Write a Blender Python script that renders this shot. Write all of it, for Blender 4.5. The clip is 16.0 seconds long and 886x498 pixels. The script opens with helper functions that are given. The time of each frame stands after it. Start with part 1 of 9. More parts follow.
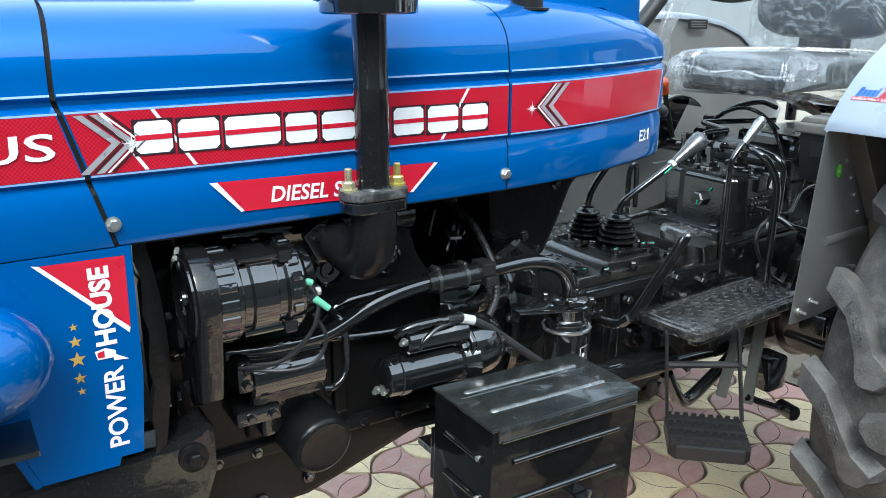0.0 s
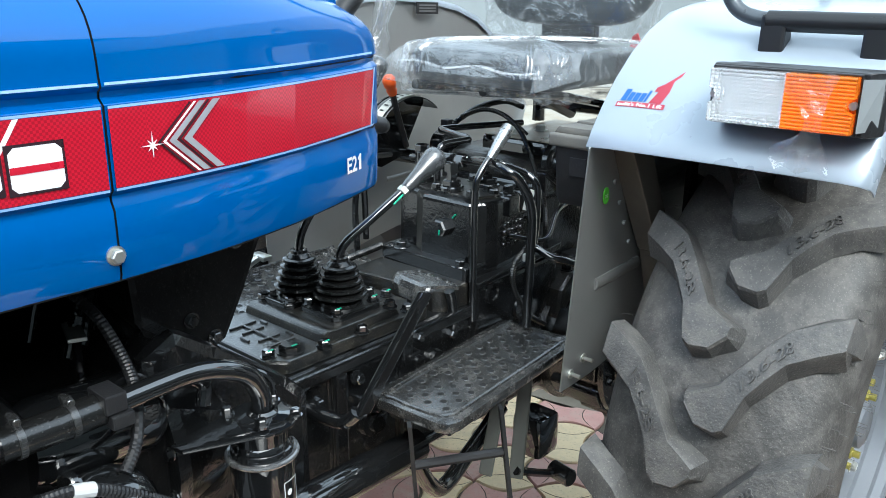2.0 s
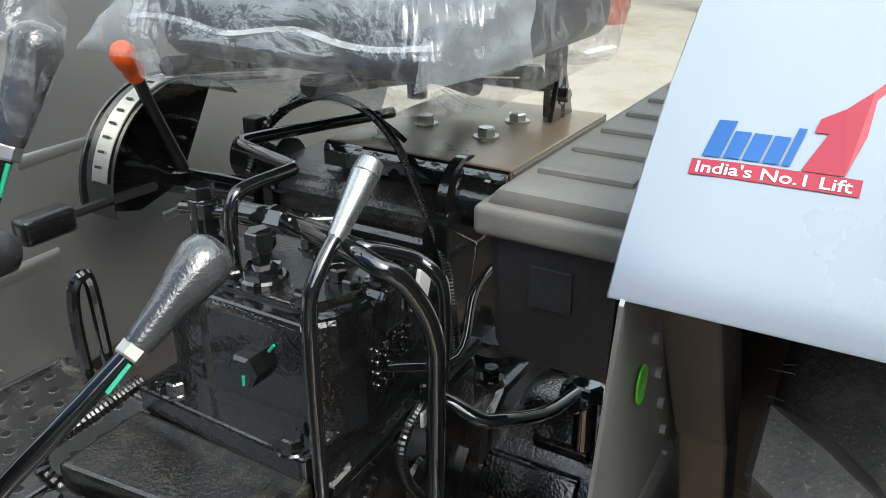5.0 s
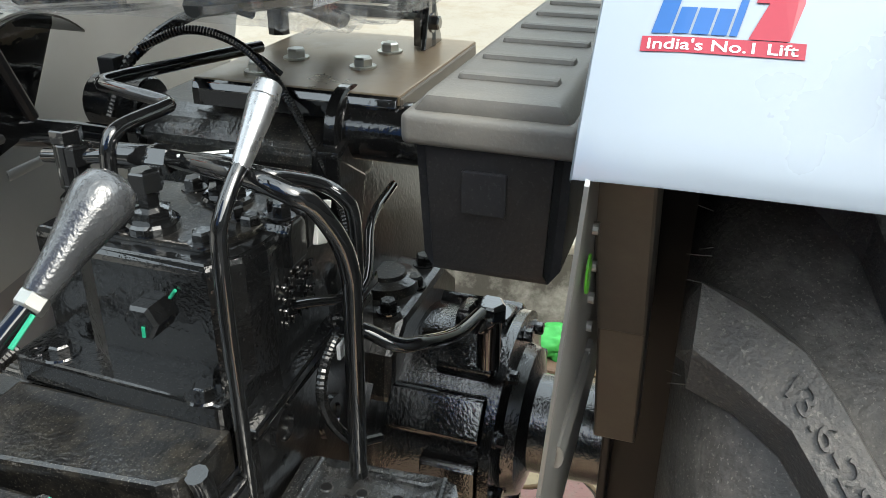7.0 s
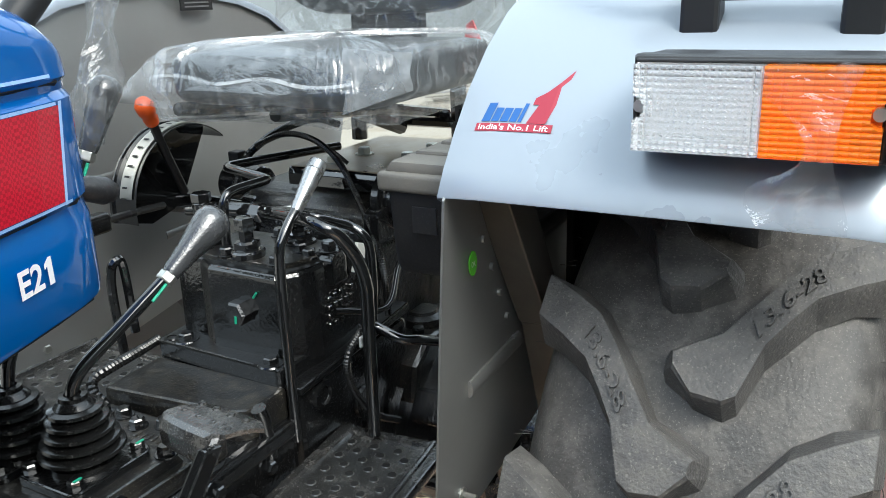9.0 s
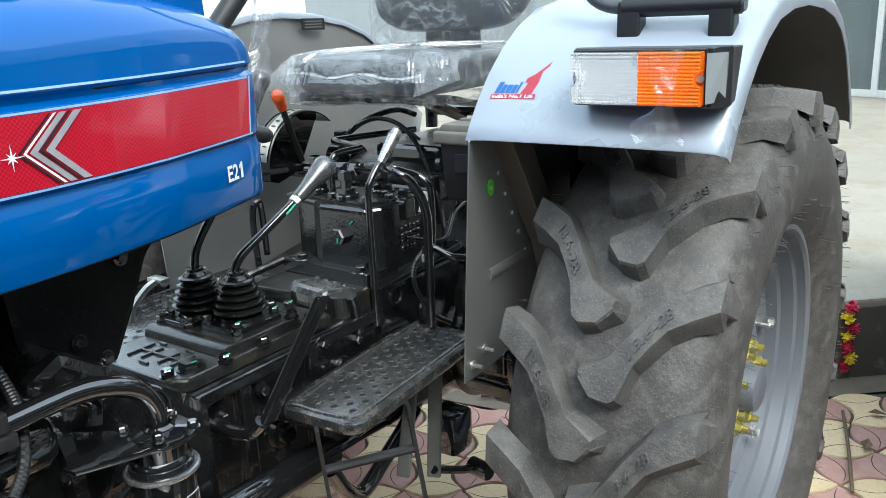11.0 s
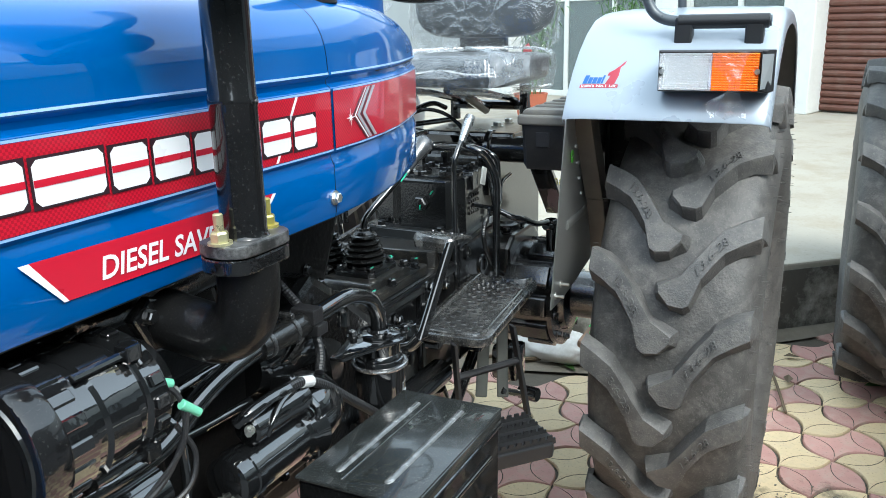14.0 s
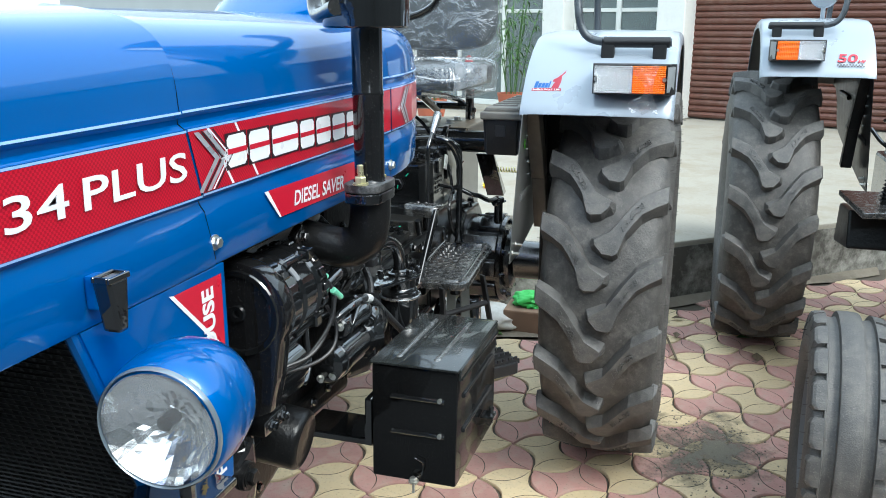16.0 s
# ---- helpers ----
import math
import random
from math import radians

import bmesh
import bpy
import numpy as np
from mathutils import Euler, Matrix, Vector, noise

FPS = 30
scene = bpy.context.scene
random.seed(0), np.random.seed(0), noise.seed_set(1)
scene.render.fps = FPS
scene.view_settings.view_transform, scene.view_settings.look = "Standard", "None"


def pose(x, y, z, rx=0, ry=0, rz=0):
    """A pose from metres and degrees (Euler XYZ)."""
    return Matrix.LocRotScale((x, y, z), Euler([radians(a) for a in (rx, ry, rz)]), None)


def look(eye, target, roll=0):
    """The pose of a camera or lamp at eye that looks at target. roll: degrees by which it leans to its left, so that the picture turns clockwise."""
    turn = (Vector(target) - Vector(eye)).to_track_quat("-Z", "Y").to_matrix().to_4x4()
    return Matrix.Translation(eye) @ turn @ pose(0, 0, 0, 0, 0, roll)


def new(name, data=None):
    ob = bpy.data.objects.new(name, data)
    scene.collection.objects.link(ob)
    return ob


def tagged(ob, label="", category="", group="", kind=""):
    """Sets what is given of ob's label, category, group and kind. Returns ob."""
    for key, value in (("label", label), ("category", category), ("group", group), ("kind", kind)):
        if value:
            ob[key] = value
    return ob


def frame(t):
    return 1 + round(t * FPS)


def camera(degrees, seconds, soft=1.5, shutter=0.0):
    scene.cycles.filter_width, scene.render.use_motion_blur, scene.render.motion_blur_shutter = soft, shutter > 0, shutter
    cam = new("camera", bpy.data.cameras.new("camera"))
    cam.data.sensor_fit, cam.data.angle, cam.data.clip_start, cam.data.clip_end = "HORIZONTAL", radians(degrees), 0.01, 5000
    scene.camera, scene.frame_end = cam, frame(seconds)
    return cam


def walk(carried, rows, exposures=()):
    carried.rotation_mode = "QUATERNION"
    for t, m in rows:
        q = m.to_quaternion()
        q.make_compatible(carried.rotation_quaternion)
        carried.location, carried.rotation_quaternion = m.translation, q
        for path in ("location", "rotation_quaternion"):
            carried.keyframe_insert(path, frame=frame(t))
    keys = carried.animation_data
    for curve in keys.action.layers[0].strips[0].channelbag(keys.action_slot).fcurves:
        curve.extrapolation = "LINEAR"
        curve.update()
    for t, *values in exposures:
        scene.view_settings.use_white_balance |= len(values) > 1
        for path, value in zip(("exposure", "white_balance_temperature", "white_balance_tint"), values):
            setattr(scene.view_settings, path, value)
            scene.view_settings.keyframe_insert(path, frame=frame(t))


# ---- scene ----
cam = camera(56.7, 16.0, soft=0.9)
PATH = [
    (0, (0.004, 0.013, 1.547), (1.021, 1.634, 0.966), -0.0),
    (0.5, (0.122, 0.026, 1.541), (1.172, 1.631, 0.971), -0.6),
    (1, (0.215, 0.092, 1.532), (1.426, 1.576, 0.957), -0.3),
    (1.5, (0.352, 0.236, 1.534), (1.721, 1.572, 0.95), 0.7),
    (2, (0.487, 0.384, 1.526), (1.926, 1.631, 0.917), 0.6),
    (2.5, (0.695, 0.488, 1.513), (2.123, 1.739, 0.883), 0.1),
    (3, (0.916, 0.553, 1.524), (2.311, 1.834, 0.881), -0.7),
    (3.5, (1.036, 0.627, 1.517), (2.42, 1.912, 0.858), -1.2),
    (4, (1.151, 0.767, 1.511), (2.593, 1.951, 0.791), -1.3),
    (4.2, (1.191, 0.82, 1.503), (2.659, 1.96, 0.765), -1.0),
    (6.3, (1.307, 1.06, 1.455), (2.981, 1.704, 0.569), -0.0),
    (6.5, (1.293, 1.061, 1.447), (2.973, 1.674, 0.551), 0.1),
    (7, (1.244, 1.039, 1.445), (2.942, 1.607, 0.556), 0.2),
    (7.5, (1.193, 0.998, 1.459), (2.916, 1.569, 0.62), -0.3),
    (8, (1.128, 0.904, 1.471), (2.819, 1.629, 0.686), -1.5),
    (8.2, (1.094, 0.85, 1.478), (2.767, 1.642, 0.721), -1.9),
    (10.3, (0.631, 0.455, 1.498), (2.28, 1.455, 0.968), -2.4),
    (10.5, (0.582, 0.407, 1.495), (2.208, 1.436, 0.948), -2.7),
    (11, (0.497, 0.314, 1.49), (2.059, 1.43, 0.931), -2.7),
    (11.5, (0.406, 0.299, 1.471), (1.953, 1.442, 0.924), -2.0),
    (12, (0.23, 0.32, 1.486), (1.809, 1.423, 0.947), -1.1),
    (12.5, (0.065, 0.352, 1.479), (1.671, 1.414, 0.938), -0.3),
    (13, (0.009, 0.395, 1.471), (1.627, 1.432, 0.917), 0.2),
    (13.5, (-0.046, 0.484, 1.487), (1.631, 1.424, 0.936), -0.1),
    (14, (-0.149, 0.541, 1.502), (1.587, 1.372, 0.958), -1.3),
    (14.5, (-0.372, 0.578, 1.525), (1.417, 1.275, 0.968), -1.0),
    (15, (-0.524, 0.563, 1.526), (1.287, 1.194, 0.957), -0.7),
    (15.5, (-0.638, 0.555, 1.527), (1.184, 1.153, 0.96), -0.5),
    (16, (-0.763, 0.596, 1.535), (1.081, 1.163, 1.004), -0.0),
]
walk(cam, [(t, look(eye, target, roll)) for t, eye, target, roll in PATH],
     exposures=[(0.0, 0.50, 5900, 2), (1.5, 0.58, 5950, 2), (2.5, 0.53, 5950, 3), (4.0, 0.34, 6350, 6), (7.0, 0.56, 6750, 5), (8.0, 0.44, 6600, 5), (10.5, 0.36, 6150, 3), (11.5, 0.52, 6150, 3), (14.0, 0.57, 6050, 2), (15.0, 0.45, 6000, 2), (16.0, 0.42, 6000, 2)])

# ---- light: bright, thinly overcast day ----
world = bpy.data.worlds.new("sky")
scene.world = world
world.use_nodes = True
wn = world.node_tree
wn.nodes.clear()
sky = wn.nodes.new("ShaderNodeTexSky")
sky.sky_type, sky.sun_disc = "NISHITA", False
sky.sun_elevation, sky.sun_rotation = radians(49.6), radians(211)
sky.air_density, sky.dust_density = 1.0, 3.0
pale = wn.nodes.new("ShaderNodeHueSaturation")
pale.inputs["Saturation"].default_value = 0.62
back = wn.nodes.new("ShaderNodeBackground")
back.inputs["Strength"].default_value = 0.60
wout = wn.nodes.new("ShaderNodeOutputWorld")
wn.links.new(sky.outputs[0], pale.inputs["Color"])
# thin cloud: a pale veil over the clear sky, slightly uneven
veil_noise = wn.nodes.new("ShaderNodeTexNoise")
veil_noise.inputs["Scale"].default_value, veil_noise.inputs["Detail"].default_value = 2.2, 4
veil = wn.nodes.new("ShaderNodeMixRGB")
veil.inputs[1].default_value, veil.inputs[2].default_value = (1.74, 2.0, 2.13, 1), (2.68, 3.0, 3.08, 1)
cloud = wn.nodes.new("ShaderNodeMixRGB")
cloud.inputs[0].default_value = 0.6
wn.links.new(veil_noise.outputs["Fac"], veil.inputs[0])
wn.links.new(pale.outputs[0], cloud.inputs[1])
wn.links.new(veil.outputs[0], cloud.inputs[2])
wn.links.new(cloud.outputs[0], back.inputs[0])
wn.links.new(back.outputs[0], wout.inputs[0])

sun_data = bpy.data.lights.new("sun", "SUN")
sun_data.energy, sun_data.angle, sun_data.color = 1.3, radians(22), (1.0, 0.985, 0.96)
sun = new("sun", sun_data)
sun.matrix_world = look((-4.2, -7.0, 9.6), (0, 0, 0))

# ---- materials ----
def node_material(name):
    m = bpy.data.materials.new(name)
    m.use_nodes = True
    n = m.node_tree.nodes
    return m, n, m.node_tree.links, n["Principled BSDF"]


def plain(name, col, rough=0.5, metal=0.0, var=0.12, scale=18.0, bump=0.0, bump_scale=120.0, coat=0.0, dust=0.0, dust_col=(0.3, 0.27, 0.22), rough_var=0.1, piece=0.0, spec=0.5, dust_scale=7.0, speck=0.0, speck_col=(0.35, 0.34, 0.32), speck_scale=330.0, bump_detail=4, coat_ior=1.5):
    """Procedural surface: two-scale colour variation, roughness variation, fine relief and optional dust."""
    m, n, l, p = node_material(name)
    tex = n.new("ShaderNodeTexCoord")
    big = n.new("ShaderNodeTexNoise")
    big.inputs["Scale"].default_value, big.inputs["Detail"].default_value = scale, 6
    l.new(tex.outputs["Object"], big.inputs["Vector"])
    fine = n.new("ShaderNodeTexNoise")
    fine.inputs["Scale"].default_value, fine.inputs["Detail"].default_value = bump_scale, bump_detail
    l.new(tex.outputs["Object"], fine.inputs["Vector"])
    mix = n.new("ShaderNodeMixRGB")
    mix.inputs[1].default_value = (*[c * (1 - var) for c in col], 1)
    mix.inputs[2].default_value = (*[min(1, c * (1 + var)) for c in col], 1)
    l.new(big.outputs["Fac"], mix.inputs[0])
    last = mix.outputs[0]
    if piece:
        info = n.new("ShaderNodeObjectInfo")
        rng = n.new("ShaderNodeMapRange")
        rng.inputs["To Min"].default_value, rng.inputs["To Max"].default_value = 1 - piece, 1 + piece
        l.new(info.outputs["Random"], rng.inputs["Value"])
        hs = n.new("ShaderNodeHueSaturation")
        l.new(rng.outputs[0], hs.inputs["Value"])
        l.new(last, hs.inputs["Color"])
        last = hs.outputs[0]
    film_of_dust = None
    if dust:
        dn = n.new("ShaderNodeTexNoise")
        dn.inputs["Scale"].default_value, dn.inputs["Detail"].default_value, dn.inputs["Roughness"].default_value = dust_scale, 9, 0.72
        l.new(tex.outputs["Object"], dn.inputs["Vector"])
        ramp = n.new("ShaderNodeMapRange")
        ramp.inputs["From Min"].default_value, ramp.inputs["From Max"].default_value = 0.47, 0.66
        film_of_dust = ramp
        ramp.inputs["To Max"].default_value = dust
        l.new(dn.outputs["Fac"], ramp.inputs["Value"])
        dm = n.new("ShaderNodeMixRGB")
        dm.inputs[2].default_value = (*dust_col, 1)
        l.new(ramp.outputs[0], dm.inputs[0])
        l.new(last, dm.inputs[1])
        last = dm.outputs[0]
    if speck:
        sn = n.new("ShaderNodeTexNoise")
        sn.inputs["Scale"].default_value, sn.inputs["Detail"].default_value = speck_scale, 3
        l.new(tex.outputs["Object"], sn.inputs["Vector"])
        sr = n.new("ShaderNodeMapRange")
        sr.inputs["From Min"].default_value, sr.inputs["From Max"].default_value = 0.60, 0.70
        sr.inputs["To Max"].default_value = speck
        l.new(sn.outputs["Fac"], sr.inputs["Value"])
        sm = n.new("ShaderNodeMixRGB")
        sm.inputs[2].default_value = (*speck_col, 1)
        l.new(sr.outputs[0], sm.inputs[0])
        l.new(last, sm.inputs[1])
        last = sm.outputs[0]
    l.new(last, p.inputs["Base Color"])
    rr = n.new("ShaderNodeMapRange")
    rr.inputs["To Min"].default_value, rr.inputs["To Max"].default_value = max(0.02, rough - rough_var), min(1, rough + rough_var)
    l.new(big.outputs["Fac"], rr.inputs["Value"])
    if film_of_dust:
        # dust dulls the gloss
        dull = n.new("ShaderNodeMath")
        dull.operation, dull.inputs[1].default_value = "MULTIPLY_ADD", 0.35
        l.new(film_of_dust.outputs[0], dull.inputs[0])
        l.new(rr.outputs[0], dull.inputs[2])
        l.new(dull.outputs[0], p.inputs["Roughness"])
    else:
        l.new(rr.outputs[0], p.inputs["Roughness"])
    p.inputs["Metallic"].default_value = metal
    p.inputs["Specular IOR Level"].default_value = spec
    if coat:
        p.inputs["Coat Weight"].default_value, p.inputs["Coat Roughness"].default_value = coat, 0.04
        p.inputs["Coat IOR"].default_value = coat_ior
    if bump:
        b = n.new("ShaderNodeBump")
        b.inputs["Strength"].default_value, b.inputs["Distance"].default_value = bump, 0.002
        l.new(fine.outputs["Fac"], b.inputs["Height"])
        l.new(b.outputs[0], p.inputs["Normal"])
        if coat:
            l.new(b.outputs[0], p.inputs["Coat Normal"])
    return m


BLUE = plain("blue_paint", (0.0, 0.102, 0.372), 0.48, 0.35, 0.05, 5, coat=0.9, rough_var=0.03, spec=0.05)
BLACK = plain("black_enamel", (0.008, 0.0084, 0.009), 0.07, 0, 0.3, 20, bump=0.14, bump_scale=55, rough_var=0.03, spec=0.3, coat=1.0, coat_ior=1.85, bump_detail=2)
CAST = plain("black_cast", (0.006, 0.0062, 0.0066), 0.30, 0, 0.4, 12, bump=0.22, bump_scale=150, rough_var=0.06, spec=0.15, coat=1.0, coat_ior=1.75, speck=0.03, speck_scale=300, bump_detail=2)
HAMMERED = plain("black_hammered_cast", (0.006, 0.0064, 0.007), 0.25, 0, 0.4, 12, bump=0.38, bump_scale=210, rough_var=0.06, spec=0.3, coat=1.0, coat_ior=1.9, bump_detail=2)
CASTDUST = plain("black_cast_dusty", (0.008, 0.008, 0.0082), 0.34, 0, 0.4, 12, bump=0.3, bump_scale=170, dust=0.30, dust_col=(0.10, 0.085, 0.062), dust_scale=34, spec=0.3, coat=0.8, coat_ior=1.7, speck=0.40, speck_col=(0.26, 0.24, 0.20), speck_scale=420, bump_detail=2)
SATIN = plain("black_satin", (0.012, 0.012, 0.013), 0.42, 0, 0.3, 15, bump=0.1)
DULL = plain("dull_black_casting", (0.007, 0.007, 0.0072), 0.34, 0, 0.4, 20, bump=0.45, bump_scale=85, spec=0.15, coat=0.2, speck=0.04, bump_detail=2)
INNER = plain("black_inner", (0.006, 0.006, 0.006), 0.7)
HOSE = plain("black_hose", (0.009, 0.009, 0.009), 0.22, 0, 0.2, 30, bump=0.15, speck=0.08, coat=0.3)
PLASTIC = plain("black_plastic", (0.016, 0.016, 0.0175), 0.38, 0, 0.15, 14, bump=0.2, bump_scale=260, dust=0.10, dust_col=(0.10, 0.095, 0.085), dust_scale=30, speck=0.05)
LID = plain("grey_plastic_lid", (0.135, 0.128, 0.114), 0.45, 0, 0.12, 14, bump=0.15, bump_scale=300, dust=0.3, dust_col=(0.24, 0.22, 0.185), speck=0.1)
WHITEPAINT = plain("silver_white_paint", (0.315, 0.36, 0.412), 0.3, 0.15, 0.03, 6, coat=0.4)
GREYPAINT = plain("grey_metallic_paint", (0.40, 0.405, 0.395), 0.36, 0.75, 0.08, 8, dust=0.10)
FOOT = plain("dusty_footplate", (0.024, 0.024, 0.024), 0.20, 0, 0.4, 14, bump=0.22, bump_scale=200, dust=0.42, dust_col=(0.15, 0.142, 0.13), dust_scale=30, spec=0.6, coat=0.95, coat_ior=1.6, speck=0.34, speck_col=(0.32, 0.31, 0.29), speck_scale=420)
BRACE = plain("grey_brown_steel", (0.105, 0.091, 0.076), 0.35, 0.2, 0.12, 14, dust=0.15)
UNDERSIDE = plain("dull_underside", (0.20, 0.185, 0.165), 0.5, 0.1, 0.2, 9, dust=0.3, dust_col=(0.12, 0.11, 0.10))
RUBBER = plain("tyre_rubber", (0.060, 0.056, 0.052), 0.5, 0, 0.35, 20, bump=0.8, bump_scale=160, dust=0.58, dust_col=(0.172, 0.160, 0.145), dust_scale=30, speck=0.5, speck_col=(0.27, 0.25, 0.22), speck_scale=420)
# lugs paler than the carcass: dust, and sky light on their tops as colour
LUGRUB = plain("tyre_lug_rubber", (0.078, 0.075, 0.072), 0.5, 0, 0.4, 22, bump=0.8, bump_scale=230, dust=0.5, dust_col=(0.17, 0.158, 0.142), dust_scale=22, speck=0.55, speck_col=(0.24, 0.225, 0.20), speck_scale=300)
ZINC = plain("zinc_bolt", (0.62, 0.62, 0.58), 0.32, 0.9, 0.15, 40)
YZINC = plain("yellow_zinc", (0.62, 0.55, 0.16), 0.3, 0.75, 0.25, 60)
RIM = plain("silver_rim_paint", (0.20, 0.213, 0.235), 0.36, 0.35, 0.05, 9)
MIRROR = plain("lamp_mirror", (0.78, 0.80, 0.81), 0.20, 1.0, 0.1, 30, bump=0.12, bump_scale=90, bump_detail=1)
DECWHITE = plain("decal_white", (0.80, 0.81, 0.83), 0.3, 0, 0.02, coat=0.5)
DECSILVER = plain("decal_silver", (0.42, 0.43, 0.46), 0.3, 0.3, 0.3, 26, coat=0.5)
DECDARK = plain("decal_dark", (0.03, 0.015, 0.02), 0.3, 0, 0.1, coat=0.5)
DECLINE = plain("decal_line", (0.28, 0.48, 0.80), 0.3, 0, 0.03, coat=0.6)
DECBLUE = plain("decal_blue", (0.012, 0.10, 0.33), 0.35)
STICKRED = plain("sticker_red", (0.34, 0.022, 0.045), 0.4, 0, 0.06)
PIPEBLACK = plain("black_pipe_paint", (0.008, 0.008, 0.0085), 0.12, 0, 0.4, 14, bump=0.15, bump_scale=40, spec=0.3, coat=0.7, speck=0.06, bump_detail=2)
BOXBLACK = plain("battery_box_enamel", (0.006, 0.0062, 0.0064), 0.10, 0, 0.3, 9, bump=0.05, bump_scale=30, spec=0.15, coat=0.4, speck=0.03)
GOLD = plain("decal_gold", (0.62, 0.42, 0.10), 0.3, 0.3, 0.2, 60)
DECRED2 = plain("decal_red_plain", (0.52, 0.010, 0.032), 0.3, 0, 0.05, coat=0.4)
GREENP = plain("green_plastic", (0.16, 0.50, 0.33), 0.3)
GREENMARK = plain("green_marker", (0.02, 0.38, 0.22), 0.5)
ORANGE = plain("orange_knob", (0.75, 0.10, 0.015), 0.35)
STICKGREEN = plain("green_sticker", (0.10, 0.42, 0.03), 0.4)
VINYL = plain("grey_vinyl", (0.045, 0.052, 0.059), 0.4, 0, 0.2, 12, bump=0.3, bump_scale=40)
CONCRETE = plain("concrete", (0.31, 0.285, 0.235), 0.85, 0, 0.18, 1.9, bump=0.5, bump_scale=60, dust=0.55, dust_col=(0.24, 0.20, 0.14), dust_scale=2.4, speck=0.25, speck_col=(0.16, 0.13, 0.10), speck_scale=50)
KERB = plain("whitewashed_kerb", (0.085, 0.08, 0.068), 0.9, 0, 0.4, 5, bump=0.6, bump_scale=40, dust=0.9, dust_col=(0.42, 0.41, 0.37), dust_scale=4)
DIRT = plain("dirt", (0.17, 0.145, 0.11), 0.95, 0, 0.35, 8, bump=1.0, bump_scale=70, dust=0.4, dust_col=(0.28, 0.25, 0.20))
REDPAVE = plain("red_paver", (0.46, 0.250, 0.215), 0.75, 0, 0.22, 14, bump=0.5, bump_scale=140, dust=0.62, dust_col=(0.42, 0.35, 0.28), piece=0.17, dust_scale=13, speck=0.45, speck_col=(0.14, 0.11, 0.085), speck_scale=95)
YELPAVE = plain("yellow_paver", (0.60, 0.470, 0.285), 0.75, 0, 0.2, 14, bump=0.5, bump_scale=140, dust=0.55, dust_col=(0.42, 0.35, 0.26), piece=0.16, dust_scale=13, speck=0.45, speck_col=(0.17, 0.13, 0.09), speck_scale=95)
JOINT = plain("sand_joint", (0.088, 0.075, 0.056), 0.95, 0, 0.3, 20, bump=0.8, bump_scale=90)
SHUTTER = plain("brown_shutter", (0.13, 0.052, 0.036), 0.5, 0.1, 0.15, 4, dust=0.15)
WALLW = plain("white_wall", (0.70, 0.71, 0.68), 0.7, 0, 0.05, 2, dust=0.1)
WALLG = plain("grey_wall", (0.32, 0.34, 0.34), 0.7, 0, 0.1, 2)
LEAF = plain("leaf_green", (0.045, 0.11, 0.02), 0.5, 0, 0.4, 30)
BARK = plain("dry_stick", (0.12, 0.085, 0.05), 0.9, 0, 0.3, 30, bump=0.4)
BAGW = plain("white_sack", (0.50, 0.50, 0.48), 0.6, 0, 0.2, 12, bump=1.0, bump_scale=22, dust=0.5, dust_col=(0.25, 0.22, 0.18))
PETALY = plain("yellow_petal", (0.80, 0.62, 0.03), 0.7, 0, 0.2, 60, bump=0.8, bump_scale=90)
PETALR = plain("crimson_petal", (0.52, 0.012, 0.06), 0.7, 0, 0.25, 60, bump=0.8, bump_scale=90)
REDVEST = plain("red_plastic", (0.60, 0.02, 0.03), 0.5)


def red_dotted():
    m, n, l, p = node_material("decal_red_dotted")
    tex = n.new("ShaderNodeTexCoord")
    chk = n.new("ShaderNodeTexChecker")
    chk.inputs["Scale"].default_value = 330
    chk.inputs[1].default_value, chk.inputs[2].default_value = (0.52, 0.008, 0.030, 1), (0.33, 0.004, 0.016, 1)
    l.new(tex.outputs["Object"], chk.inputs["Vector"])
    l.new(chk.outputs[0], p.inputs["Base Color"])
    p.inputs["Roughness"].default_value, p.inputs["Coat Weight"].default_value = 0.3, 0.5
    return m


def glassy(name, col, rough, trans, alpha=1.0, ior=1.45, bump=0.0, scale=40.0):
    m, n, l, p = node_material(name)
    p.inputs["Base Color"].default_value = (*col, 1)
    p.inputs["Roughness"].default_value, p.inputs["Transmission Weight"].default_value = rough, trans
    p.inputs["IOR"].default_value, p.inputs["Alpha"].default_value = ior, alpha
    if bump:
        tex, nz, b = n.new("ShaderNodeTexCoord"), n.new("ShaderNodeTexNoise"), n.new("ShaderNodeBump")
        nz.inputs["Scale"].default_value, nz.inputs["Detail"].default_value, nz.inputs["Distortion"].default_value = scale, 4, 1.2
        b.inputs["Strength"].default_value, b.inputs["Distance"].default_value = bump, 0.01
        l.new(tex.outputs["Object"], nz.inputs["Vector"])
        l.new(nz.outputs["Fac"], b.inputs["Height"])
        l.new(b.outputs[0], p.inputs["Normal"])
    return m


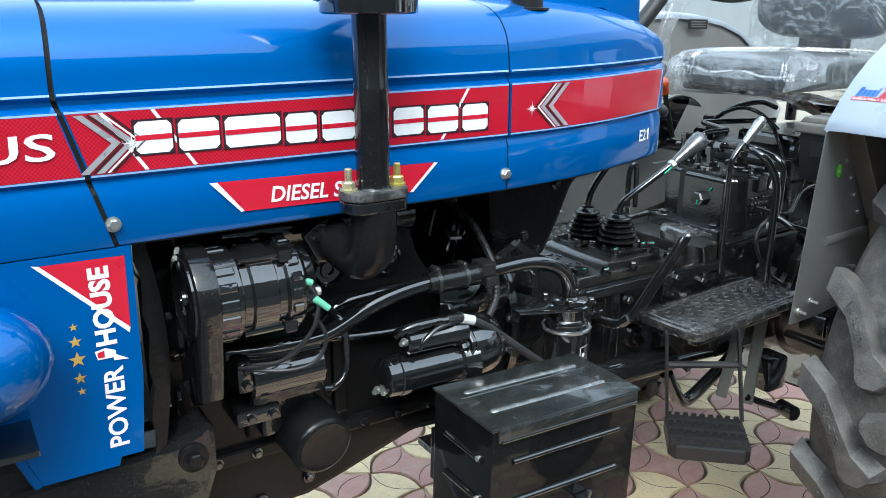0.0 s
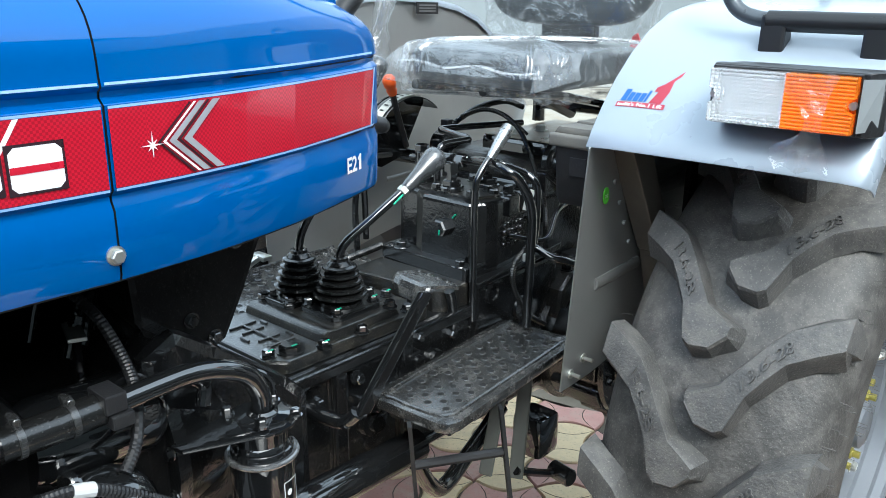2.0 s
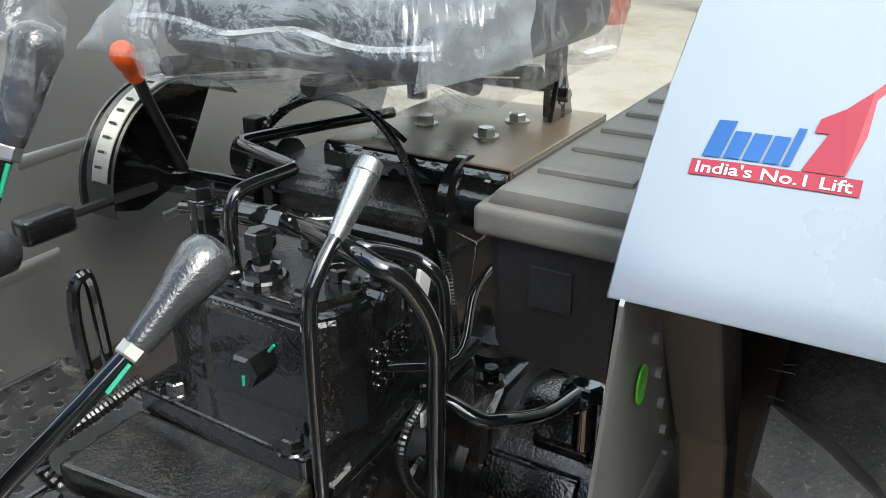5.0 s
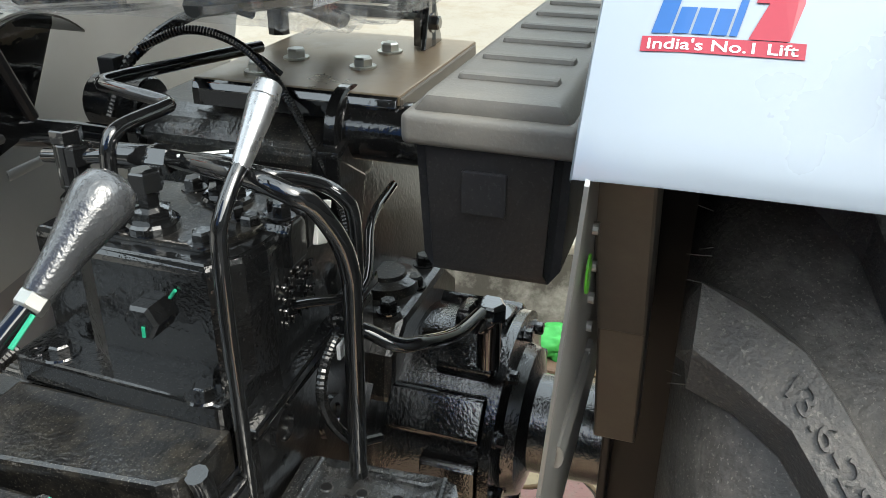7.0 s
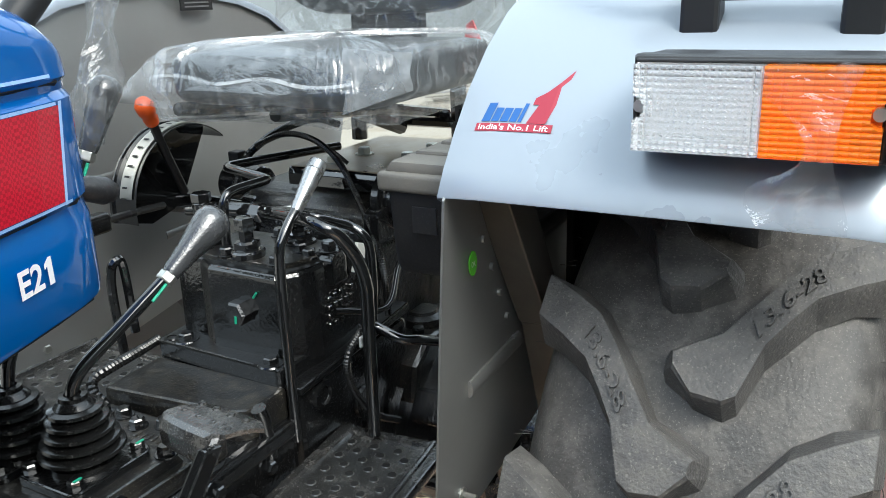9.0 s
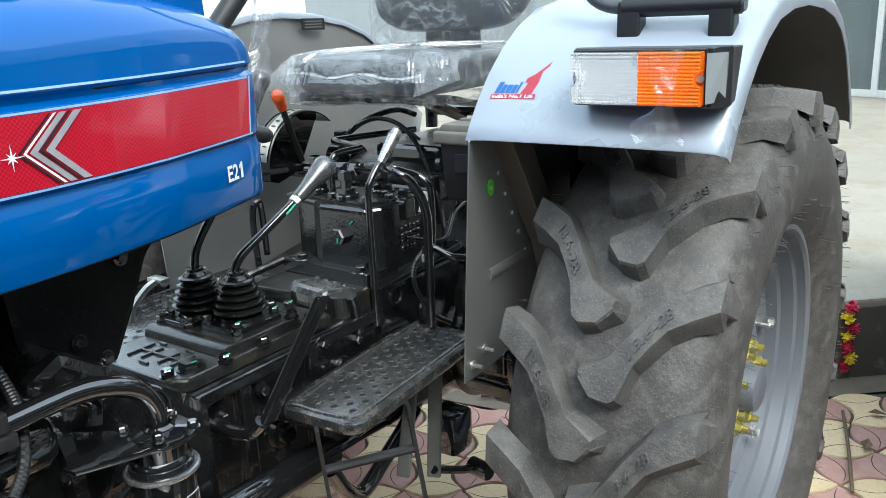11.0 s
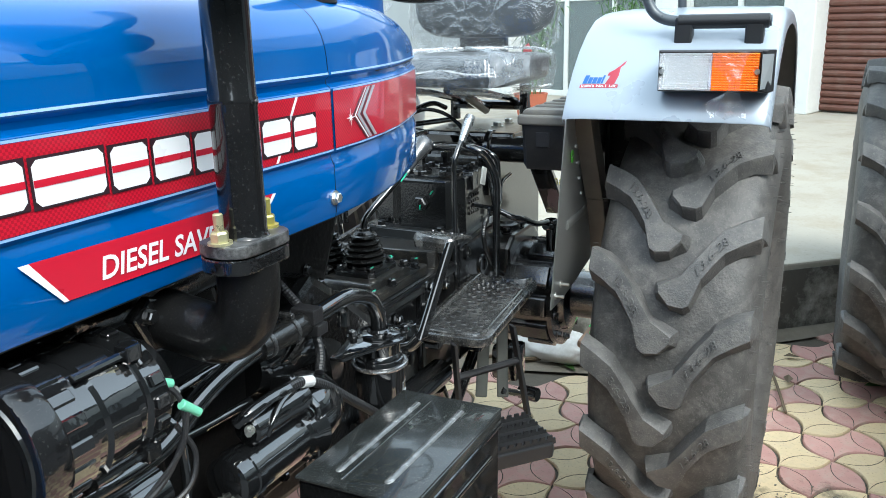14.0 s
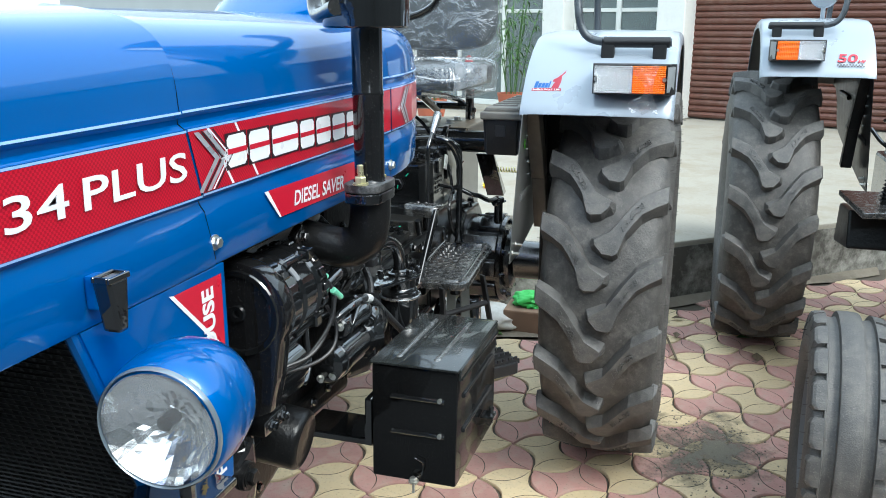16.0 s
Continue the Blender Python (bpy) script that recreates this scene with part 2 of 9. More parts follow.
def dirt_film():
    """Trodden dirt that thins out to bare paving at its ragged edge."""
    m, n, l, p = node_material("trodden_dirt")
    tex, nz, fine, ln = n.new("ShaderNodeTexCoord"), n.new("ShaderNodeTexNoise"), n.new("ShaderNodeTexNoise"), n.new("ShaderNodeVectorMath")
    nz.inputs["Scale"].default_value, nz.inputs["Detail"].default_value, nz.inputs["Roughness"].default_value = 4.5, 9, 0.72
    fine.inputs["Scale"].default_value, fine.inputs["Detail"].default_value = 240, 3
    ln.operation = "LENGTH"
    l.new(tex.outputs["Object"], nz.inputs["Vector"])
    l.new(tex.outputs["Object"], fine.inputs["Vector"])
    l.new(tex.outputs["Object"], ln.inputs[0])
    fall = n.new("ShaderNodeMapRange")
    fall.inputs["From Min"].default_value, fall.inputs["From Max"].default_value = 0.04, 0.62
    fall.inputs["To Min"].default_value, fall.inputs["To Max"].default_value = 0.16, -0.30
    l.new(ln.outputs["Value"], fall.inputs["Value"])
    add = n.new("ShaderNodeMath")
    l.new(nz.outputs["Fac"], add.inputs[0])
    l.new(fall.outputs[0], add.inputs[1])
    cut = n.new("ShaderNodeMapRange")
    cut.inputs["From Min"].default_value, cut.inputs["From Max"].default_value, cut.inputs["To Max"].default_value = 0.48, 0.68, 0.85
    l.new(add.outputs[0], cut.inputs["Value"])
    col = n.new("ShaderNodeMixRGB")
    col.inputs[1].default_value, col.inputs[2].default_value = (0.075, 0.066, 0.050, 1), (0.27, 0.245, 0.195, 1)
    l.new(fine.outputs["Fac"], col.inputs[0])
    l.new(col.outputs[0], p.inputs["Base Color"])
    p.inputs["Roughness"].default_value = 0.95
    l.new(cut.outputs[0], p.inputs["Alpha"])
    return m


DIRTFILM = dirt_film()
RED = red_dotted()
CLEAR = glassy("clear_lens", (0.90, 0.92, 0.94), 0.03, 0.86)
HEADGLASS = glassy("headlamp_glass", (0.9, 0.93, 0.96), 0.03, 0.0, 0.10)
LIDBLACK = plain("scuffed_black_lid", (0.016, 0.0180, 0.0175), 0.22, 0, 0.4, 9, bump=0.06, bump_scale=30, rough_var=0.06, spec=0.4, coat=0.6, coat_ior=1.5, dust=0.10, dust_col=(0.16, 0.165, 0.16), dust_scale=30, speck=0.12, speck_scale=420)
# dark surface of the unseen ground that is added to darken reflections
DARKFILL = plain("dark_ground_fill", (0.045, 0.045, 0.046), 0.9, 0, 0.3, 3, bump=0.8, bump_scale=90, speck=0.3, speck_scale=120)
AMBER = glassy("amber_lens", (0.95, 0.28, 0.02), 0.12, 0.55)
AMBERBACK = plain("amber_backing", (0.85, 0.22, 0.02), 0.4)
LAMPGREY = plain("lamp_end_grey", (0.26, 0.28, 0.29), 0.15, 0, 0.06, 20, coat=0.8)
LAMPBACK = plain("lamp_backing", (0.34, 0.355, 0.37), 0.3, 0.3, 0.06, 30, bump=0.3, bump_scale=150)


def film_material():
    """Thin clear film: mostly see-through, with gloss and whitish creases."""
    m, n, l, p = node_material("clear_film")
    tex, nz, ramp = n.new("ShaderNodeTexCoord"), n.new("ShaderNodeTexNoise"), n.new("ShaderNodeMapRange")
    nz.inputs["Scale"].default_value, nz.inputs["Detail"].default_value, nz.inputs["Distortion"].default_value = 11, 5.0, 0.6
    mp = n.new("ShaderNodeMapping")
    mp.inputs["Scale"].default_value = (1.0, 1.0, 1.0)
    l.new(tex.outputs["Object"], mp.inputs["Vector"])
    l.new(mp.outputs[0], nz.inputs["Vector"])
    # creases lie where the noise crosses its middle
    mid = n.new("ShaderNodeMath")
    mid.operation, mid.inputs[1].default_value = "SUBTRACT", 0.5
    l.new(nz.outputs["Fac"], mid.inputs[0])
    crest = n.new("ShaderNodeMath")
    crest.operation = "ABSOLUTE"
    l.new(mid.outputs[0], crest.inputs[0])
    ramp.inputs["From Min"].default_value, ramp.inputs["From Max"].default_value = 0.0, 0.035
    ramp.inputs["To Min"].default_value, ramp.inputs["To Max"].default_value = 0.22, 0.055
    l.new(crest.outputs[0], ramp.inputs["Value"])
    b = n.new("ShaderNodeBump")
    b.inputs["Strength"].default_value, b.inputs["Distance"].default_value = 1.0, 0.014
    l.new(crest.outputs[0], b.inputs["Height"])
    p.inputs["Base Color"].default_value = (0.66, 0.69, 0.71, 1)
    p.inputs["Roughness"].default_value = 0.4
    tr = n.new("ShaderNodeBsdfTransparent")
    mix = n.new("ShaderNodeMixShader")
    l.new(ramp.outputs[0], mix.inputs[0])
    l.new(tr.outputs[0], mix.inputs[1])
    l.new(p.outputs[0], mix.inputs[2])
    gloss = n.new("ShaderNodeBsdfGlossy")
    gloss.inputs["Roughness"].default_value = 0.12
    l.new(b.outputs[0], gloss.inputs["Normal"])
    top = n.new("ShaderNodeMixShader")
    top.inputs[0].default_value = 0.13
    l.new(mix.outputs[0], top.inputs[1])
    l.new(gloss.outputs[0], top.inputs[2])
    l.new(top.outputs[0], n["Material Output"].inputs["Surface"])
    return m


FILM = film_material()


def milky_film():
    """Doubled film: more milky, still see-through."""
    m, n, l, p = node_material("milky_film")
    p.inputs["Base Color"].default_value, p.inputs["Roughness"].default_value = (0.62, 0.65, 0.67, 1), 0.25
    tex, nz, rng = n.new("ShaderNodeTexCoord"), n.new("ShaderNodeTexNoise"), n.new("ShaderNodeMapRange")
    nz.inputs["Scale"].default_value, nz.inputs["Detail"].default_value = 26, 5
    rng.inputs["From Min"].default_value, rng.inputs["From Max"].default_value = 0.35, 0.7
    rng.inputs["To Min"].default_value, rng.inputs["To Max"].default_value = 0.26, 0.55
    l.new(tex.outputs["Object"], nz.inputs["Vector"])
    l.new(nz.outputs["Fac"], rng.inputs["Value"])
    l.new(rng.outputs[0], p.inputs["Alpha"])
    return m


MILKFILM = milky_film()
PANE = glassy("window_glass", (0.20, 0.24, 0.24), 0.05, 0.0, 0.6)


# ---- mesh helpers ----
def part(name, bm, mat, parent=None, label="", smooth=False, angle=40):
    """Link a bmesh as one mesh object under a thing or a part."""
    me = bpy.data.meshes.new(name)
    bmesh.ops.recalc_face_normals(bm, faces=bm.faces)
    bm.to_mesh(me)
    bm.free()
    for mm in (mat if isinstance(mat, (list, tuple)) else [mat]):
        me.materials.append(mm)
    if smooth:
        me.shade_smooth()
        me.set_sharp_from_angle(angle=radians(angle))
    ob = new(name, me)
    if parent is not None:
        ob.parent = parent
    if label:
        tagged(ob, label)
    return ob


def thing(name, label, category, at=(0, 0, 0), group="", kind=""):
    """An empty at the base of a thing, to hold its parts. Parts are modelled in world places."""
    ob = new(name)
    ob.empty_display_size = 0.1
    return tagged(ob, label, category, group, kind)


def box(bm, lo, hi, bev=0.0, seg=2, m=None):
    """A bevelled box from its low to its high corner."""
    lo, hi = Vector(lo), Vector(hi)
    g = bmesh.ops.create_cube(bm, size=1)
    vs = g["verts"]
    bmesh.ops.scale(bm, vec=hi - lo, verts=vs)
    if bev:
        es = list({e for v in vs for e in v.link_edges})
        r = bmesh.ops.bevel(bm, geom=es, offset=bev, segments=seg, affect="EDGES", profile=0.6)
        vs = list({v for f in r["faces"] for v in f.verts} | {v for v in vs if v.is_valid})
    bmesh.ops.translate(bm, vec=(lo + hi) / 2, verts=vs)
    if m is not None:
        bmesh.ops.transform(bm, matrix=m, verts=vs)
    return vs


def frame_for(d):
    d = Vector(d).normalized()
    up = Vector((0, 0, 1)) if abs(d.z) < 0.9 else Vector((1, 0, 0))
    u = d.cross(up).normalized()
    return u, d.cross(u).normalized()


def lathe(bm, origin, axis, prof, seg=24, a0=0.0, a1=2 * math.pi):
    """Turn a profile of (along, radius) about an axis through origin. Closed where the radius is 0."""
    o, d = Vector(origin), Vector(axis).normalized()
    u, v = frame_for(d)
    full = abs(a1 - a0 - 2 * math.pi) < 1e-6
    n = seg if full else seg + 1
    rings = []
    for t, r in prof:
        if r <= 1e-6:
            rings.append([bm.verts.new(o + d * t)])
        else:
            rings.append([bm.verts.new(o + d * t + (u * math.cos(a) + v * math.sin(a)) * r) for a in (a0 + (a1 - a0) * i / seg for i in range(n))])
    for A, B in zip(rings, rings[1:]):
        for i in range(seg):
            j = (i + 1) % n
            if len(A) == 1 and len(B) == 1:
                continue
            if len(A) == 1:
                bm.faces.new((A[0], B[i], B[j]))
            elif len(B) == 1:
                bm.faces.new((A[i], A[j], B[0]))
            else:
                bm.faces.new((A[i], A[j], B[j], B[i]))
    return rings


def cyl(bm, p0, p1, r0, r1=None, seg=16, bev=0.0):
    p0, p1 = Vector(p0), Vector(p1)
    r1 = r0 if r1 is None else r1
    h = (p1 - p0).length
    if bev:
        lathe(bm, p0, p1 - p0, [(0, 0), (0, r0 - bev), (bev, r0), (h - bev, r1), (h, r1 - bev), (h, 0)], seg)
    else:
        lathe(bm, p0, p1 - p0, [(0, 0), (0, r0), (h, r1), (h, 0)], seg)


def smooth_path(pts, n=6):
    """Catmull-Rom through the points."""
    P = [Vector(p) for p in pts]
    P = [2 * P[0] - P[1]] + P + [2 * P[-1] - P[-2]]
    out = []
    for i in range(1, len(P) - 2):
        for k in range(n):
            t = k / n
            a, b, c, d = P[i - 1], P[i], P[i + 1], P[i + 2]
            out.append(0.5 * ((2 * b) + (c - a) * t + (2 * a - 5 * b + 4 * c - d) * t * t + (3 * b - a - 3 * c + d) * t ** 3))
    out.append(P[-2])
    return out


def tube(bm, pts, r, seg=10, smooth=5, ribbed=0.0):
    """A pipe swept along points. ribbed: the depth of a corrugated hose's rings."""
    P = smooth_path(pts, smooth) if smooth else [Vector(p) for p in pts]
    if ribbed:
        Q, step = [P[0]], r * 0.30
        for a, b in zip(P, P[1:]):
            k = max(1, int((b - a).length / step))
            Q += [a.lerp(b, (i + 1) / k) for i in range(k)]
        P = Q
    n, rings, u = len(P), [], None
    for i, p in enumerate(P):
        d = (P[min(i + 1, n - 1)] - P[max(i - 1, 0)]).normalized()
        if u is None:
            u, v = frame_for(d)
        else:
            u = (u - d * u.dot(d)).normalized()
            v = d.cross(u)
        rr = r - (ribbed if i % 2 else 0)
        rings.append([bm.verts.new(p + (u * math.cos(a) + v * math.sin(a)) * rr) for a in (2 * math.pi * k / seg for k in range(seg))])
    for A, B in zip(rings, rings[1:]):
        for k in range(seg):
            j = (k + 1) % seg
            bm.faces.new((A[k], A[j], B[j], B[k]))
    bm.faces.new(rings[0][::-1])
    bm.faces.new(rings[-1])


def prism(bm, poly, axis, a, b, bev=0.0):
    """Extrude a polygon of two coordinates along 'x', 'y' or 'z' from a to b. Poly order: (y, z), (x, z), (x, y)."""
    def at(p, h):
        return {"x": (h, p[0], p[1]), "y": (p[0], h, p[1]), "z": (p[0], p[1], h)}[axis]
    A = [bm.verts.new(at(p, a)) for p in poly]
    B = [bm.verts.new(at(p, b)) for p in poly]
    fs = [bm.faces.new(A), bm.faces.new(B[::-1])]
    n = len(poly)
    for i in range(n):
        fs.append(bm.faces.new((A[i], B[i], B[(i + 1) % n], A[(i + 1) % n])))
    if bev:
        es = list({e for f in fs for e in f.edges})
        bmesh.ops.recalc_face_normals(bm, faces=fs)
        bmesh.ops.bevel(bm, geom=es, offset=bev, segments=2, affect="EDGES", profile=0.6)


def hexbolt(bm, p, d, r=0.009, h=0.007, washer=True):
    """A hexagon head on a washer."""
    p, d = Vector(p), Vector(d).normalized()
    if washer:
        cyl(bm, p - d * 0.001, p + d * 0.002, r * 1.35, seg=14)
        p = p + d * 0.002
    lathe(bm, p, d, [(0, 0), (0, r), (h * 0.8, r), (h, r * 0.82), (h, 0)], 6)


def bolts(name, places, d, mat, parent, r=0.009, h=0.007, label=""):
    for p in places:
        bm = bmesh.new()
        hexbolt(bm, p, d, r, h)
        part(name, bm, mat, parent, label)


def letters(text, size, extrude=0.0, bold=0.0):
    """The built-in font's letters as a mesh: width along x from 0, height along y from 0."""
    cu = bpy.data.curves.new("writing", "FONT")
    cu.body, cu.size, cu.extrude, cu.resolution_u, cu.offset = text, size, extrude, 3, bold
    ob = bpy.data.objects.new("writing", cu)
    scene.collection.objects.link(ob)
    bpy.context.view_layer.update()
    me = bpy.data.meshes.new_from_object(ob.evaluated_get(bpy.context.evaluated_depsgraph_get()))
    bm = bmesh.new()
    bm.from_mesh(me)
    bpy.data.objects.remove(ob)
    bpy.data.meshes.remove(me)
    bpy.data.curves.remove(cu)
    xs = [v.co.x for v in bm.verts]
    ys = [v.co.y for v in bm.verts]
    x0, x1, y0, y1 = min(xs), max(xs), min(ys), max(ys)
    return bm, x0, x1, y0, y1


def writing(name, text, mat, parent, place, width, height, bold=0.0, slant=0.0, label=""):
    """Letters stretched to width by height; place(u, v) gives the world point of u along and v up."""
    bm, x0, x1, y0, y1 = letters(text, 1.0, 0.0, bold * 0.5)
    for q in bm.verts:
        u, v = (q.co.x - x0) / (x1 - x0) * width, (q.co.y - y0) / (y1 - y0) * height
        q.co = Vector(place(u + slant * v, v))
    return part(name, bm, mat, parent, label)


def patch(bm, poly, place, nx=1):
    """A flat polygon of (u, v) laid on a surface by place(u, v), cut along u into nx strips for quads."""
    if len(poly) == 4 and nx > 1:
        a, b, c, d = [Vector((p[0], p[1], 0)) for p in poly]
        lo = [bm.verts.new(place(*(a.lerp(b, i / nx))[:2])) for i in range(nx + 1)]
        hi = [bm.verts.new(place(*(d.lerp(c, i / nx))[:2])) for i in range(nx + 1)]
        for i in range(nx):
            bm.faces.new((lo[i], lo[i + 1], hi[i + 1], hi[i]))
    else:
        bm.faces.new([bm.verts.new(place(*p)) for p in poly])


def grid_sheet(bm, rows):
    """Quads over a grid of points (a list of rows)."""
    V = [[bm.verts.new(p) for p in r] for r in rows]
    for A, B in zip(V, V[1:]):
        for i in range(len(A) - 1):
            bm.faces.new((A[i], A[i + 1], B[i + 1], B[i]))
    return V


def sheet_solid(bm, rows, push):
    """A sheet with thickness: the grid of points, and the same pushed by a vector or a function of the point."""
    f = push if callable(push) else (lambda p: Vector(push))
    A = [[bm.verts.new(p) for p in r] for r in rows]
    B = [[bm.verts.new(Vector(p) + f(Vector(p))) for p in r] for r in rows]
    m, n = len(A), len(A[0])
    for G, s in ((A, 1), (B, -1)):
        for i in range(m - 1):
            for j in range(n - 1):
                q = (G[i][j], G[i][j + 1], G[i + 1][j + 1], G[i + 1][j])
                bm.faces.new(q if s > 0 else q[::-1])
    rim = [(i, 0) for i in range(m)] + [(m - 1, j) for j in range(1, n)] + [(i, n - 1) for i in range(m - 2, -1, -1)] + [(0, j) for j in range(n - 2, 0, -1)]
    for (a, b), (c, d) in zip(rim, rim[1:] + rim[:1]):
        bm.faces.new((A[a][b], A[c][d], B[c][d], B[a][b]))


def lerp_table(tab, x):
    if x <= tab[0][0]:
        return tab[0][1]
    for (a, p), (b, q) in zip(tab, tab[1:]):
        if x <= b:
            return p + (q - p) * (x - a) / (b - a)
    return tab[-1][1]


# ---- large structure: ground ----
CY = 1.57            # the blue tractor's middle line
R_TYRE = 0.666
AXLE_Z = 0.650         # the rear wheels' middle; the paving lies a little below zero
GROUND = AXLE_Z - R_TYRE


def side_w(x):
    """Half width of the hood at a place along it."""
    return lerp_table([(-0.4, 0.335), (0.9, 0.337), (1.0, 0.331), (1.1, 0.317), (1.2, 0.294), (1.3, 0.261), (1.36, 0.239), (1.41, 0.221), (1.44, 0.207), (1.462, 0.189), (1.472, 0.168)], x)


def top_z(x):
    return lerp_table([(-0.4, 1.545), (0.2, 1.56), (1.1, 1.56), (1.25, 1.546), (1.36, 1.524), (1.43, 1.494), (1.462, 1.470), (1.472, 1.452)], x)


HALF = [(0.0, 1.205), (0.002, 1.212), (0.003, 1.245), (0.003, 1.286), (-0.002, 1.296), (-0.003, 1.302), (0.004, 1.309), (0.004, 1.350), (0.004, 1.402), (-0.004, 1.409), (-0.003, 1.416), (0.003, 1.421), (0.001, 1.432),
        (0.000, 1.448), (-0.002, 1.463), (-0.006, 1.478), (-0.013, 1.493), (-0.021, 1.504), (-0.032, 1.515), (-0.047, 1.525), (-0.068, 1.534), (-0.10, 1.542), (-0.15, 1.550), (-0.22, 1.556), (-0.335, 1.560)]


def section(x, shear=None, grow=0.0):
    """The hood's outline at x, from the near lower edge over the top to the far one. shear(z) moves points along x."""
    w, zt = side_w(x), top_z(x)
    near, far = [], []
    for d, z in HALF:
        if z > 1.432:
            z = 1.432 + (z - 1.432) * (zt - 1.432) / 0.128
            d = d * w / 0.335
        off = max(0.0, w + d + grow)
        xx = x + (shear(z) if shear else 0.0)
        near.append((xx, CY - off, z + (grow if z > 1.5 else 0)))
        far.append((xx, CY + off, z + (grow if z > 1.5 else 0)))
    return near + far[-2::-1]


def side_y(x, z):
    """The hood's near side surface."""
    d = lerp_table([(z_, d_) for d_, z_ in HALF[:13]], z)
    return CY - side_w(x) - d


def on_hood(x, z, off=0.0022):
    return (x, side_y(x, z) - off, z)


def seam_x(z):
    """The slanting joint between the hood's front and its middle."""
    if z < 1.42:
        return 0.207 - (z - 1.217) * 0.277
    return 0.1508 + 0.012 * ((z - 1.42) / 0.14) ** 2


def loft(bm, sections):
    V = [[bm.verts.new(p) for p in s] for s in sections]
    for A, B in zip(V, V[1:]):
        for i in range(len(A) - 1):
            bm.faces.new((A[i], A[i + 1], B[i + 1], B[i]))
    return V


def hood_parts(tr):
    # front shell, up to the slanting joint
    bm = bmesh.new()
    S = []
    for k in range(9):
        s = k / 8
        lift = lambda z: 0.003 + 0.006 * min(1, max(0, (z - 1.43) / 0.09)) * s ** 3
        S.append([((-0.36) * (1 - s) + (seam_x(p[2]) - 0.0040) * s, p[1] - (0.004 if p[1] < CY else -0.004), p[2] + (lift(p[2]) if p[2] > 1.432 else 0)) for p in section(0.1)])
    # turned-in lip along the joint
    S.append([(p[0] - 0.0012, p[1] + (0.0016 if p[1] < CY else -0.0016), p[2] - 0.0016 * (p[2] > 1.5)) for p in S[-1]])
    S.append([(p[0] - 0.001, p[1] + (0.012 if p[1] < CY else -0.012), p[2] - 0.012 * (p[2] > 1.5)) for p in S[-1]])
    V = loft(bm, S)
    bm.faces.new(V[0])
    hood = part("front_hood", bm, BLUE, tr, "glossy blue front bonnet shell", True, 30)
    # middle
    bm = bmesh.new()
    S = []
    for k in range(14):
        s = k / 13
        S.append([((seam_x(p[2]) + 0.0035) * (1 - s) + 0.9085 * s, p[1], p[2]) for p in section(0.2 + 0.7 * s)])
    loft(bm, S)
    mid = part("bonnet", bm, BLUE, tr, "glossy blue bonnet with red decal band", True, 30)
    # rear panel, closing towards the driver
    bm = bmesh.new()
    xs = [0.9115, 0.96, 1.02, 1.08, 1.14, 1.2, 1.25, 1.3, 1.33, 1.36, 1.385, 1.41, 1.43, 1.445, 1.455, 1.463, 1.469, 1.472]
    S = [section(x) for x in xs]
    last = [(1.4755, CY + (p[1] - CY) * 0.93, 1.205 + (p[2] - 1.205) * 0.96 + 0.005) for p in S[-1]]
    V = loft(bm, S + [last])
    bm.faces.new(V[-1][::-1])
    rear = part("rear_bonnet_panel", bm, BLUE, tr, "glossy blue rear bonnet panel with rounded end", True, 30)
    # dark sheet added under all three, standing for the shade in the joints
    bm = bmesh.new()
    V = loft(bm, [[(x, CY + (p[1] - CY) * 0.985, p[2] - 0.004) for p in section(x)] for x in (-0.34, 0.1, 0.5, 0.9, 1.1, 1.2, 1.3, 1.38, 1.44)])
    part("joint_backing", bm, INNER, tr)
    # bonnet screws
    for x, z in ((0.208, 1.238), (0.905, 1.236)):
        bm = bmesh.new()
        hexbolt(bm, (x, side_y(x, z) - 0.001, z), (0, -1, 0), 0.0085, 0.008)
        part("bonnet_screw", bm, ZINC, mid if x > 0.5 else hood, "bright zinc screw")
    # ---- decals ----
    bm = bmesh.new()
    patch(bm, [(-0.34, 1.312), (seam_x(1.312) - 0.006, 1.312), (seam_x(1.398) - 0.006, 1.398), (-0.34, 1.398)], lambda u, v: (u, side_y(0.1, v) - 0.0065, v), 6)
    part("decal_band", bm, RED, hood, "red dotted decal band")
    bm = bmesh.new()
    patch(bm, [(seam_x(1.312) + 0.006, 1.312), (0.906, 1.312), (0.906, 1.398), (seam_x(1.398) + 0.006, 1.398)], on_hood, 10)
    part("decal_band", bm, RED, mid, "red dotted decal band")
    bm = bmesh.new()
    patch(bm, [(0.914, 1.312), (1.412, 1.312), (1.428, 1.398), (0.914, 1.398)], on_hood, 16)
    part("decal_band", bm, RED, rear, "red dotted decal band")
    for lo, hi, par in ((-0.34, 0.15, hood), (0.19, 0.906, mid), (0.914, 1.424, rear)):
        for z0, z1 in ((1.3985, 1.4015), (1.3085, 1.3115), (1.4230, 1.4260)):
            bm = bmesh.new()
            off = 0.0068 if par is hood else 0.0026
            lo = seam_x(z0) + 0.005 if par is mid else lo
            hi = seam_x(z0) - 0.004 if par is hood else hi
            patch(bm, [(lo, z0), (hi, z0), (hi, z1), (lo, z1)], lambda u, v, o=off: (u, side_y(u, v) - o, v), 12)
            part("pinstripe", bm, DECLINE, par, "pale blue pinstripe")
    bm = bmesh.new()
    patch(bm, [(1.412, 1.3085), (1.416, 1.3085), (1.433, 1.4015), (1.428, 1.4015)], lambda u, v: on_hood(u, v, 0.0026), 1)
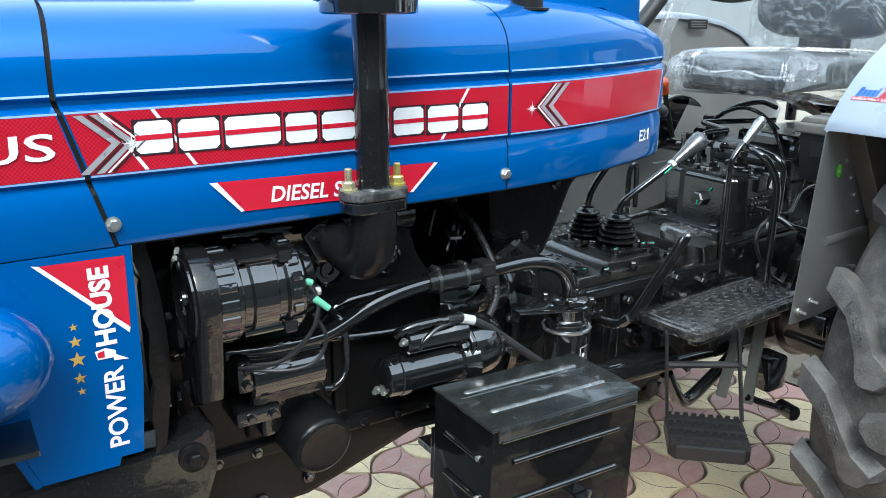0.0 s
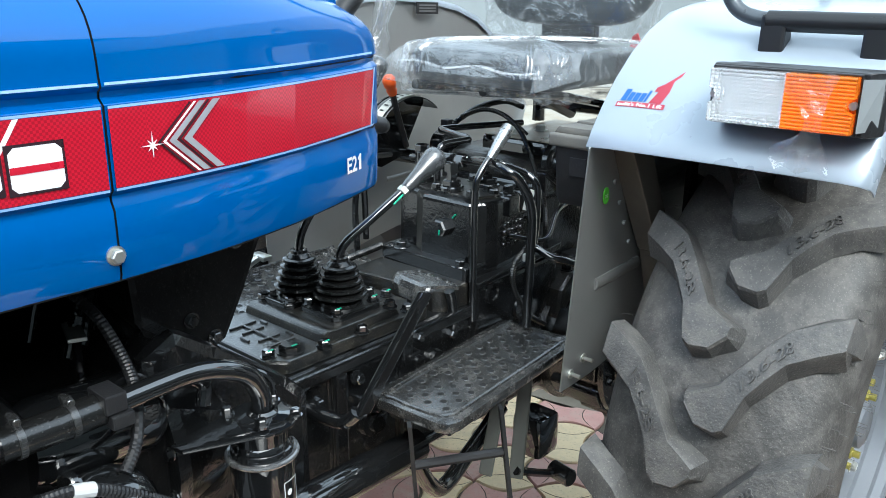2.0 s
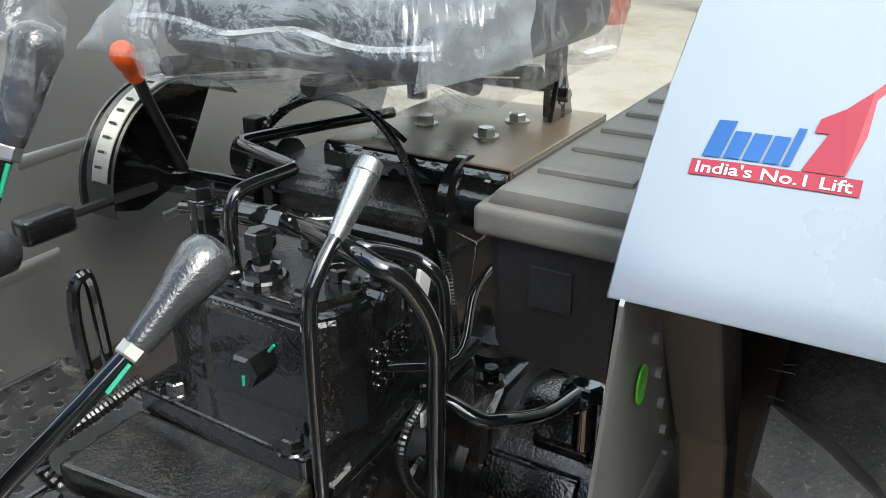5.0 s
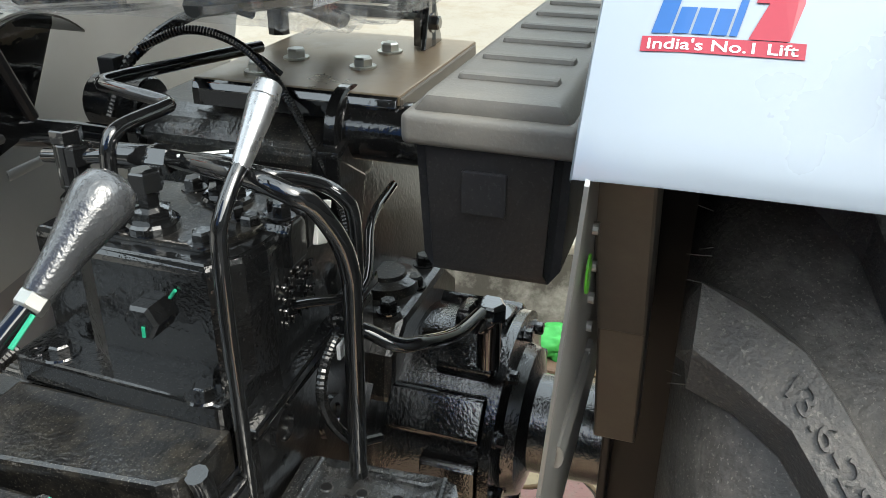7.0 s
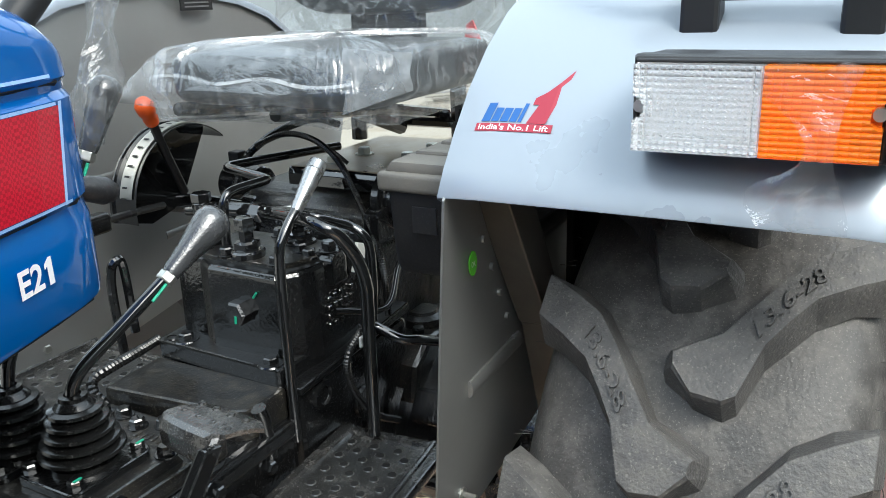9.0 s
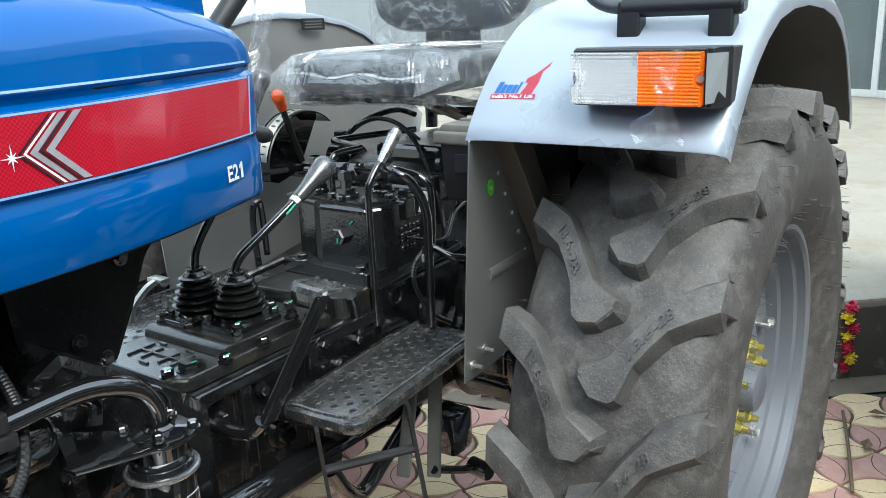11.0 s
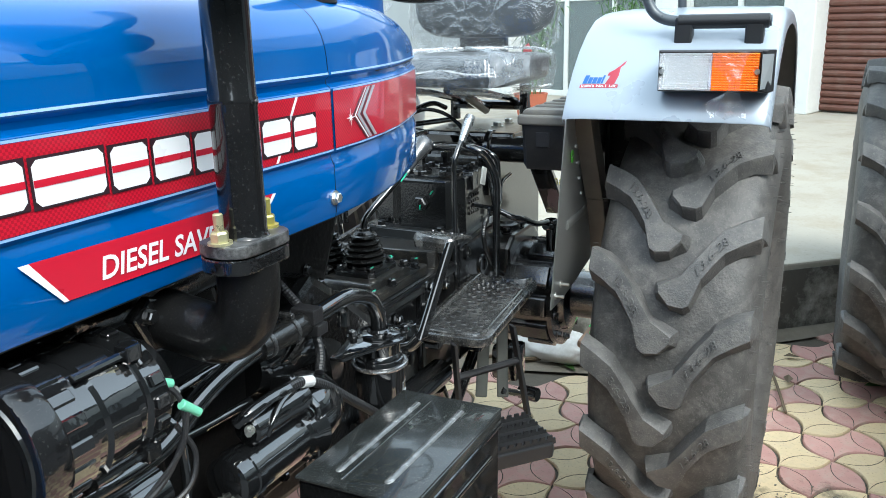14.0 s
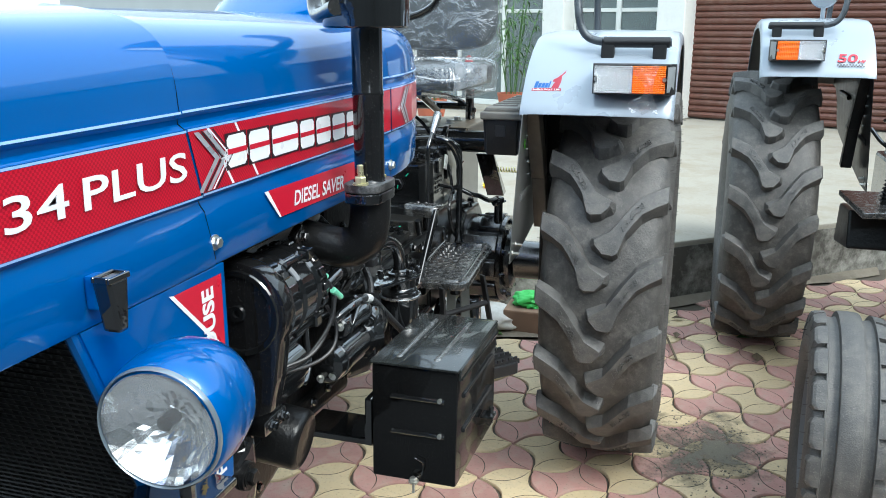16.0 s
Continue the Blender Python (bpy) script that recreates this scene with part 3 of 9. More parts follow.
    part("pinstripe", bm, DECLINE, rear, "pale blue pinstripe")
    up = lambda x, z: on_hood(x, z, 0.0034)
    up2 = lambda x, z: on_hood(x, z, 0.0042)
    # brand name as nine plain pairs of white bars with dark outlines
    x = 0.250
    widths = [0.058, 0.066, 0.093, 0.058, 0.064, 0.060, 0.064, 0.068, 0.060]
    for i, w in enumerate(widths):
        z0 = 1.336 - 0.0125 * (x - 0.25) / 0.6
        h = 0.046
        bm = bmesh.new()
        patch(bm, [(x - 0.003, z0 - 0.003), (x + w - 0.003, z0 - 0.003), (x + w - 0.003, z0 + h + 0.003), (x - 0.003, z0 + h + 0.003)], up, 3)
        part("brand_block_edge", bm, DECDARK, mid)
        bm = bmesh.new()
        e, xa, xb, za, zb = 0.006, x, x + w - 0.006, z0, z0 + h
        patch(bm, [(xa + e, za), (xb - e, za), (xb, za + e), (xb, zb - e), (xb - e, zb), (xa + e, zb), (xa, zb - e), (xa, za + e)], up2)
        part("brand_block", bm, DECWHITE, mid, "plain white brand block")
        bm = bmesh.new()
        patch(bm, [(xa, z0 + h * 0.42), (xb, z0 + h * 0.42), (xb, z0 + h * 0.58), (xa, z0 + h * 0.58)], lambda u, v: on_hood(u, v, 0.0048), 1)
        part("brand_slot", bm, DECRED2, mid)
        x += w + 0.003
    for txt, u0, w in (("34", -0.158, 0.088), ("PLUS", -0.048, 0.192)):
        writing("model_writing", txt, DECWHITE, hood, lambda u, v, u0=u0: (u0 + u, side_y(0.1, 1.34 + v) - 0.009, 1.338 + v + 0.002 * (u0 + u) / 0.3), w, 0.037, 0.022, 0.05, "white model lettering")
    writing("engine_badge", "E2", DECWHITE, rear, lambda u, v: on_hood(1.334 + u, 1.246 + v, 0.0030), 0.031, 0.0255, 0.05, 0, "white badge lettering")
    bm = bmesh.new()
    patch(bm, [(1.3715, 1.246), (1.3785, 1.246), (1.3785, 1.2715), (1.3740, 1.2715), (1.3680, 1.2665), (1.3680, 1.2615), (1.3715, 1.2640)], lambda u, v: on_hood(u, v, 0.0030))
    part("engine_badge", bm, DECWHITE, rear, "white badge numeral")
    bm = bmesh.new()
    patch(bm, [(0.400, 1.232), (0.700, 1.226), (0.750, 1.274), (0.362, 1.282)], lambda u, v: on_hood(u, v, 0.003), 8)
    part("slogan_panel", bm, DECRED2, mid, "red slogan panel")
    for q in ([(0.350, 1.282), (0.362, 1.282), (0.402, 1.232), (0.396, 1.232)], [(0.748, 1.274), (0.755, 1.273), (0.705, 1.226), (0.698, 1.226)]):
        bm = bmesh.new()
        patch(bm, q, lambda u, v: on_hood(u, v, 0.0032))
        part("slogan_edge", bm, DECWHITE, mid)
    writing("slogan_writing", "DIESEL SAVER", DECWHITE, mid, lambda u, v: on_hood(0.445 + u, 1.2405 + v - 0.008 * u / 0.2, 0.0042), 0.203, 0.026, 0.04, 0.18, "white slogan lettering")
    # chevrons and slashes
    def chevron(px, par, flip, place):
        for k, (o, w, mat) in enumerate(((0.0, 0.012, DECSILVER), (0.016, 0.004, DECDARK), (0.022, 0.010, DECSILVER), (0.036, 0.004, DECWHITE), (0.043, 0.004, DECDARK))):
            for s in (1, -1):
                bm = bmesh.new()
                zc, hh = 1.355, 0.041
                a = px + flip * (o + 0.0)
                q = [(a + flip * 0.046, zc), (a + flip * (0.046 + w), zc), (a + flip * w, zc + s * hh), (a, zc + s * hh)]
                patch(bm, q, place)
                part("chevron", bm, mat, par)
    chevron(0.172, mid, 1, up2)
    chevron(1.062, rear, -1, up2)
    for px, par, fl in ((0.205, mid, 1), (0.815, mid, -1), (0.275, mid, 1)):
        bm = bmesh.new()
        patch(bm, [(px, 1.398), (px + 0.006, 1.398), (px + fl * 0.055 + 0.006, 1.313), (px + fl * 0.055, 1.313)], lambda u, v: on_hood(u, v, 0.0028))
        part("slash", bm, DECWHITE, par)
    for cx, par in ((0.245, mid), (0.962, rear)):
        bm = bmesh.new()
        pts = []
        for k in range(16):
            r = (0.016 if k % 4 == 0 else 0.009) if k % 2 == 0 else 0.003
            pts.append((cx + r * math.cos(k * math.pi / 8), 1.353 + r * math.sin(k * math.pi / 8)))
        patch(bm, pts, lambda u, v: on_hood(u, v, 0.0048))
        part("sparkle", bm, DECWHITE, par)
    # stub pipe on the bonnet
    bm = bmesh.new()
    lathe(bm, (1.022, 1.33, 1.528), (0, 0, 1), [(0, 0), (0, 0.043), (0.004, 0.043), (0.006, 0.031), (0.13, 0.031), (0.13, 0.027), (0.05, 0.027), (0.05, 0)], 28)
    part("breather_stub", bm, SATIN, rear, "short black pipe with flange", True)
    # dashboard cowl in blue
    bm = bmesh.new()
    S = []
    for xx, w, z0, z1 in ((0.93, 0.10, 1.553, 1.556), (1.02, 0.14, 1.55, 1.60), (1.15, 0.165, 1.54, 1.66), (1.28, 0.175, 1.53, 1.70), (1.36, 0.175, 1.50, 1.705), (1.40, 0.165, 1.48, 1.69)):
        ring = []
        for k in range(13):
            a = math.pi * k / 12
            ring.append((xx, CY - w * math.copysign(abs(math.cos(a)) ** 0.6, math.cos(a)), z0 + (z1 - z0) * abs(math.sin(a)) ** 0.7))
        S.append(ring)
    V = loft(bm, S)
    bm.faces.new(V[-1][::-1])
    bm.faces.new(V[0])
    part("dashboard_cowl", bm, BLUE, tr, "blue dashboard cowl", True, 50)
    # round cap on the front shell
    bm = bmesh.new()
    lathe(bm, (-0.02, 1.47, 1.552), (0, 0, 1), [(0, 0), (0, 0.032), (0.008, 0.034), (0.012, 0.026), (0.014, 0)], 28)
    part("filler_cap", bm, ZINC, hood, "round metal filler cap", True)


def side_panel(tr):
    """Blue panel below the bonnet with its slogan, latch and the mesh grille."""
    bm = bmesh.new()
    poly = [(-0.066, 1.203), (0.229, 1.203), (0.226, 1.0), (0.214, 0.868), (0.180, 0.868), (0.176, 0.854), (0.068, 0.854)]
    prism(bm, poly, "y", 1.2315, 1.236, 0.001)
    p = part("side_panel", bm, BLUE, tr, "blue engine side panel with red slogan", False)
    bm = bmesh.new()
    prism(bm, [(0.224, 1.203), (0.2285, 1.203), (0.2255, 1.0), (0.2135, 0.868), (0.209, 0.868)], "y", 1.236, 1.262)
    part("panel_flange", bm, BLUE, p)
    at = lambda u, v: (u, 1.2300, v)
    at2 = lambda u, v: (u, 1.2290, v)
    bm = bmesh.new()
    patch(bm, [(0.104, 1.192), (0.218, 1.190), (0.215, 1.078)], at)
    part("slogan_panel", bm, DECRED2, p, "red triangle")
    bm = bmesh.new()
    patch(bm, [(0.094, 1.194), (0.104, 1.192), (0.215, 1.078), (0.213, 1.070)], at)
    part("slogan_edge", bm, DECWHITE, p)
    writing("slogan_writing", "HOUSE", DECWHITE, p, lambda u, v: (0.194 - v, 1.2290, 1.057 + u), 0.122, 0.030, 0.08, 0, "white slogan lettering")
    writing("slogan_writing", "POWER", DECWHITE, p, lambda u, v: (0.198 - v - 0.004 * (1 - u / 0.13), 1.2290, 0.889 + u), 0.132, 0.029, 0.05, 0, "white slogan lettering")
    # fist and bolt emblem, a plain shape
    bm = bmesh.new()
    patch(bm, [(0.161, 1.050), (0.176, 1.053), (0.190, 1.047), (0.190, 1.040), (0.208, 1.029), (0.186, 1.031), (0.186, 1.036), (0.164, 1.036)], at2)
    part("emblem", bm, DECWHITE, p)
    bm = bmesh.new()
    patch(bm, [(0.164, 1.047), (0.174, 1.050), (0.174, 1.039), (0.165, 1.039)], lambda u, v: (u, 1.2284, v))
    part("emblem", bm, DECRED2, p)
    for z, r in ((1.094, 0.0065), (1.071, 0.0095), (1.043, 0.0125), (1.013, 0.0095), (0.992, 0.0065)):
        bm = bmesh.new()
        patch(bm, [(0.137 + (r if k % 2 == 0 else r * 0.42) * math.sin(k * math.pi / 5), z + (r if k % 2 == 0 else r * 0.42) * math.cos(k * math.pi / 5)) for k in range(10)], at)
        part("star", bm, GOLD, p, "golden star")
    # rubber latch with a hollow, metal-lined top
    bm = bmesh.new()
    box(bm, (-0.058, 1.210, 1.228), (-0.036, 1.226, 1.268), 0.004)
    part("latch_plate", bm, BLUE, tr)
    bm = bmesh.new()
    prism(bm, [(-0.062, 1.264), (-0.029, 1.264), (-0.037, 1.202), (-0.052, 1.202)], "y", 1.189, 1.212, 0.004)
    for lo, hi in (((-0.063, 1.187, 1.262), (-0.028, 1.191, 1.269)), ((-0.063, 1.208, 1.262), (-0.028, 1.212, 1.269)), ((-0.063, 1.191, 1.262), (-0.059, 1.208, 1.269)), ((-0.032, 1.191, 1.262), (-0.028, 1.208, 1.269))):
        box(bm, lo, hi, 0.001, 1)
    latch = part("bonnet_latch", bm, BLACK, tr, "black rubber bonnet latch")
    bm = bmesh.new()
    box(bm, (-0.058, 1.192, 1.2635), (-0.033, 1.207, 1.2655))
    part("latch_lining", bm, ZINC, latch, "bright metal lining")
    # mesh grille across the front
    bm = bmesh.new()
    n = 46
    for k in range(n + 1):
        y = 1.240 + 0.66 * k / n
        tube(bm, [(-0.071, y, 1.20), (0.063, y, 0.85)], 0.0016, 4, 0)
    for k in range(38):
        s = k / 37
        tube(bm, [(-0.073 + 0.134 * s, 1.240, 1.20 - 0.35 * s), (-0.073 + 0.134 * s, 1.900, 1.20 - 0.35 * s)], 0.0016, 4, 0)
    part("grille_mesh", bm, SATIN, tr, "fine black mesh grille")
    bm = bmesh.new()
    prism(bm, [(-0.046, 1.20), (-0.040, 1.20), (0.094, 0.85), (0.088, 0.85)], "y", 1.24, 1.90)
    part("radiator_core", bm, INNER, tr)
    bm = bmesh.new()
    tube(bm, [(-0.072, 1.240, 1.205), (0.062, 1.240, 0.852)], 0.008, 8, 0)
    part("grille_frame", bm, BLUE, tr)


def headlamp(tr, c, mat):
    """Round headlamp: shell, rim, faceted reflector, lens. Looks towards the tractor's front."""
    c = Vector(c)
    d = Vector((-1, -0.10, -0.02)).normalized()
    bm = bmesh.new()
    lathe(bm, c, -d, [(0.0, 0.069), (0.004, 0.076), (0.02, 0.081), (0.05, 0.083), (0.053, 0.0815), (0.058, 0.0825), (0.088, 0.0785), (0.116, 0.066), (0.139, 0.046), (0.153, 0.022), (0.157, 0)], 40)
    sh = part("headlamp", bm, mat, tr, "round blue headlamp with clear lens", True, 60)
    bm = bmesh.new()
    lathe(bm, c, -d, [(0.004, 0.0764), (-0.001, 0.0760), (-0.003, 0.0742), (-0.001, 0.0725), (0.004, 0.072)], 48)
    part("rim", bm, plain("pale_rim", (0.22, 0.27, 0.31), 0.18, 0.5, 0.05, 20), sh, "thin pale lamp rim", True)
    # mirror: upright flutes in the middle, facets outside
    bm = bmesh.new()
    u, v = frame_for(d)
    n1, n2 = 12, 36
    def P(i, j):
        r, a = 0.0705 * i / n1, 2 * math.pi * j / n2
        p = c - d * (0.048 * (1 - (r / 0.0705) ** 2)) + (u * math.cos(a) + v * math.sin(a)) * r
        w = (u * math.cos(a) + v * math.sin(a)) * r
        side = w.dot(Vector((0, 1, 0)))
        return p + d * (0.0016 * abs(math.sin(side * 330)) + 0.0012 * ((i // 3 + j // 3) % 2))
    for i in range(n1):
        for j in range(n2):
            ps = [P(i + 1, j), P(i + 1, j + 1)] + ([P(i, j + 1), P(i, j)] if i else [P(0, 0)])
            bm.faces.new([bm.verts.new(p) for p in ps])
    part("reflector", bm, MIRROR, sh, "faceted mirror reflector")
    bm = bmesh.new()
    lathe(bm, c - d * 0.035, d, [(0, 0), (0, 0.010), (0.022, 0.0095), (0.026, 0)], 16)
    part("bulb_shield", bm, SATIN, sh, "black bulb cap", True)
    bm = bmesh.new()
    lathe(bm, c, d, [(-0.001, 0.0685), (0.003, 0.060), (0.009, 0.035), (0.011, 0)], 36)
    ln = part("lens", bm, HEADGLASS, sh, "clear glass lens", True)
    ln.visible_shadow = False
    bm = bmesh.new()
    cyl(bm, c - d * 0.05 + Vector((0, 0, -0.12)), c - d * 0.05 + Vector((0, 0, -0.075)), 0.010, seg=12)
    hexbolt(bm, c - d * 0.05 + Vector((0, 0, -0.125)), (0, 0, -1), 0.012, 0.01)
    box(bm, c + Vector((0.03, -0.02, -0.135)), c + Vector((0.12, 0.09, -0.125)), 0.002)
    part("bracket", bm, BLACK, sh, "black lamp bracket and bolt")


# ---- wheels ----
LUG_UPPER = [(-0.019, 3.7), (0.004, 5.0), (0.028, 6.2), (0.041, 7.9), (0.058, 10.0), (0.083, 13.3), (0.108, 16.1), (0.146, 18.2), (0.184, 20.0)]
LUG_LOWER = [(-0.017, 2.6), (0.006, 0.3), (0.038, 0.0), (0.051, 0.7), (0.070, 5.8), (0.090, 8.6), (0.113, 11.4), (0.148, 13.5), (0.184, 15.4)]


def lug_mesh(side, text=True):
    """One tread lug at the front of the wheel: a broad knob near the middle, a bent bar running out over the shoulder. side -1 or +1 along y."""
    bm = bmesh.new()
    def at(v, a, r):
        return Vector((-r * math.cos(radians(a)), side * v, r * math.sin(radians(a))))
    def crown(v):
        return R_TYRE - 0.016 * (max(0.0, v) / 0.186) ** 2
    rows = []
    for k, ((vu, au), (vl, al)) in enumerate(zip(LUG_UPPER, LUG_LOWER)):
        rt, rb = crown((vu + vl) / 2), 0.620 if vu < 0.15 else 0.604
        out, tip = 1.7 if k > 3 else 1.3, -0.013 if k == 0 else 0.0
        wob = 0.25 * math.sin(k * 2.1)
        row = [at(vu + tip, au + out + wob, rb), at(vu + tip * 0.2, au + 0.30, rt - 0.005), at(vu, au, rt)]
        row += [at(vu + (vl - vu) * q, au + (al - au) * q, rt + 0.0006 * math.sin(k * 1.7 + q * 5)) for q in (0.33, 0.67)]
        row += [at(vl, al, rt), at(vl + tip * 0.2, al - 0.30, rt - 0.005), at(vl + tip, al - out + wob, rb)]
        rows.append(row)
    first = [at(-0.034, 3.15 + 0.5 * (1 - 2 * i / 7), 0.622) for i in range(8)]
    rows.insert(0, first)
    # over the shoulder, down the side wall
    for r, y, w in ((0.622, 0.190, 2.1), (0.580, 0.193, 1.5)):
        row = []
        for q, k in ((-0.016, 1.45), (-0.001, 1.06), (0.002, 0.92), (0.002, 0.3), (0.002, -0.3), (0.002, -0.92), (-0.001, -1.06), (-0.016, -1.45)):
            row.append(at(y + q, 17.7 + k * w, r))
        rows.append(row)
    V = [[bm.verts.new(p) for p in r] for r in rows]
    for A, B in zip(V, V[1:]):
        for i in range(7):
            bm.faces.new((A[i], A[i + 1], B[i + 1], B[i]))
    bm.faces.new(V[0][::-1])
    bm.faces.new(V[-1])
    if text:
        tb, x0, x1, y0, y1 = letters("13.6-28", 1.0, 0.0)
        g = bmesh.ops.extrude_face_region(tb, geom=tb.faces[:])
        top = {v for v in g["geom"] if isinstance(v, bmesh.types.BMVert)}
        me = bpy.data.meshes.new("mark")
        mid = [((a[0] + b[0]) / 2, (a[1] + b[1]) / 2) for a, b in zip(LUG_UPPER, LUG_LOWER)]
        for q in tb.verts:
            s, t = (q.co.x - x0) / (x1 - x0), (q.co.y - y0) / (y1 - y0) - 0.5
            v = 0.060 + 0.056 * (s if side < 0 else 1 - s)
            a = lerp_table(mid, v) + t * 1.5
            q.co = at(v - 0.008 * t, a, crown(v) + (0.0034 if q in top else -0.002))
        tb.to_mesh(me)
        tb.free()
        bm.from_mesh(me)
        bpy.data.meshes.remove(me)
    bmesh.ops.recalc_face_normals(bm, faces=bm.faces)
    me = bpy.data.meshes.new("lug")
    bm.to_mesh(me)
    bm.free()
    me.materials.append(LUGRUB)
    return me


LUGS = {}


def rear_wheel(tr, c, outer, spin=0.0, hairs=True):
    """A driven wheel with its tyre; outer is the sign of y towards the outside."""
    c = Vector(c)
    Y = Vector((0, 1, 0))
    bm = bmesh.new()
    o = outer
    prof = [(-0.142, 0.380), (-0.151, 0.374), (-0.150, 0.362), (-0.143, 0.355), (-0.124, 0.353), (-0.118, 0.342), (-0.088, 0.339), (-0.082, 0.327), (-0.05, 0.325), (0.05, 0.325), (0.082, 0.327), (0.088, 0.339), (0.118, 0.342), (0.124, 0.353), (0.143, 0.355), (0.150, 0.362), (0.151, 0.374), (0.142, 0.380)]
    lathe(bm, c, Y, prof, 56)
    lathe(bm, c, Y * o, [(0.055, 0.326), (0.050, 0.30), (0.045, 0.26), (0.055, 0.20), (0.075, 0.17), (0.082, 0.14), (0.082, 0.05), (0.074, 0.05), (0.074, 0.14), (0.066, 0.17), (0.046, 0.20), (0.036, 0.26), (0.040, 0.30), (0.045, 0.326)], 56)
    wheel = part("rear_wheel", bm, RIM, tr, "silver-painted steel rear wheel", True, 32)
    bm = bmesh.new()
    half = [(0.142, 0.360), (0.160, 0.385), (0.182, 0.42), (0.194, 0.47), (0.195, 0.52), (0.187, 0.56), (0.172, 0.595), (0.150, 0.614), (0.10, 0.622), (0.05, 0.626), (0.0, 0.627)]
    lathe(bm, c, Y, half + [(-a, b) for a, b in half[-2::-1]], 72)
    part("tyre", bm, RUBBER, wheel, "dusty black agricultural tyre", True, 60)
    for s in (-1, 1):
        if s not in LUGS:
            LUGS[s] = lug_mesh(s)
        for k in range(18):
            ob = new("lug", LUGS[s])
            ob.parent = wheel
            ob.matrix_basis = Matrix.Translation(c) @ Matrix.Rotation(radians(20 * k + (19.5 if s < 0 else 9.9) + spin), 4, "Y")
    # hub, axle end and nuts
    bm = bmesh.new()
    lathe(bm, c, Y * o, [(-0.05, 0), (-0.05, 0.12), (0.082, 0.12), (0.090, 0.115), (0.090, 0.055), (0.125, 0.05), (0.13, 0.04), (0.13, 0)], 32)
    part("hub", bm, RIM, wheel, "silver wheel hub", True, 40)
    for k in range(8):
        a = 2 * math.pi * (k + 0.4) / 8
        p = c + Vector((math.cos(a) * 0.092, o * 0.090, math.sin(a) * 0.092))
        bm = bmesh.new()
        cyl(bm, p, p + Y * o * 0.030, 0.008, seg=10)
        hexbolt(bm, p, Y * o, 0.014, 0.014)
        part("wheel_nut", bm, YZINC, wheel, "yellow zinc wheel nut")
    for k in range(6):
        a = 2 * math.pi * (k + 0.2) / 6
        bm = bmesh.new()
        box(bm, (-0.02, -0.022, -0.006), (0.02, 0.022, 0.006), 0.003, 1, Matrix.Translation(c + Vector((math.cos(a) * 0.275, o * 0.062, math.sin(a) * 0.275))) @ Matrix.Rotation(-a, 4, "Y"))
        hexbolt(bm, c + Vector((math.cos(a) * 0.275, o * 0.075, math.sin(a) * 0.275)), Y * o, 0.012, 0.012)
        part("rim_clamp", bm, ZINC, wheel, "rim lug with bolt")
    if hairs:
        rnd = random.Random(7)
        bm = bmesh.new()
        for k in range(420):
            a, s = rnd.uniform(0, 2 * math.pi), o if rnd.random() < 0.8 else -o
            r = rnd.choice((0.40, 0.43, 0.56, 0.585, 0.60))
            y = lerp_table([(0.36, 0.150), (0.42, 0.182), (0.47, 0.194), (0.56, 0.188), (0.60, 0.178)], r)
            p = c + Vector((-r * math.cos(a), s * y, r * math.sin(a)))
            q = p + Vector((rnd.uniform(-0.004, 0.004), s * rnd.uniform(0.010, 0.022), rnd.uniform(-0.004, 0.004)))
            tube(bm, [p, q], 0.0006, 3, 0)
        tagged(part("moulding_hairs", bm, RUBBER, wheel), "thin rubber moulding hairs", kind="stuff")
    return wheel


FPROF = [(1.691, 1.272), (1.707, 1.298), (1.735, 1.334), (1.775, 1.378), (1.825, 1.420), (1.885, 1.457), (1.96, 1.488), (2.06, 1.504), (2.18, 1.508), (2.32, 1.498), (2.44, 1.477), (2.54, 1.442), (2.62, 1.390), (2.69, 1.314), (2.75, 1.236), (2.785, 1.18)]


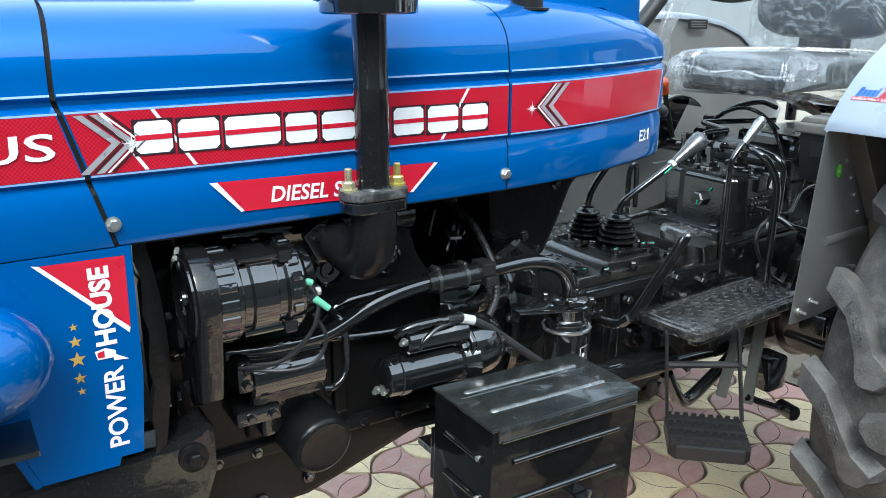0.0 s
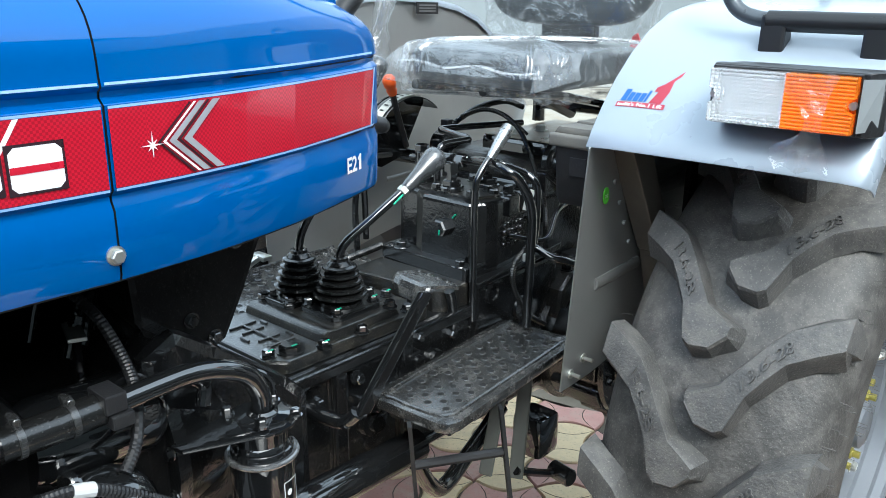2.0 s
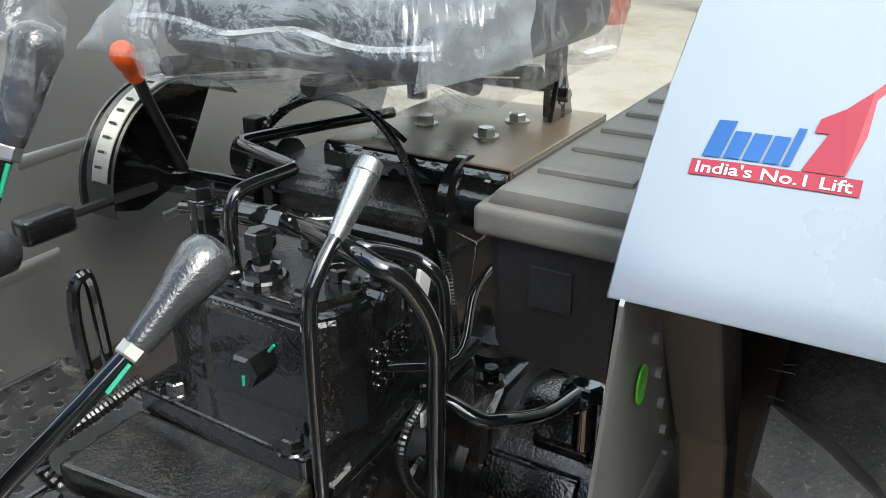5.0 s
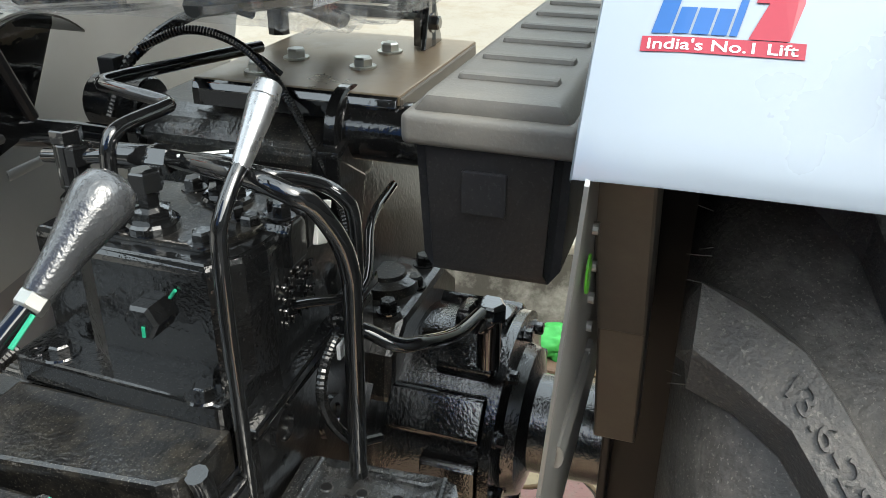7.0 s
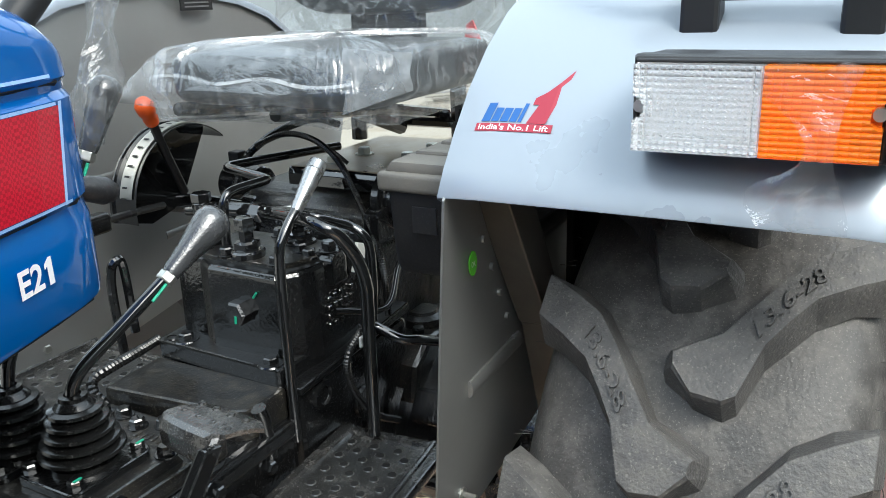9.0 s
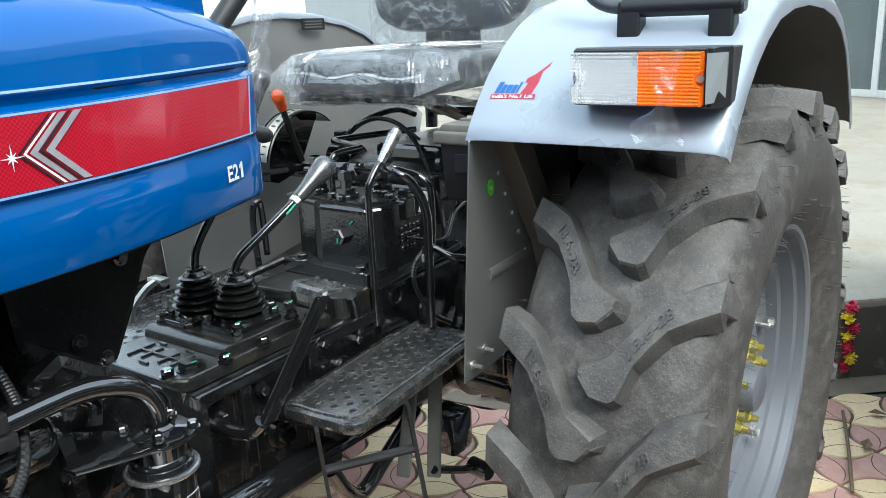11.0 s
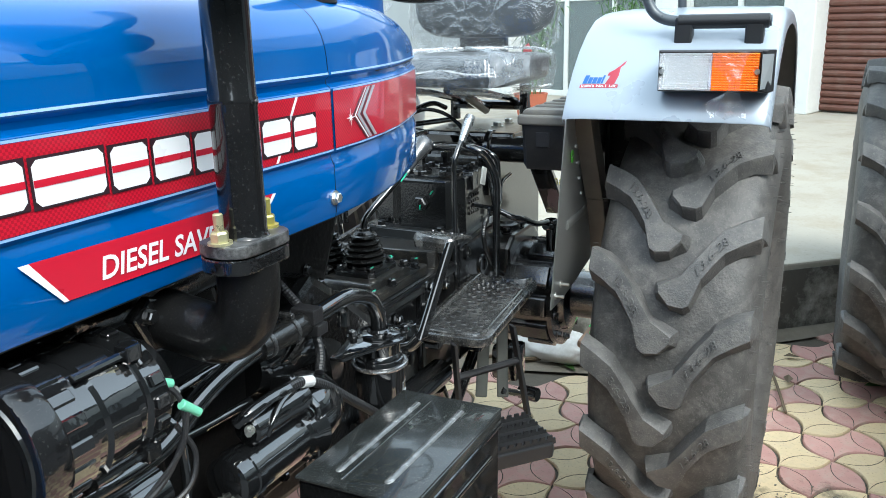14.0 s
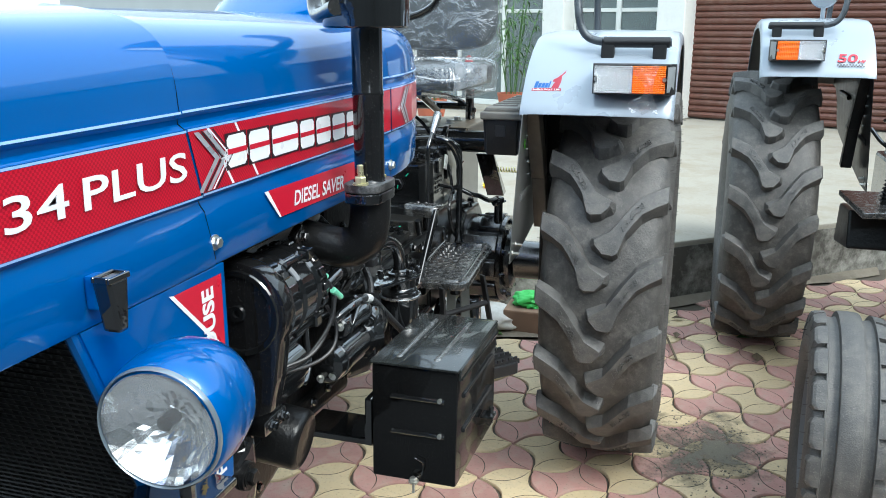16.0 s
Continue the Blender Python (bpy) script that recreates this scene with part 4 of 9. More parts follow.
def fender(tr, y_out, y_in, dx=0.0, dz=0.0, shield_mat=None):
    """Mudguard over a rear wheel: bent top sheet with rolled lip, inner shield with pressed ribs, brace."""
    o = 1 if y_in > y_out else -1
    prof = [Vector((x + dx, 0, z + dz)) for x, z in FPROF]
    nrm = []
    for i in range(len(prof)):
        t = (prof[min(i + 1, len(prof) - 1)] - prof[max(i - 1, 0)]).normalized()
        nrm.append(Vector((t.z, 0, -t.x)))          # towards the tyre
    # top sheet: lip on the outside, rolled edge, crown
    cross = [(0.0, 0.040), (0.0, 0.020), (0.004, 0.008), (0.014, 0.001), (0.04, -0.003), (0.20, -0.005), (0.40, -0.003), (0.43, 0.0), (0.445, 0.003)]
    W = abs(y_in - y_out)
    rows = []
    for p, n in zip(prof, nrm):
        rows.append([p + n * d + Vector((0, y_out + o * min(a, W) , 0)) for a, d in cross] + [p + n * d + Vector((0, y_in + o * a, 0)) for a, d in ((0.005, 0.004), (0.007, 0.008), (0.0075, 0.018))])
    bm = bmesh.new()
    sheet_solid(bm, rows, lambda p: Vector((0, o * 0.0025 if abs(p[1] - y_out) < 0.003 else 0, -0.0025 if abs(p[1] - y_out) > 0.001 else 0)))
    f = part("fender", bm, WHITEPAINT, tr, "silver-white painted steel mudguard", True, 45)
    # underside skin, bare and brown
    bm = bmesh.new()
    sheet_solid(bm, [[p + n * (d + 0.005) + Vector((0, y_out + o * (min(a, W) * 0.985 + 0.004), 0)) for a, d in cross[2:]] for p, n in zip(prof[1:], nrm[1:])], Vector((0, 0, -0.002)))
    part("underside", bm, UNDERSIDE, f, "grey-brown underside", True, 45)
    # inner shield
    ys = y_in + o * 0.012
    bm = bmesh.new()
    low = [(1.690, 0.797), (1.72, 0.797), (1.80, 0.80), (1.90, 0.812), (2.0, 0.828), (2.1, 0.845), (2.2, 0.86), (2.3, 0.88), (2.4, 0.90), (2.5, 0.92), (2.6, 0.94), (2.66, 0.96), (2.70, 0.99), (2.73, 1.03), (2.76, 1.08), (2.785, 1.15)]
    rows = []
    for (lx, lz), p in zip(low, prof):
        a, b = Vector((lx + dx, ys + o * 0.012, lz + dz)), Vector((p.x + 0.004, ys - o * 0.018, p.z - 0.006))
        if lx == 1.690:
            b.x = a.x
        rows.append([a.lerp(b, k / 6) for k in range(7)])
    sheet_solid(bm, rows, Vector((0, o * 0.003, 0)))
    s = part("inner_shield", bm, shield_mat or GREYPAINT, f, "dark inner shield" if shield_mat else "grey metallic inner shield", True, 30)
    sy = lambda z: ys + o * (0.0115 - 0.030 * (z - 0.80) / 0.54)
    for x0, x1, z in ((1.77, 1.93, 0.996), (1.90, 2.07, 1.146), (2.30, 2.55, 1.143), (1.90, 2.04, 1.309), (2.12, 2.31, 0.996), (2.12, 2.4, 1.309)):
        for q in (1, -1):
            bm = bmesh.new()
            tube(bm, [(x0 + dx, sy(z) + o * (0.0015 + q * 0.004), z + dz), (x1 + dx, sy(z) + o * (0.0015 + q * 0.004), z + dz + 0.006)], 0.012, 10, 0)
            bmesh.ops.scale(bm, vec=(1, 0.5, 1), verts=bm.verts, space=Matrix.Translation((0, -sy(z) - o * 0.0015, 0)))
            part("pressed_rib", bm, shield_mat or GREYPAINT, s, "", True)
    if y_in < CY:
        # brace between shield and top
        bm = bmesh.new()
        y0, y1 = (y_in - o * 0.040, y_in + o * 0.006)
        for a, b, c2, d2 in (((1.768, 1.272), (1.83, 1.285), (1.968, 1.050), (1.916, 1.034)), ((1.921, 1.034), (1.962, 1.046), (2.035, 0.86), (1.990, 0.85))):
            prism(bm, [(p[0] + dx, p[1] + dz) for p in (a, b, c2, d2)], "y", min(y0, y1), max(y0, y1), 0.003)
        part("brace", bm, shield_mat or BRACE, f, "steel brace")
    # round bolts along the shield's foot
    for x, z in ((1.718, 0.826), (1.76, 0.845)):
        bm = bmesh.new()
        cyl(bm, (x + dx, ys + o * 0.022, z + dz), (x + dx, ys - o * 0.012, z + dz), 0.004, seg=8)
        hexbolt(bm, (x + dx, ys + o * 0.008, z + dz), (0, o, 0), 0.007, 0.006)
        part("shield_bolt", bm, ZINC, f, "zinc bolt")
    for k in range(5):
        bm = bmesh.new()
        zr = 1.19 - 0.045 * k
        cyl(bm, (1.80 + 0.028 * k + dx, sy(zr) - o * 0.003, zr + dz), (1.80 + 0.028 * k + dx, sy(zr) + o * 0.002, zr + dz), 0.005, seg=10)
        part("rivet", bm, GREYPAINT, f)
    return f


def side_lamp(f, y0, y1, amber_low, dx=0.0, dz=0.0):
    """Parking and turn lamp on a mudguard: black tapered housing, gasket, ribbed clear and amber halves notched for the screws."""
    z0, z1, xf = 1.342 + dz, 1.418 + dz, 1.655 + dx
    o0, o1 = (0.022, 0.003) if amber_low else (0.003, 0.022)     # the housing stands out past the amber half
    bm = bmesh.new()
    ring = lambda x, g, t: [bm.verts.new(p) for p in ((x, y0 - o0 * t - g, z0 - g), (x, y1 + o1 * t + g, z0 - g), (x, y1 + o1 * t + g, z1 + g), (x, y0 - o0 * t - g, z1 + g))]
    R = [ring(xf + 0.026, 0.004, 0.25), ring(xf + 0.034, 0.006, 0.45), ring(xf + 0.060, 0.005, 1.0), ring(xf + 0.075, 0.003, 1.0)]
    R.append([bm.verts.new(p) for p in ((xf + 0.098, y0 - o0, z0 - 0.002), (xf + 0.098, y1 + o1, z0 - 0.002), (xf + 0.126, y1 + o1, z1 + 0.002), (xf + 0.126, y0 - o0, z1 + 0.002))])
    for A, B in zip(R, R[1:]):
        for k in range(4):
            bm.faces.new((A[k], A[(k + 1) % 4], B[(k + 1) % 4], B[k]))
    bm.faces.new(R[0][::-1])
    bm.faces.new(R[-1])
    bmesh.ops.bevel(bm, geom=list(bm.edges), offset=0.0015, segments=1, affect="EDGES")
    lamp = part("side_lamp", bm, PLASTIC, f, "clear and amber parking lamp")
    mid = y0 + (y1 - y0) * (0.46 if amber_low else 0.54)
    for a, b, amber in ((y0, mid, amber_low), (mid, y1, not amber_low)):
        e, zc = (a if a == y0 else b), (z0 + z1) / 2
        n, m = 15, 12 if amber else 18
        ny, nz = m * 4, n * 5
        P = []
        for iz in range(nz + 1):
            w = abs(math.sin(math.pi * iz / 5)) ** 0.7
            P.append([(xf + 0.0010 - (0.0022 * w * (0.6 + 0.4 * abs(math.sin(math.pi * iy / 4))) if amber else 0.0036 * w * abs(math.sin(math.pi * iy / 4)) ** 0.7), a + 0.0008 + (b - a - 0.0016) * iy / ny, z0 + (z1 - z0) * iz / nz) for iy in range(ny + 1)])
        bm = bmesh.new()
        W = {}
        for iz in range(nz):
            for iy in range(ny):
                cy, cz = (P[iz][iy][1] + P[iz][iy + 1][1]) / 2, (P[iz][iy][2] + P[iz + 1][iy][2]) / 2
                if math.hypot(cy - e, cz - zc) < 0.0112:
                    continue          # the notch for the screw
                face = []
                for q in ((iz, iy), (iz, iy + 1), (iz + 1, iy + 1), (iz + 1, iy)):
                    if q not in W:
                        W[q] = bm.verts.new(P[q[0]][q[1]])
                    face.append(W[q])
                bm.faces.new(face)
        g = bmesh.ops.extrude_face_region(bm, geom=bm.faces[:])
        for v in g["geom"]:
            if isinstance(v, bmesh.types.BMVert):
                v.co.x = xf + 0.022
        bmesh.ops.recalc_face_normals(bm, faces=bm.faces)
        lens = part("lens", bm, AMBER if amber else CLEAR, lamp, ("amber" if amber else "clear") + " ribbed lens")
        lens.visible_shadow = False
        bm = bmesh.new()
        box(bm, (xf + 0.0225, a + 0.002, z0 + 0.002), (xf + 0.0255, b - 0.002, z1 - 0.002))
        part("reflector", bm, AMBERBACK if amber else LAMPBACK, lamp)
        bm = bmesh.new()
        cyl(bm, (xf + 0.012, e + (0.004 if e == y0 else -0.004), zc), (xf + 0.023, e + (0.004 if e == y0 else -0.004), zc), 0.0055, seg=14)
        part("lamp_screw", bm, ZINC, lamp, "small zinc screw")
    bm = bmesh.new()
    for a, b, c2, d2 in ((y0 - 0.003, y1 + 0.003, z1, z1 + 0.003), (y0 - 0.003, y1 + 0.003, z0 - 0.003, z0), (y0 - 0.003, y0, z0 - 0.003, z1 + 0.003), (y1, y1 + 0.003, z0 - 0.003, z1 + 0.003)):
        box(bm, (xf + 0.018, a, c2), (xf + 0.028, b, d2), 0.001, 1)
    part("gasket", bm, PLASTIC, lamp, "black rubber gasket")
    bm = bmesh.new()
    ya, yb = (y0 - 0.004, y0 - 0.004 - o0) if amber_low else (y1 + 0.004, y1 + 0.004 + o1)
    quad = [(xf + 0.0245, ya, z0 + 0.002), (xf + 0.060, yb + (0.004 if amber_low else -0.004), z0 + 0.004), (xf + 0.052, yb + (0.002 if amber_low else -0.002), z1 - 0.003), (xf + 0.0245, ya, z1 - 0.003)]
    V = [[bm.verts.new((p[0] - q, p[1], p[2])) for p in quad] for q in (0.004, 0.011)]
    bm.faces.new(V[1])
    bm.faces.new(V[0][::-1])
    for k in range(4):
        bm.faces.new((V[0][k], V[0][(k + 1) % 4], V[1][(k + 1) % 4], V[1][k]))
    bmesh.ops.recalc_face_normals(bm, faces=bm.faces)
    part("end_cap", bm, LAMPGREY, lamp, "glossy grey lamp end")
    return lamp


def grab_rail(f, ya, yb, out, dx=0.0, dz=0.0):
    """Bent tube over the mudguard, on two rubber-shod feet; rises on the inner side."""
    bm = bmesh.new()
    s = 1 if yb > ya else -1
    z = 1.479 + dz
    tube(bm, [(1.852 + dx, ya, z), (1.852 + dx, ya + (yb - ya) * 0.5, z), (1.852 + dx, yb - s * 0.02, z), (1.852 + dx, yb + s * 0.035, z + 0.012), (1.855 + dx, yb + s * 0.062, z + 0.045), (1.862 + dx, yb + s * 0.074, z + 0.10), (1.90 + dx, yb + s * 0.085, z + 0.19), (1.98 + dx, yb + s * 0.088, z + 0.235), (2.2 + dx, yb + s * 0.088, z + 0.24), (2.38 + dx, yb + s * 0.085, z + 0.2), (2.42 + dx, yb + s * 0.08, z + 0.03)], 0.0125, 12, 6)
    r = part("grab_rail", bm, plain("wrapped_rail", (0.07, 0.08, 0.09), 0.3, 0.2, 0.3, 40, bump=0.5, bump_scale=60), f, "dark tubular grab rail wrapped in film", True)
    for y in (ya + (yb - ya) * 0.16, ya + (yb - ya) * 0.89):
        bm = bmesh.new()
        prism(bm, [(1.835 + dx, 1.424 + dz), (1.872 + dx, 1.445 + dz), (1.868 + dx, 1.490 + dz), (1.838 + dx, 1.490 + dz)], "y", y - 0.020, y + 0.020, 0.005)
        part("rail_foot", bm, SATIN, r, "black rail foot")
    bm = bmesh.new()
    cyl(bm, (1.852 + dx, ya + (yb - ya) * 0.02, z), (1.852 + dx, ya + (yb - ya) * 0.96, z), 0.0165, seg=14, bev=0.002)
    part("rail_sleeve", bm, SATIN, r, "black rubber sleeve", True)
    return r


# ---- the blue tractor ----
tractor = thing("tractor", "blue farm tractor with glossy black engine, parked on pavers", "tractor")
hood_parts(tractor)
side_panel(tractor)
headlamp(tractor, (-0.055, 1.150, 1.092), BLUE)
rear_wheel(tractor, (2.24, 0.842, AXLE_Z), -1)
rear_wheel(tractor, (2.24, 2 * CY - 0.842, AXLE_Z), 1, 5.0, False)
fl = fender(tractor, 0.66, 1.105)
side_lamp(fl, 0.688, 0.888, True)
grab_rail(fl, 0.685, 0.895, -1)
fr = fender(tractor, 2 * CY - 0.66, 2 * CY - 1.105)


# ---- engine and what hangs on it ----
def engine(tr):
    bm = bmesh.new()
    prism(bm, [(0.26, 0.72), (0.26, 1.10), (0.34, 1.13), (0.78, 1.13), (0.80, 1.06), (0.86, 0.97), (1.03, 0.965), (1.03, 0.74), (0.95, 0.70)], "y", 1.375, 1.77, 0.014)
    blk = part("engine_block", bm, DULL, tr, "oily black cast engine block")
    for x0, x1, z0, z1, y in ((0.34, 1.0, 0.98, 1.005, 1.362), (0.34, 1.0, 0.715, 0.745, 1.36), (0.60, 0.63, 0.76, 0.98, 1.364), (0.42, 0.45, 0.76, 0.98, 1.364), (0.96, 0.99, 0.74, 1.0, 1.362), (0.48, 0.58, 0.80, 0.92, 1.36), (0.34, 0.60, 1.07, 1.10, 1.366)):
        bm = bmesh.new()
        box(bm, (x0, y, z0), (x1, 1.385, z1), 0.006)
        part("block_rib", bm, DULL, blk)
    for x in (0.60, 0.723):
        bm = bmesh.new()
        lathe(bm, (x, 1.378, 1.062), (0, -1, 0), [(0, 0.034), (0.012, 0.033), (0.016, 0.027), (0.010, 0.025), (0.010, 0.018), (0.014, 0.016), (0.014, 0.010), (0.008, 0.008), (0.008, 0)], 24)
        part("core_plug", bm, BLACK, blk, "ringed core plug", True, 30)
    bolts("block_bolt", [(0.36 + 0.085 * k, 1.360, 0.992) for k in range(8)] + [(0.36 + 0.075 * k, 1.358, 0.73) for k in range(8)], (0, -1, 0), BLACK, blk, 0.008, 0.008)
    # manifold log and ports under the bonnet
    bm = bmesh.new()
    prism(bm, [(0.33, 1.135), (0.33, 1.195), (0.77, 1.195), (0.79, 1.135)], "y", 1.40, 1.74, 0.012)
    hd = part("cylinder_head", bm, CAST, tr, "black cylinder head")
    bm = bmesh.new()
    tube(bm, [(0.40, 1.375, 1.155), (0.55, 1.36, 1.158), (0.68, 1.362, 1.153), (0.77, 1.372, 1.15)], 0.034, 14, 5)
    part("manifold", bm, CAST, hd, "black cast manifold", True)
    bolts("head_bolt", [(0.45, 1.335, 1.185), (0.70, 1.335, 1.175), (0.86, 1.34, 1.175), (0.79, 1.38, 1.198), (0.62, 1.39, 1.198)], (0, -0.6, 0.8), BLACK, hd, 0.010, 0.010)
    # deck behind the head with fuel lines
    bm = bmesh.new()
    prism(bm, [(0.966, 1.547), (0.992, 1.548), (0.968, 1.470), (0.944, 1.480)], "z", 1.039, 1.045, 0.001)
    part("bracket_shelf", bm, ZINC, hd, "bare metal bracket plate")
    bm = bmesh.new()
    cyl(bm, (0.967, 1.505, 0.96), (0.967, 1.505, 1.04), 0.006, seg=8)
    part("bracket_post", bm, BLACK, hd)
    for k in range(5):
        bm = bmesh.new()
        y = 1.50 + 0.035 * k
        tube(bm, [(0.90 + 0.02 * k, y, 1.05), (0.93 + 0.02 * k, y + 0.01, 1.12), (0.99 + 0.012 * k, y + 0.02, 1.17), (1.05, y + 0.03, 1.19)], 0.0045, 8, 5)
        part("fuel_line", bm, BLACK, hd, "", True)
    for k in range(4):
        bm = bmesh.new()
        a = Vector((0.955 + 0.030 * k, 1.515 + 0.012 * k, 1.00 + 0.008 * k))
        cyl(bm, a, a + Vector((0.035, 0.02, 0.075)), 0.0075, seg=10, bev=0.002)
        lathe(bm, a + Vector((0.022, 0.012, 0.045)), (0.42, 0.24, 0.88), [(0, 0), (0, 0.011), (0.012, 0.011), (0.014, 0.008), (0.014, 0)], 6)
        part("pump_outlet", bm, CAST, hd, "", True, 30)
    bm = bmesh.new()
    box(bm, (0.90, 1.40, 0.88), (1.08, 1.50, 0.975), 0.012)
    part("injection_pump", bm, CAST, hd, "black injection pump")
    # steering box and column foot under the rear bonnet panel
    bm = bmesh.new()
    prism(bm, [(1.02, 1.205), (1.34, 1.205), (1.30, 1.165), (1.262, 1.130), (1.225, 1.05), (1.185, 0.975), (1.10, 0.95), (1.06, 1.00), (1.03, 1.05)], "y", 1.45, 1.74, 0.012)
    sb = part("steering_housing", bm, DULL, tr, "black steering housing under bonnet")
    bolts("housing_bolt", [(1.12, 1.446, 1.03), (1.21, 1.446, 1.14), (1.16, 1.446, 0.99)], (0, -1, 0), BLACK, sb, 0.010)
    # dark sheet added beyond the engine, blocking sky for unseen far-side parts
    bm = bmesh.new()
    prism(bm, [(0.24, 0.75), (0.24, 1.20), (1.30, 1.20), (1.30, 1.035), (1.10, 1.035), (1.10, 0.94), (1.00, 0.94), (1.00, 0.75)], "y", 1.78, 1.80, 0.004)
    part("far_backing", bm, DULL, tr, "added dark sheet on the far engine side")
    # sump
    bm = bmesh.new()
    prism(bm, [(0.30, 0.72), (1.03, 0.72), (1.03, 0.63), (0.80, 0.648), (0.64, 0.60), (0.55, 0.575), (0.34, 0.575), (0.30, 0.61)], "y", 1.40, 1.74, 0.014)
    su = part("sump", bm, DULL, tr, "black engine sump")
    bolts("sump_bolt", [(0.36, 1.395, 0.60), (0.45, 1.395, 0.60), (0.55, 1.395, 0.62)], (0, -1, 0), BLACK, su, 0.009)
    # front support, a curved casting towards the axle
    bm = bmesh.new()
    prism(bm, [(-0.25, 0.68), (-0.25, 0.80), (-0.05, 0.832), (0.18, 0.846), (0.27, 0.848), (0.305, 0.860), (0.322, 0.876), (0.336, 0.862), (0.336, 0.78), (0.30, 0.68), (0.2, 0.60)], "y", 1.262, 1.34, 0.012)
    fs = part("front_support", bm, PIPEBLACK, tr, "dull black front support casting")
    bm = bmesh.new()
    lathe(bm, (0.295, 1.262, 0.815), (0, -1, 0), [(-0.01, 0), (-0.01, 0.026), (0.008, 0.024), (0.008, 0)], 24)
    hexbolt(bm, (0.295, 1.254, 0.815), (0, -1, 0), 0.014, 0.010)
    part("support_boss", bm, DULL, fs, "", True, 30)
    bm = bmesh.new()
    prism(bm, [(-0.25, 0.60), (-0.25, 0.84), (0.30, 0.84), (0.30, 0.60)], "y", 1.36, 1.78, 0.02)
    part("front_frame", bm, DULL, tr, "black front frame")
    # fan cowl behind the side panel
    bm = bmesh.new()
    rows = []
    for k in range(13):
        z = 0.84 + 0.36 * k / 12
        b = 0.02 * math.sin(math.pi * k / 12)
        rows.append([(0.236 + b * 0.4 + 0.004 * math.sin(k * 2.1), 1.262, z), (0.252 + b, 1.268, z), (0.258 + b, 1.30, z), (0.250 + b, 1.42, z)])
    sheet_solid(bm, rows, (0.003, 0, 0))
    part("fan_cowl", bm, DULL, tr, "black fan cowl edge", True)
    for y, z, r in ((1.42, 1.0, 0.075), (1.45, 0.86, 0.085)):
        bm = bmesh.new()
        lathe(bm, (0.285, y, z), (1, 0, 0), [(0, 0), (0, r), (0.006, r), (0.012, r - 0.012), (0.018, r), (0.024, r), (0.024, 0)], 32)
        part("belt_pulley", bm, BLACK, tr, "grooved belt pulley", True, 30)


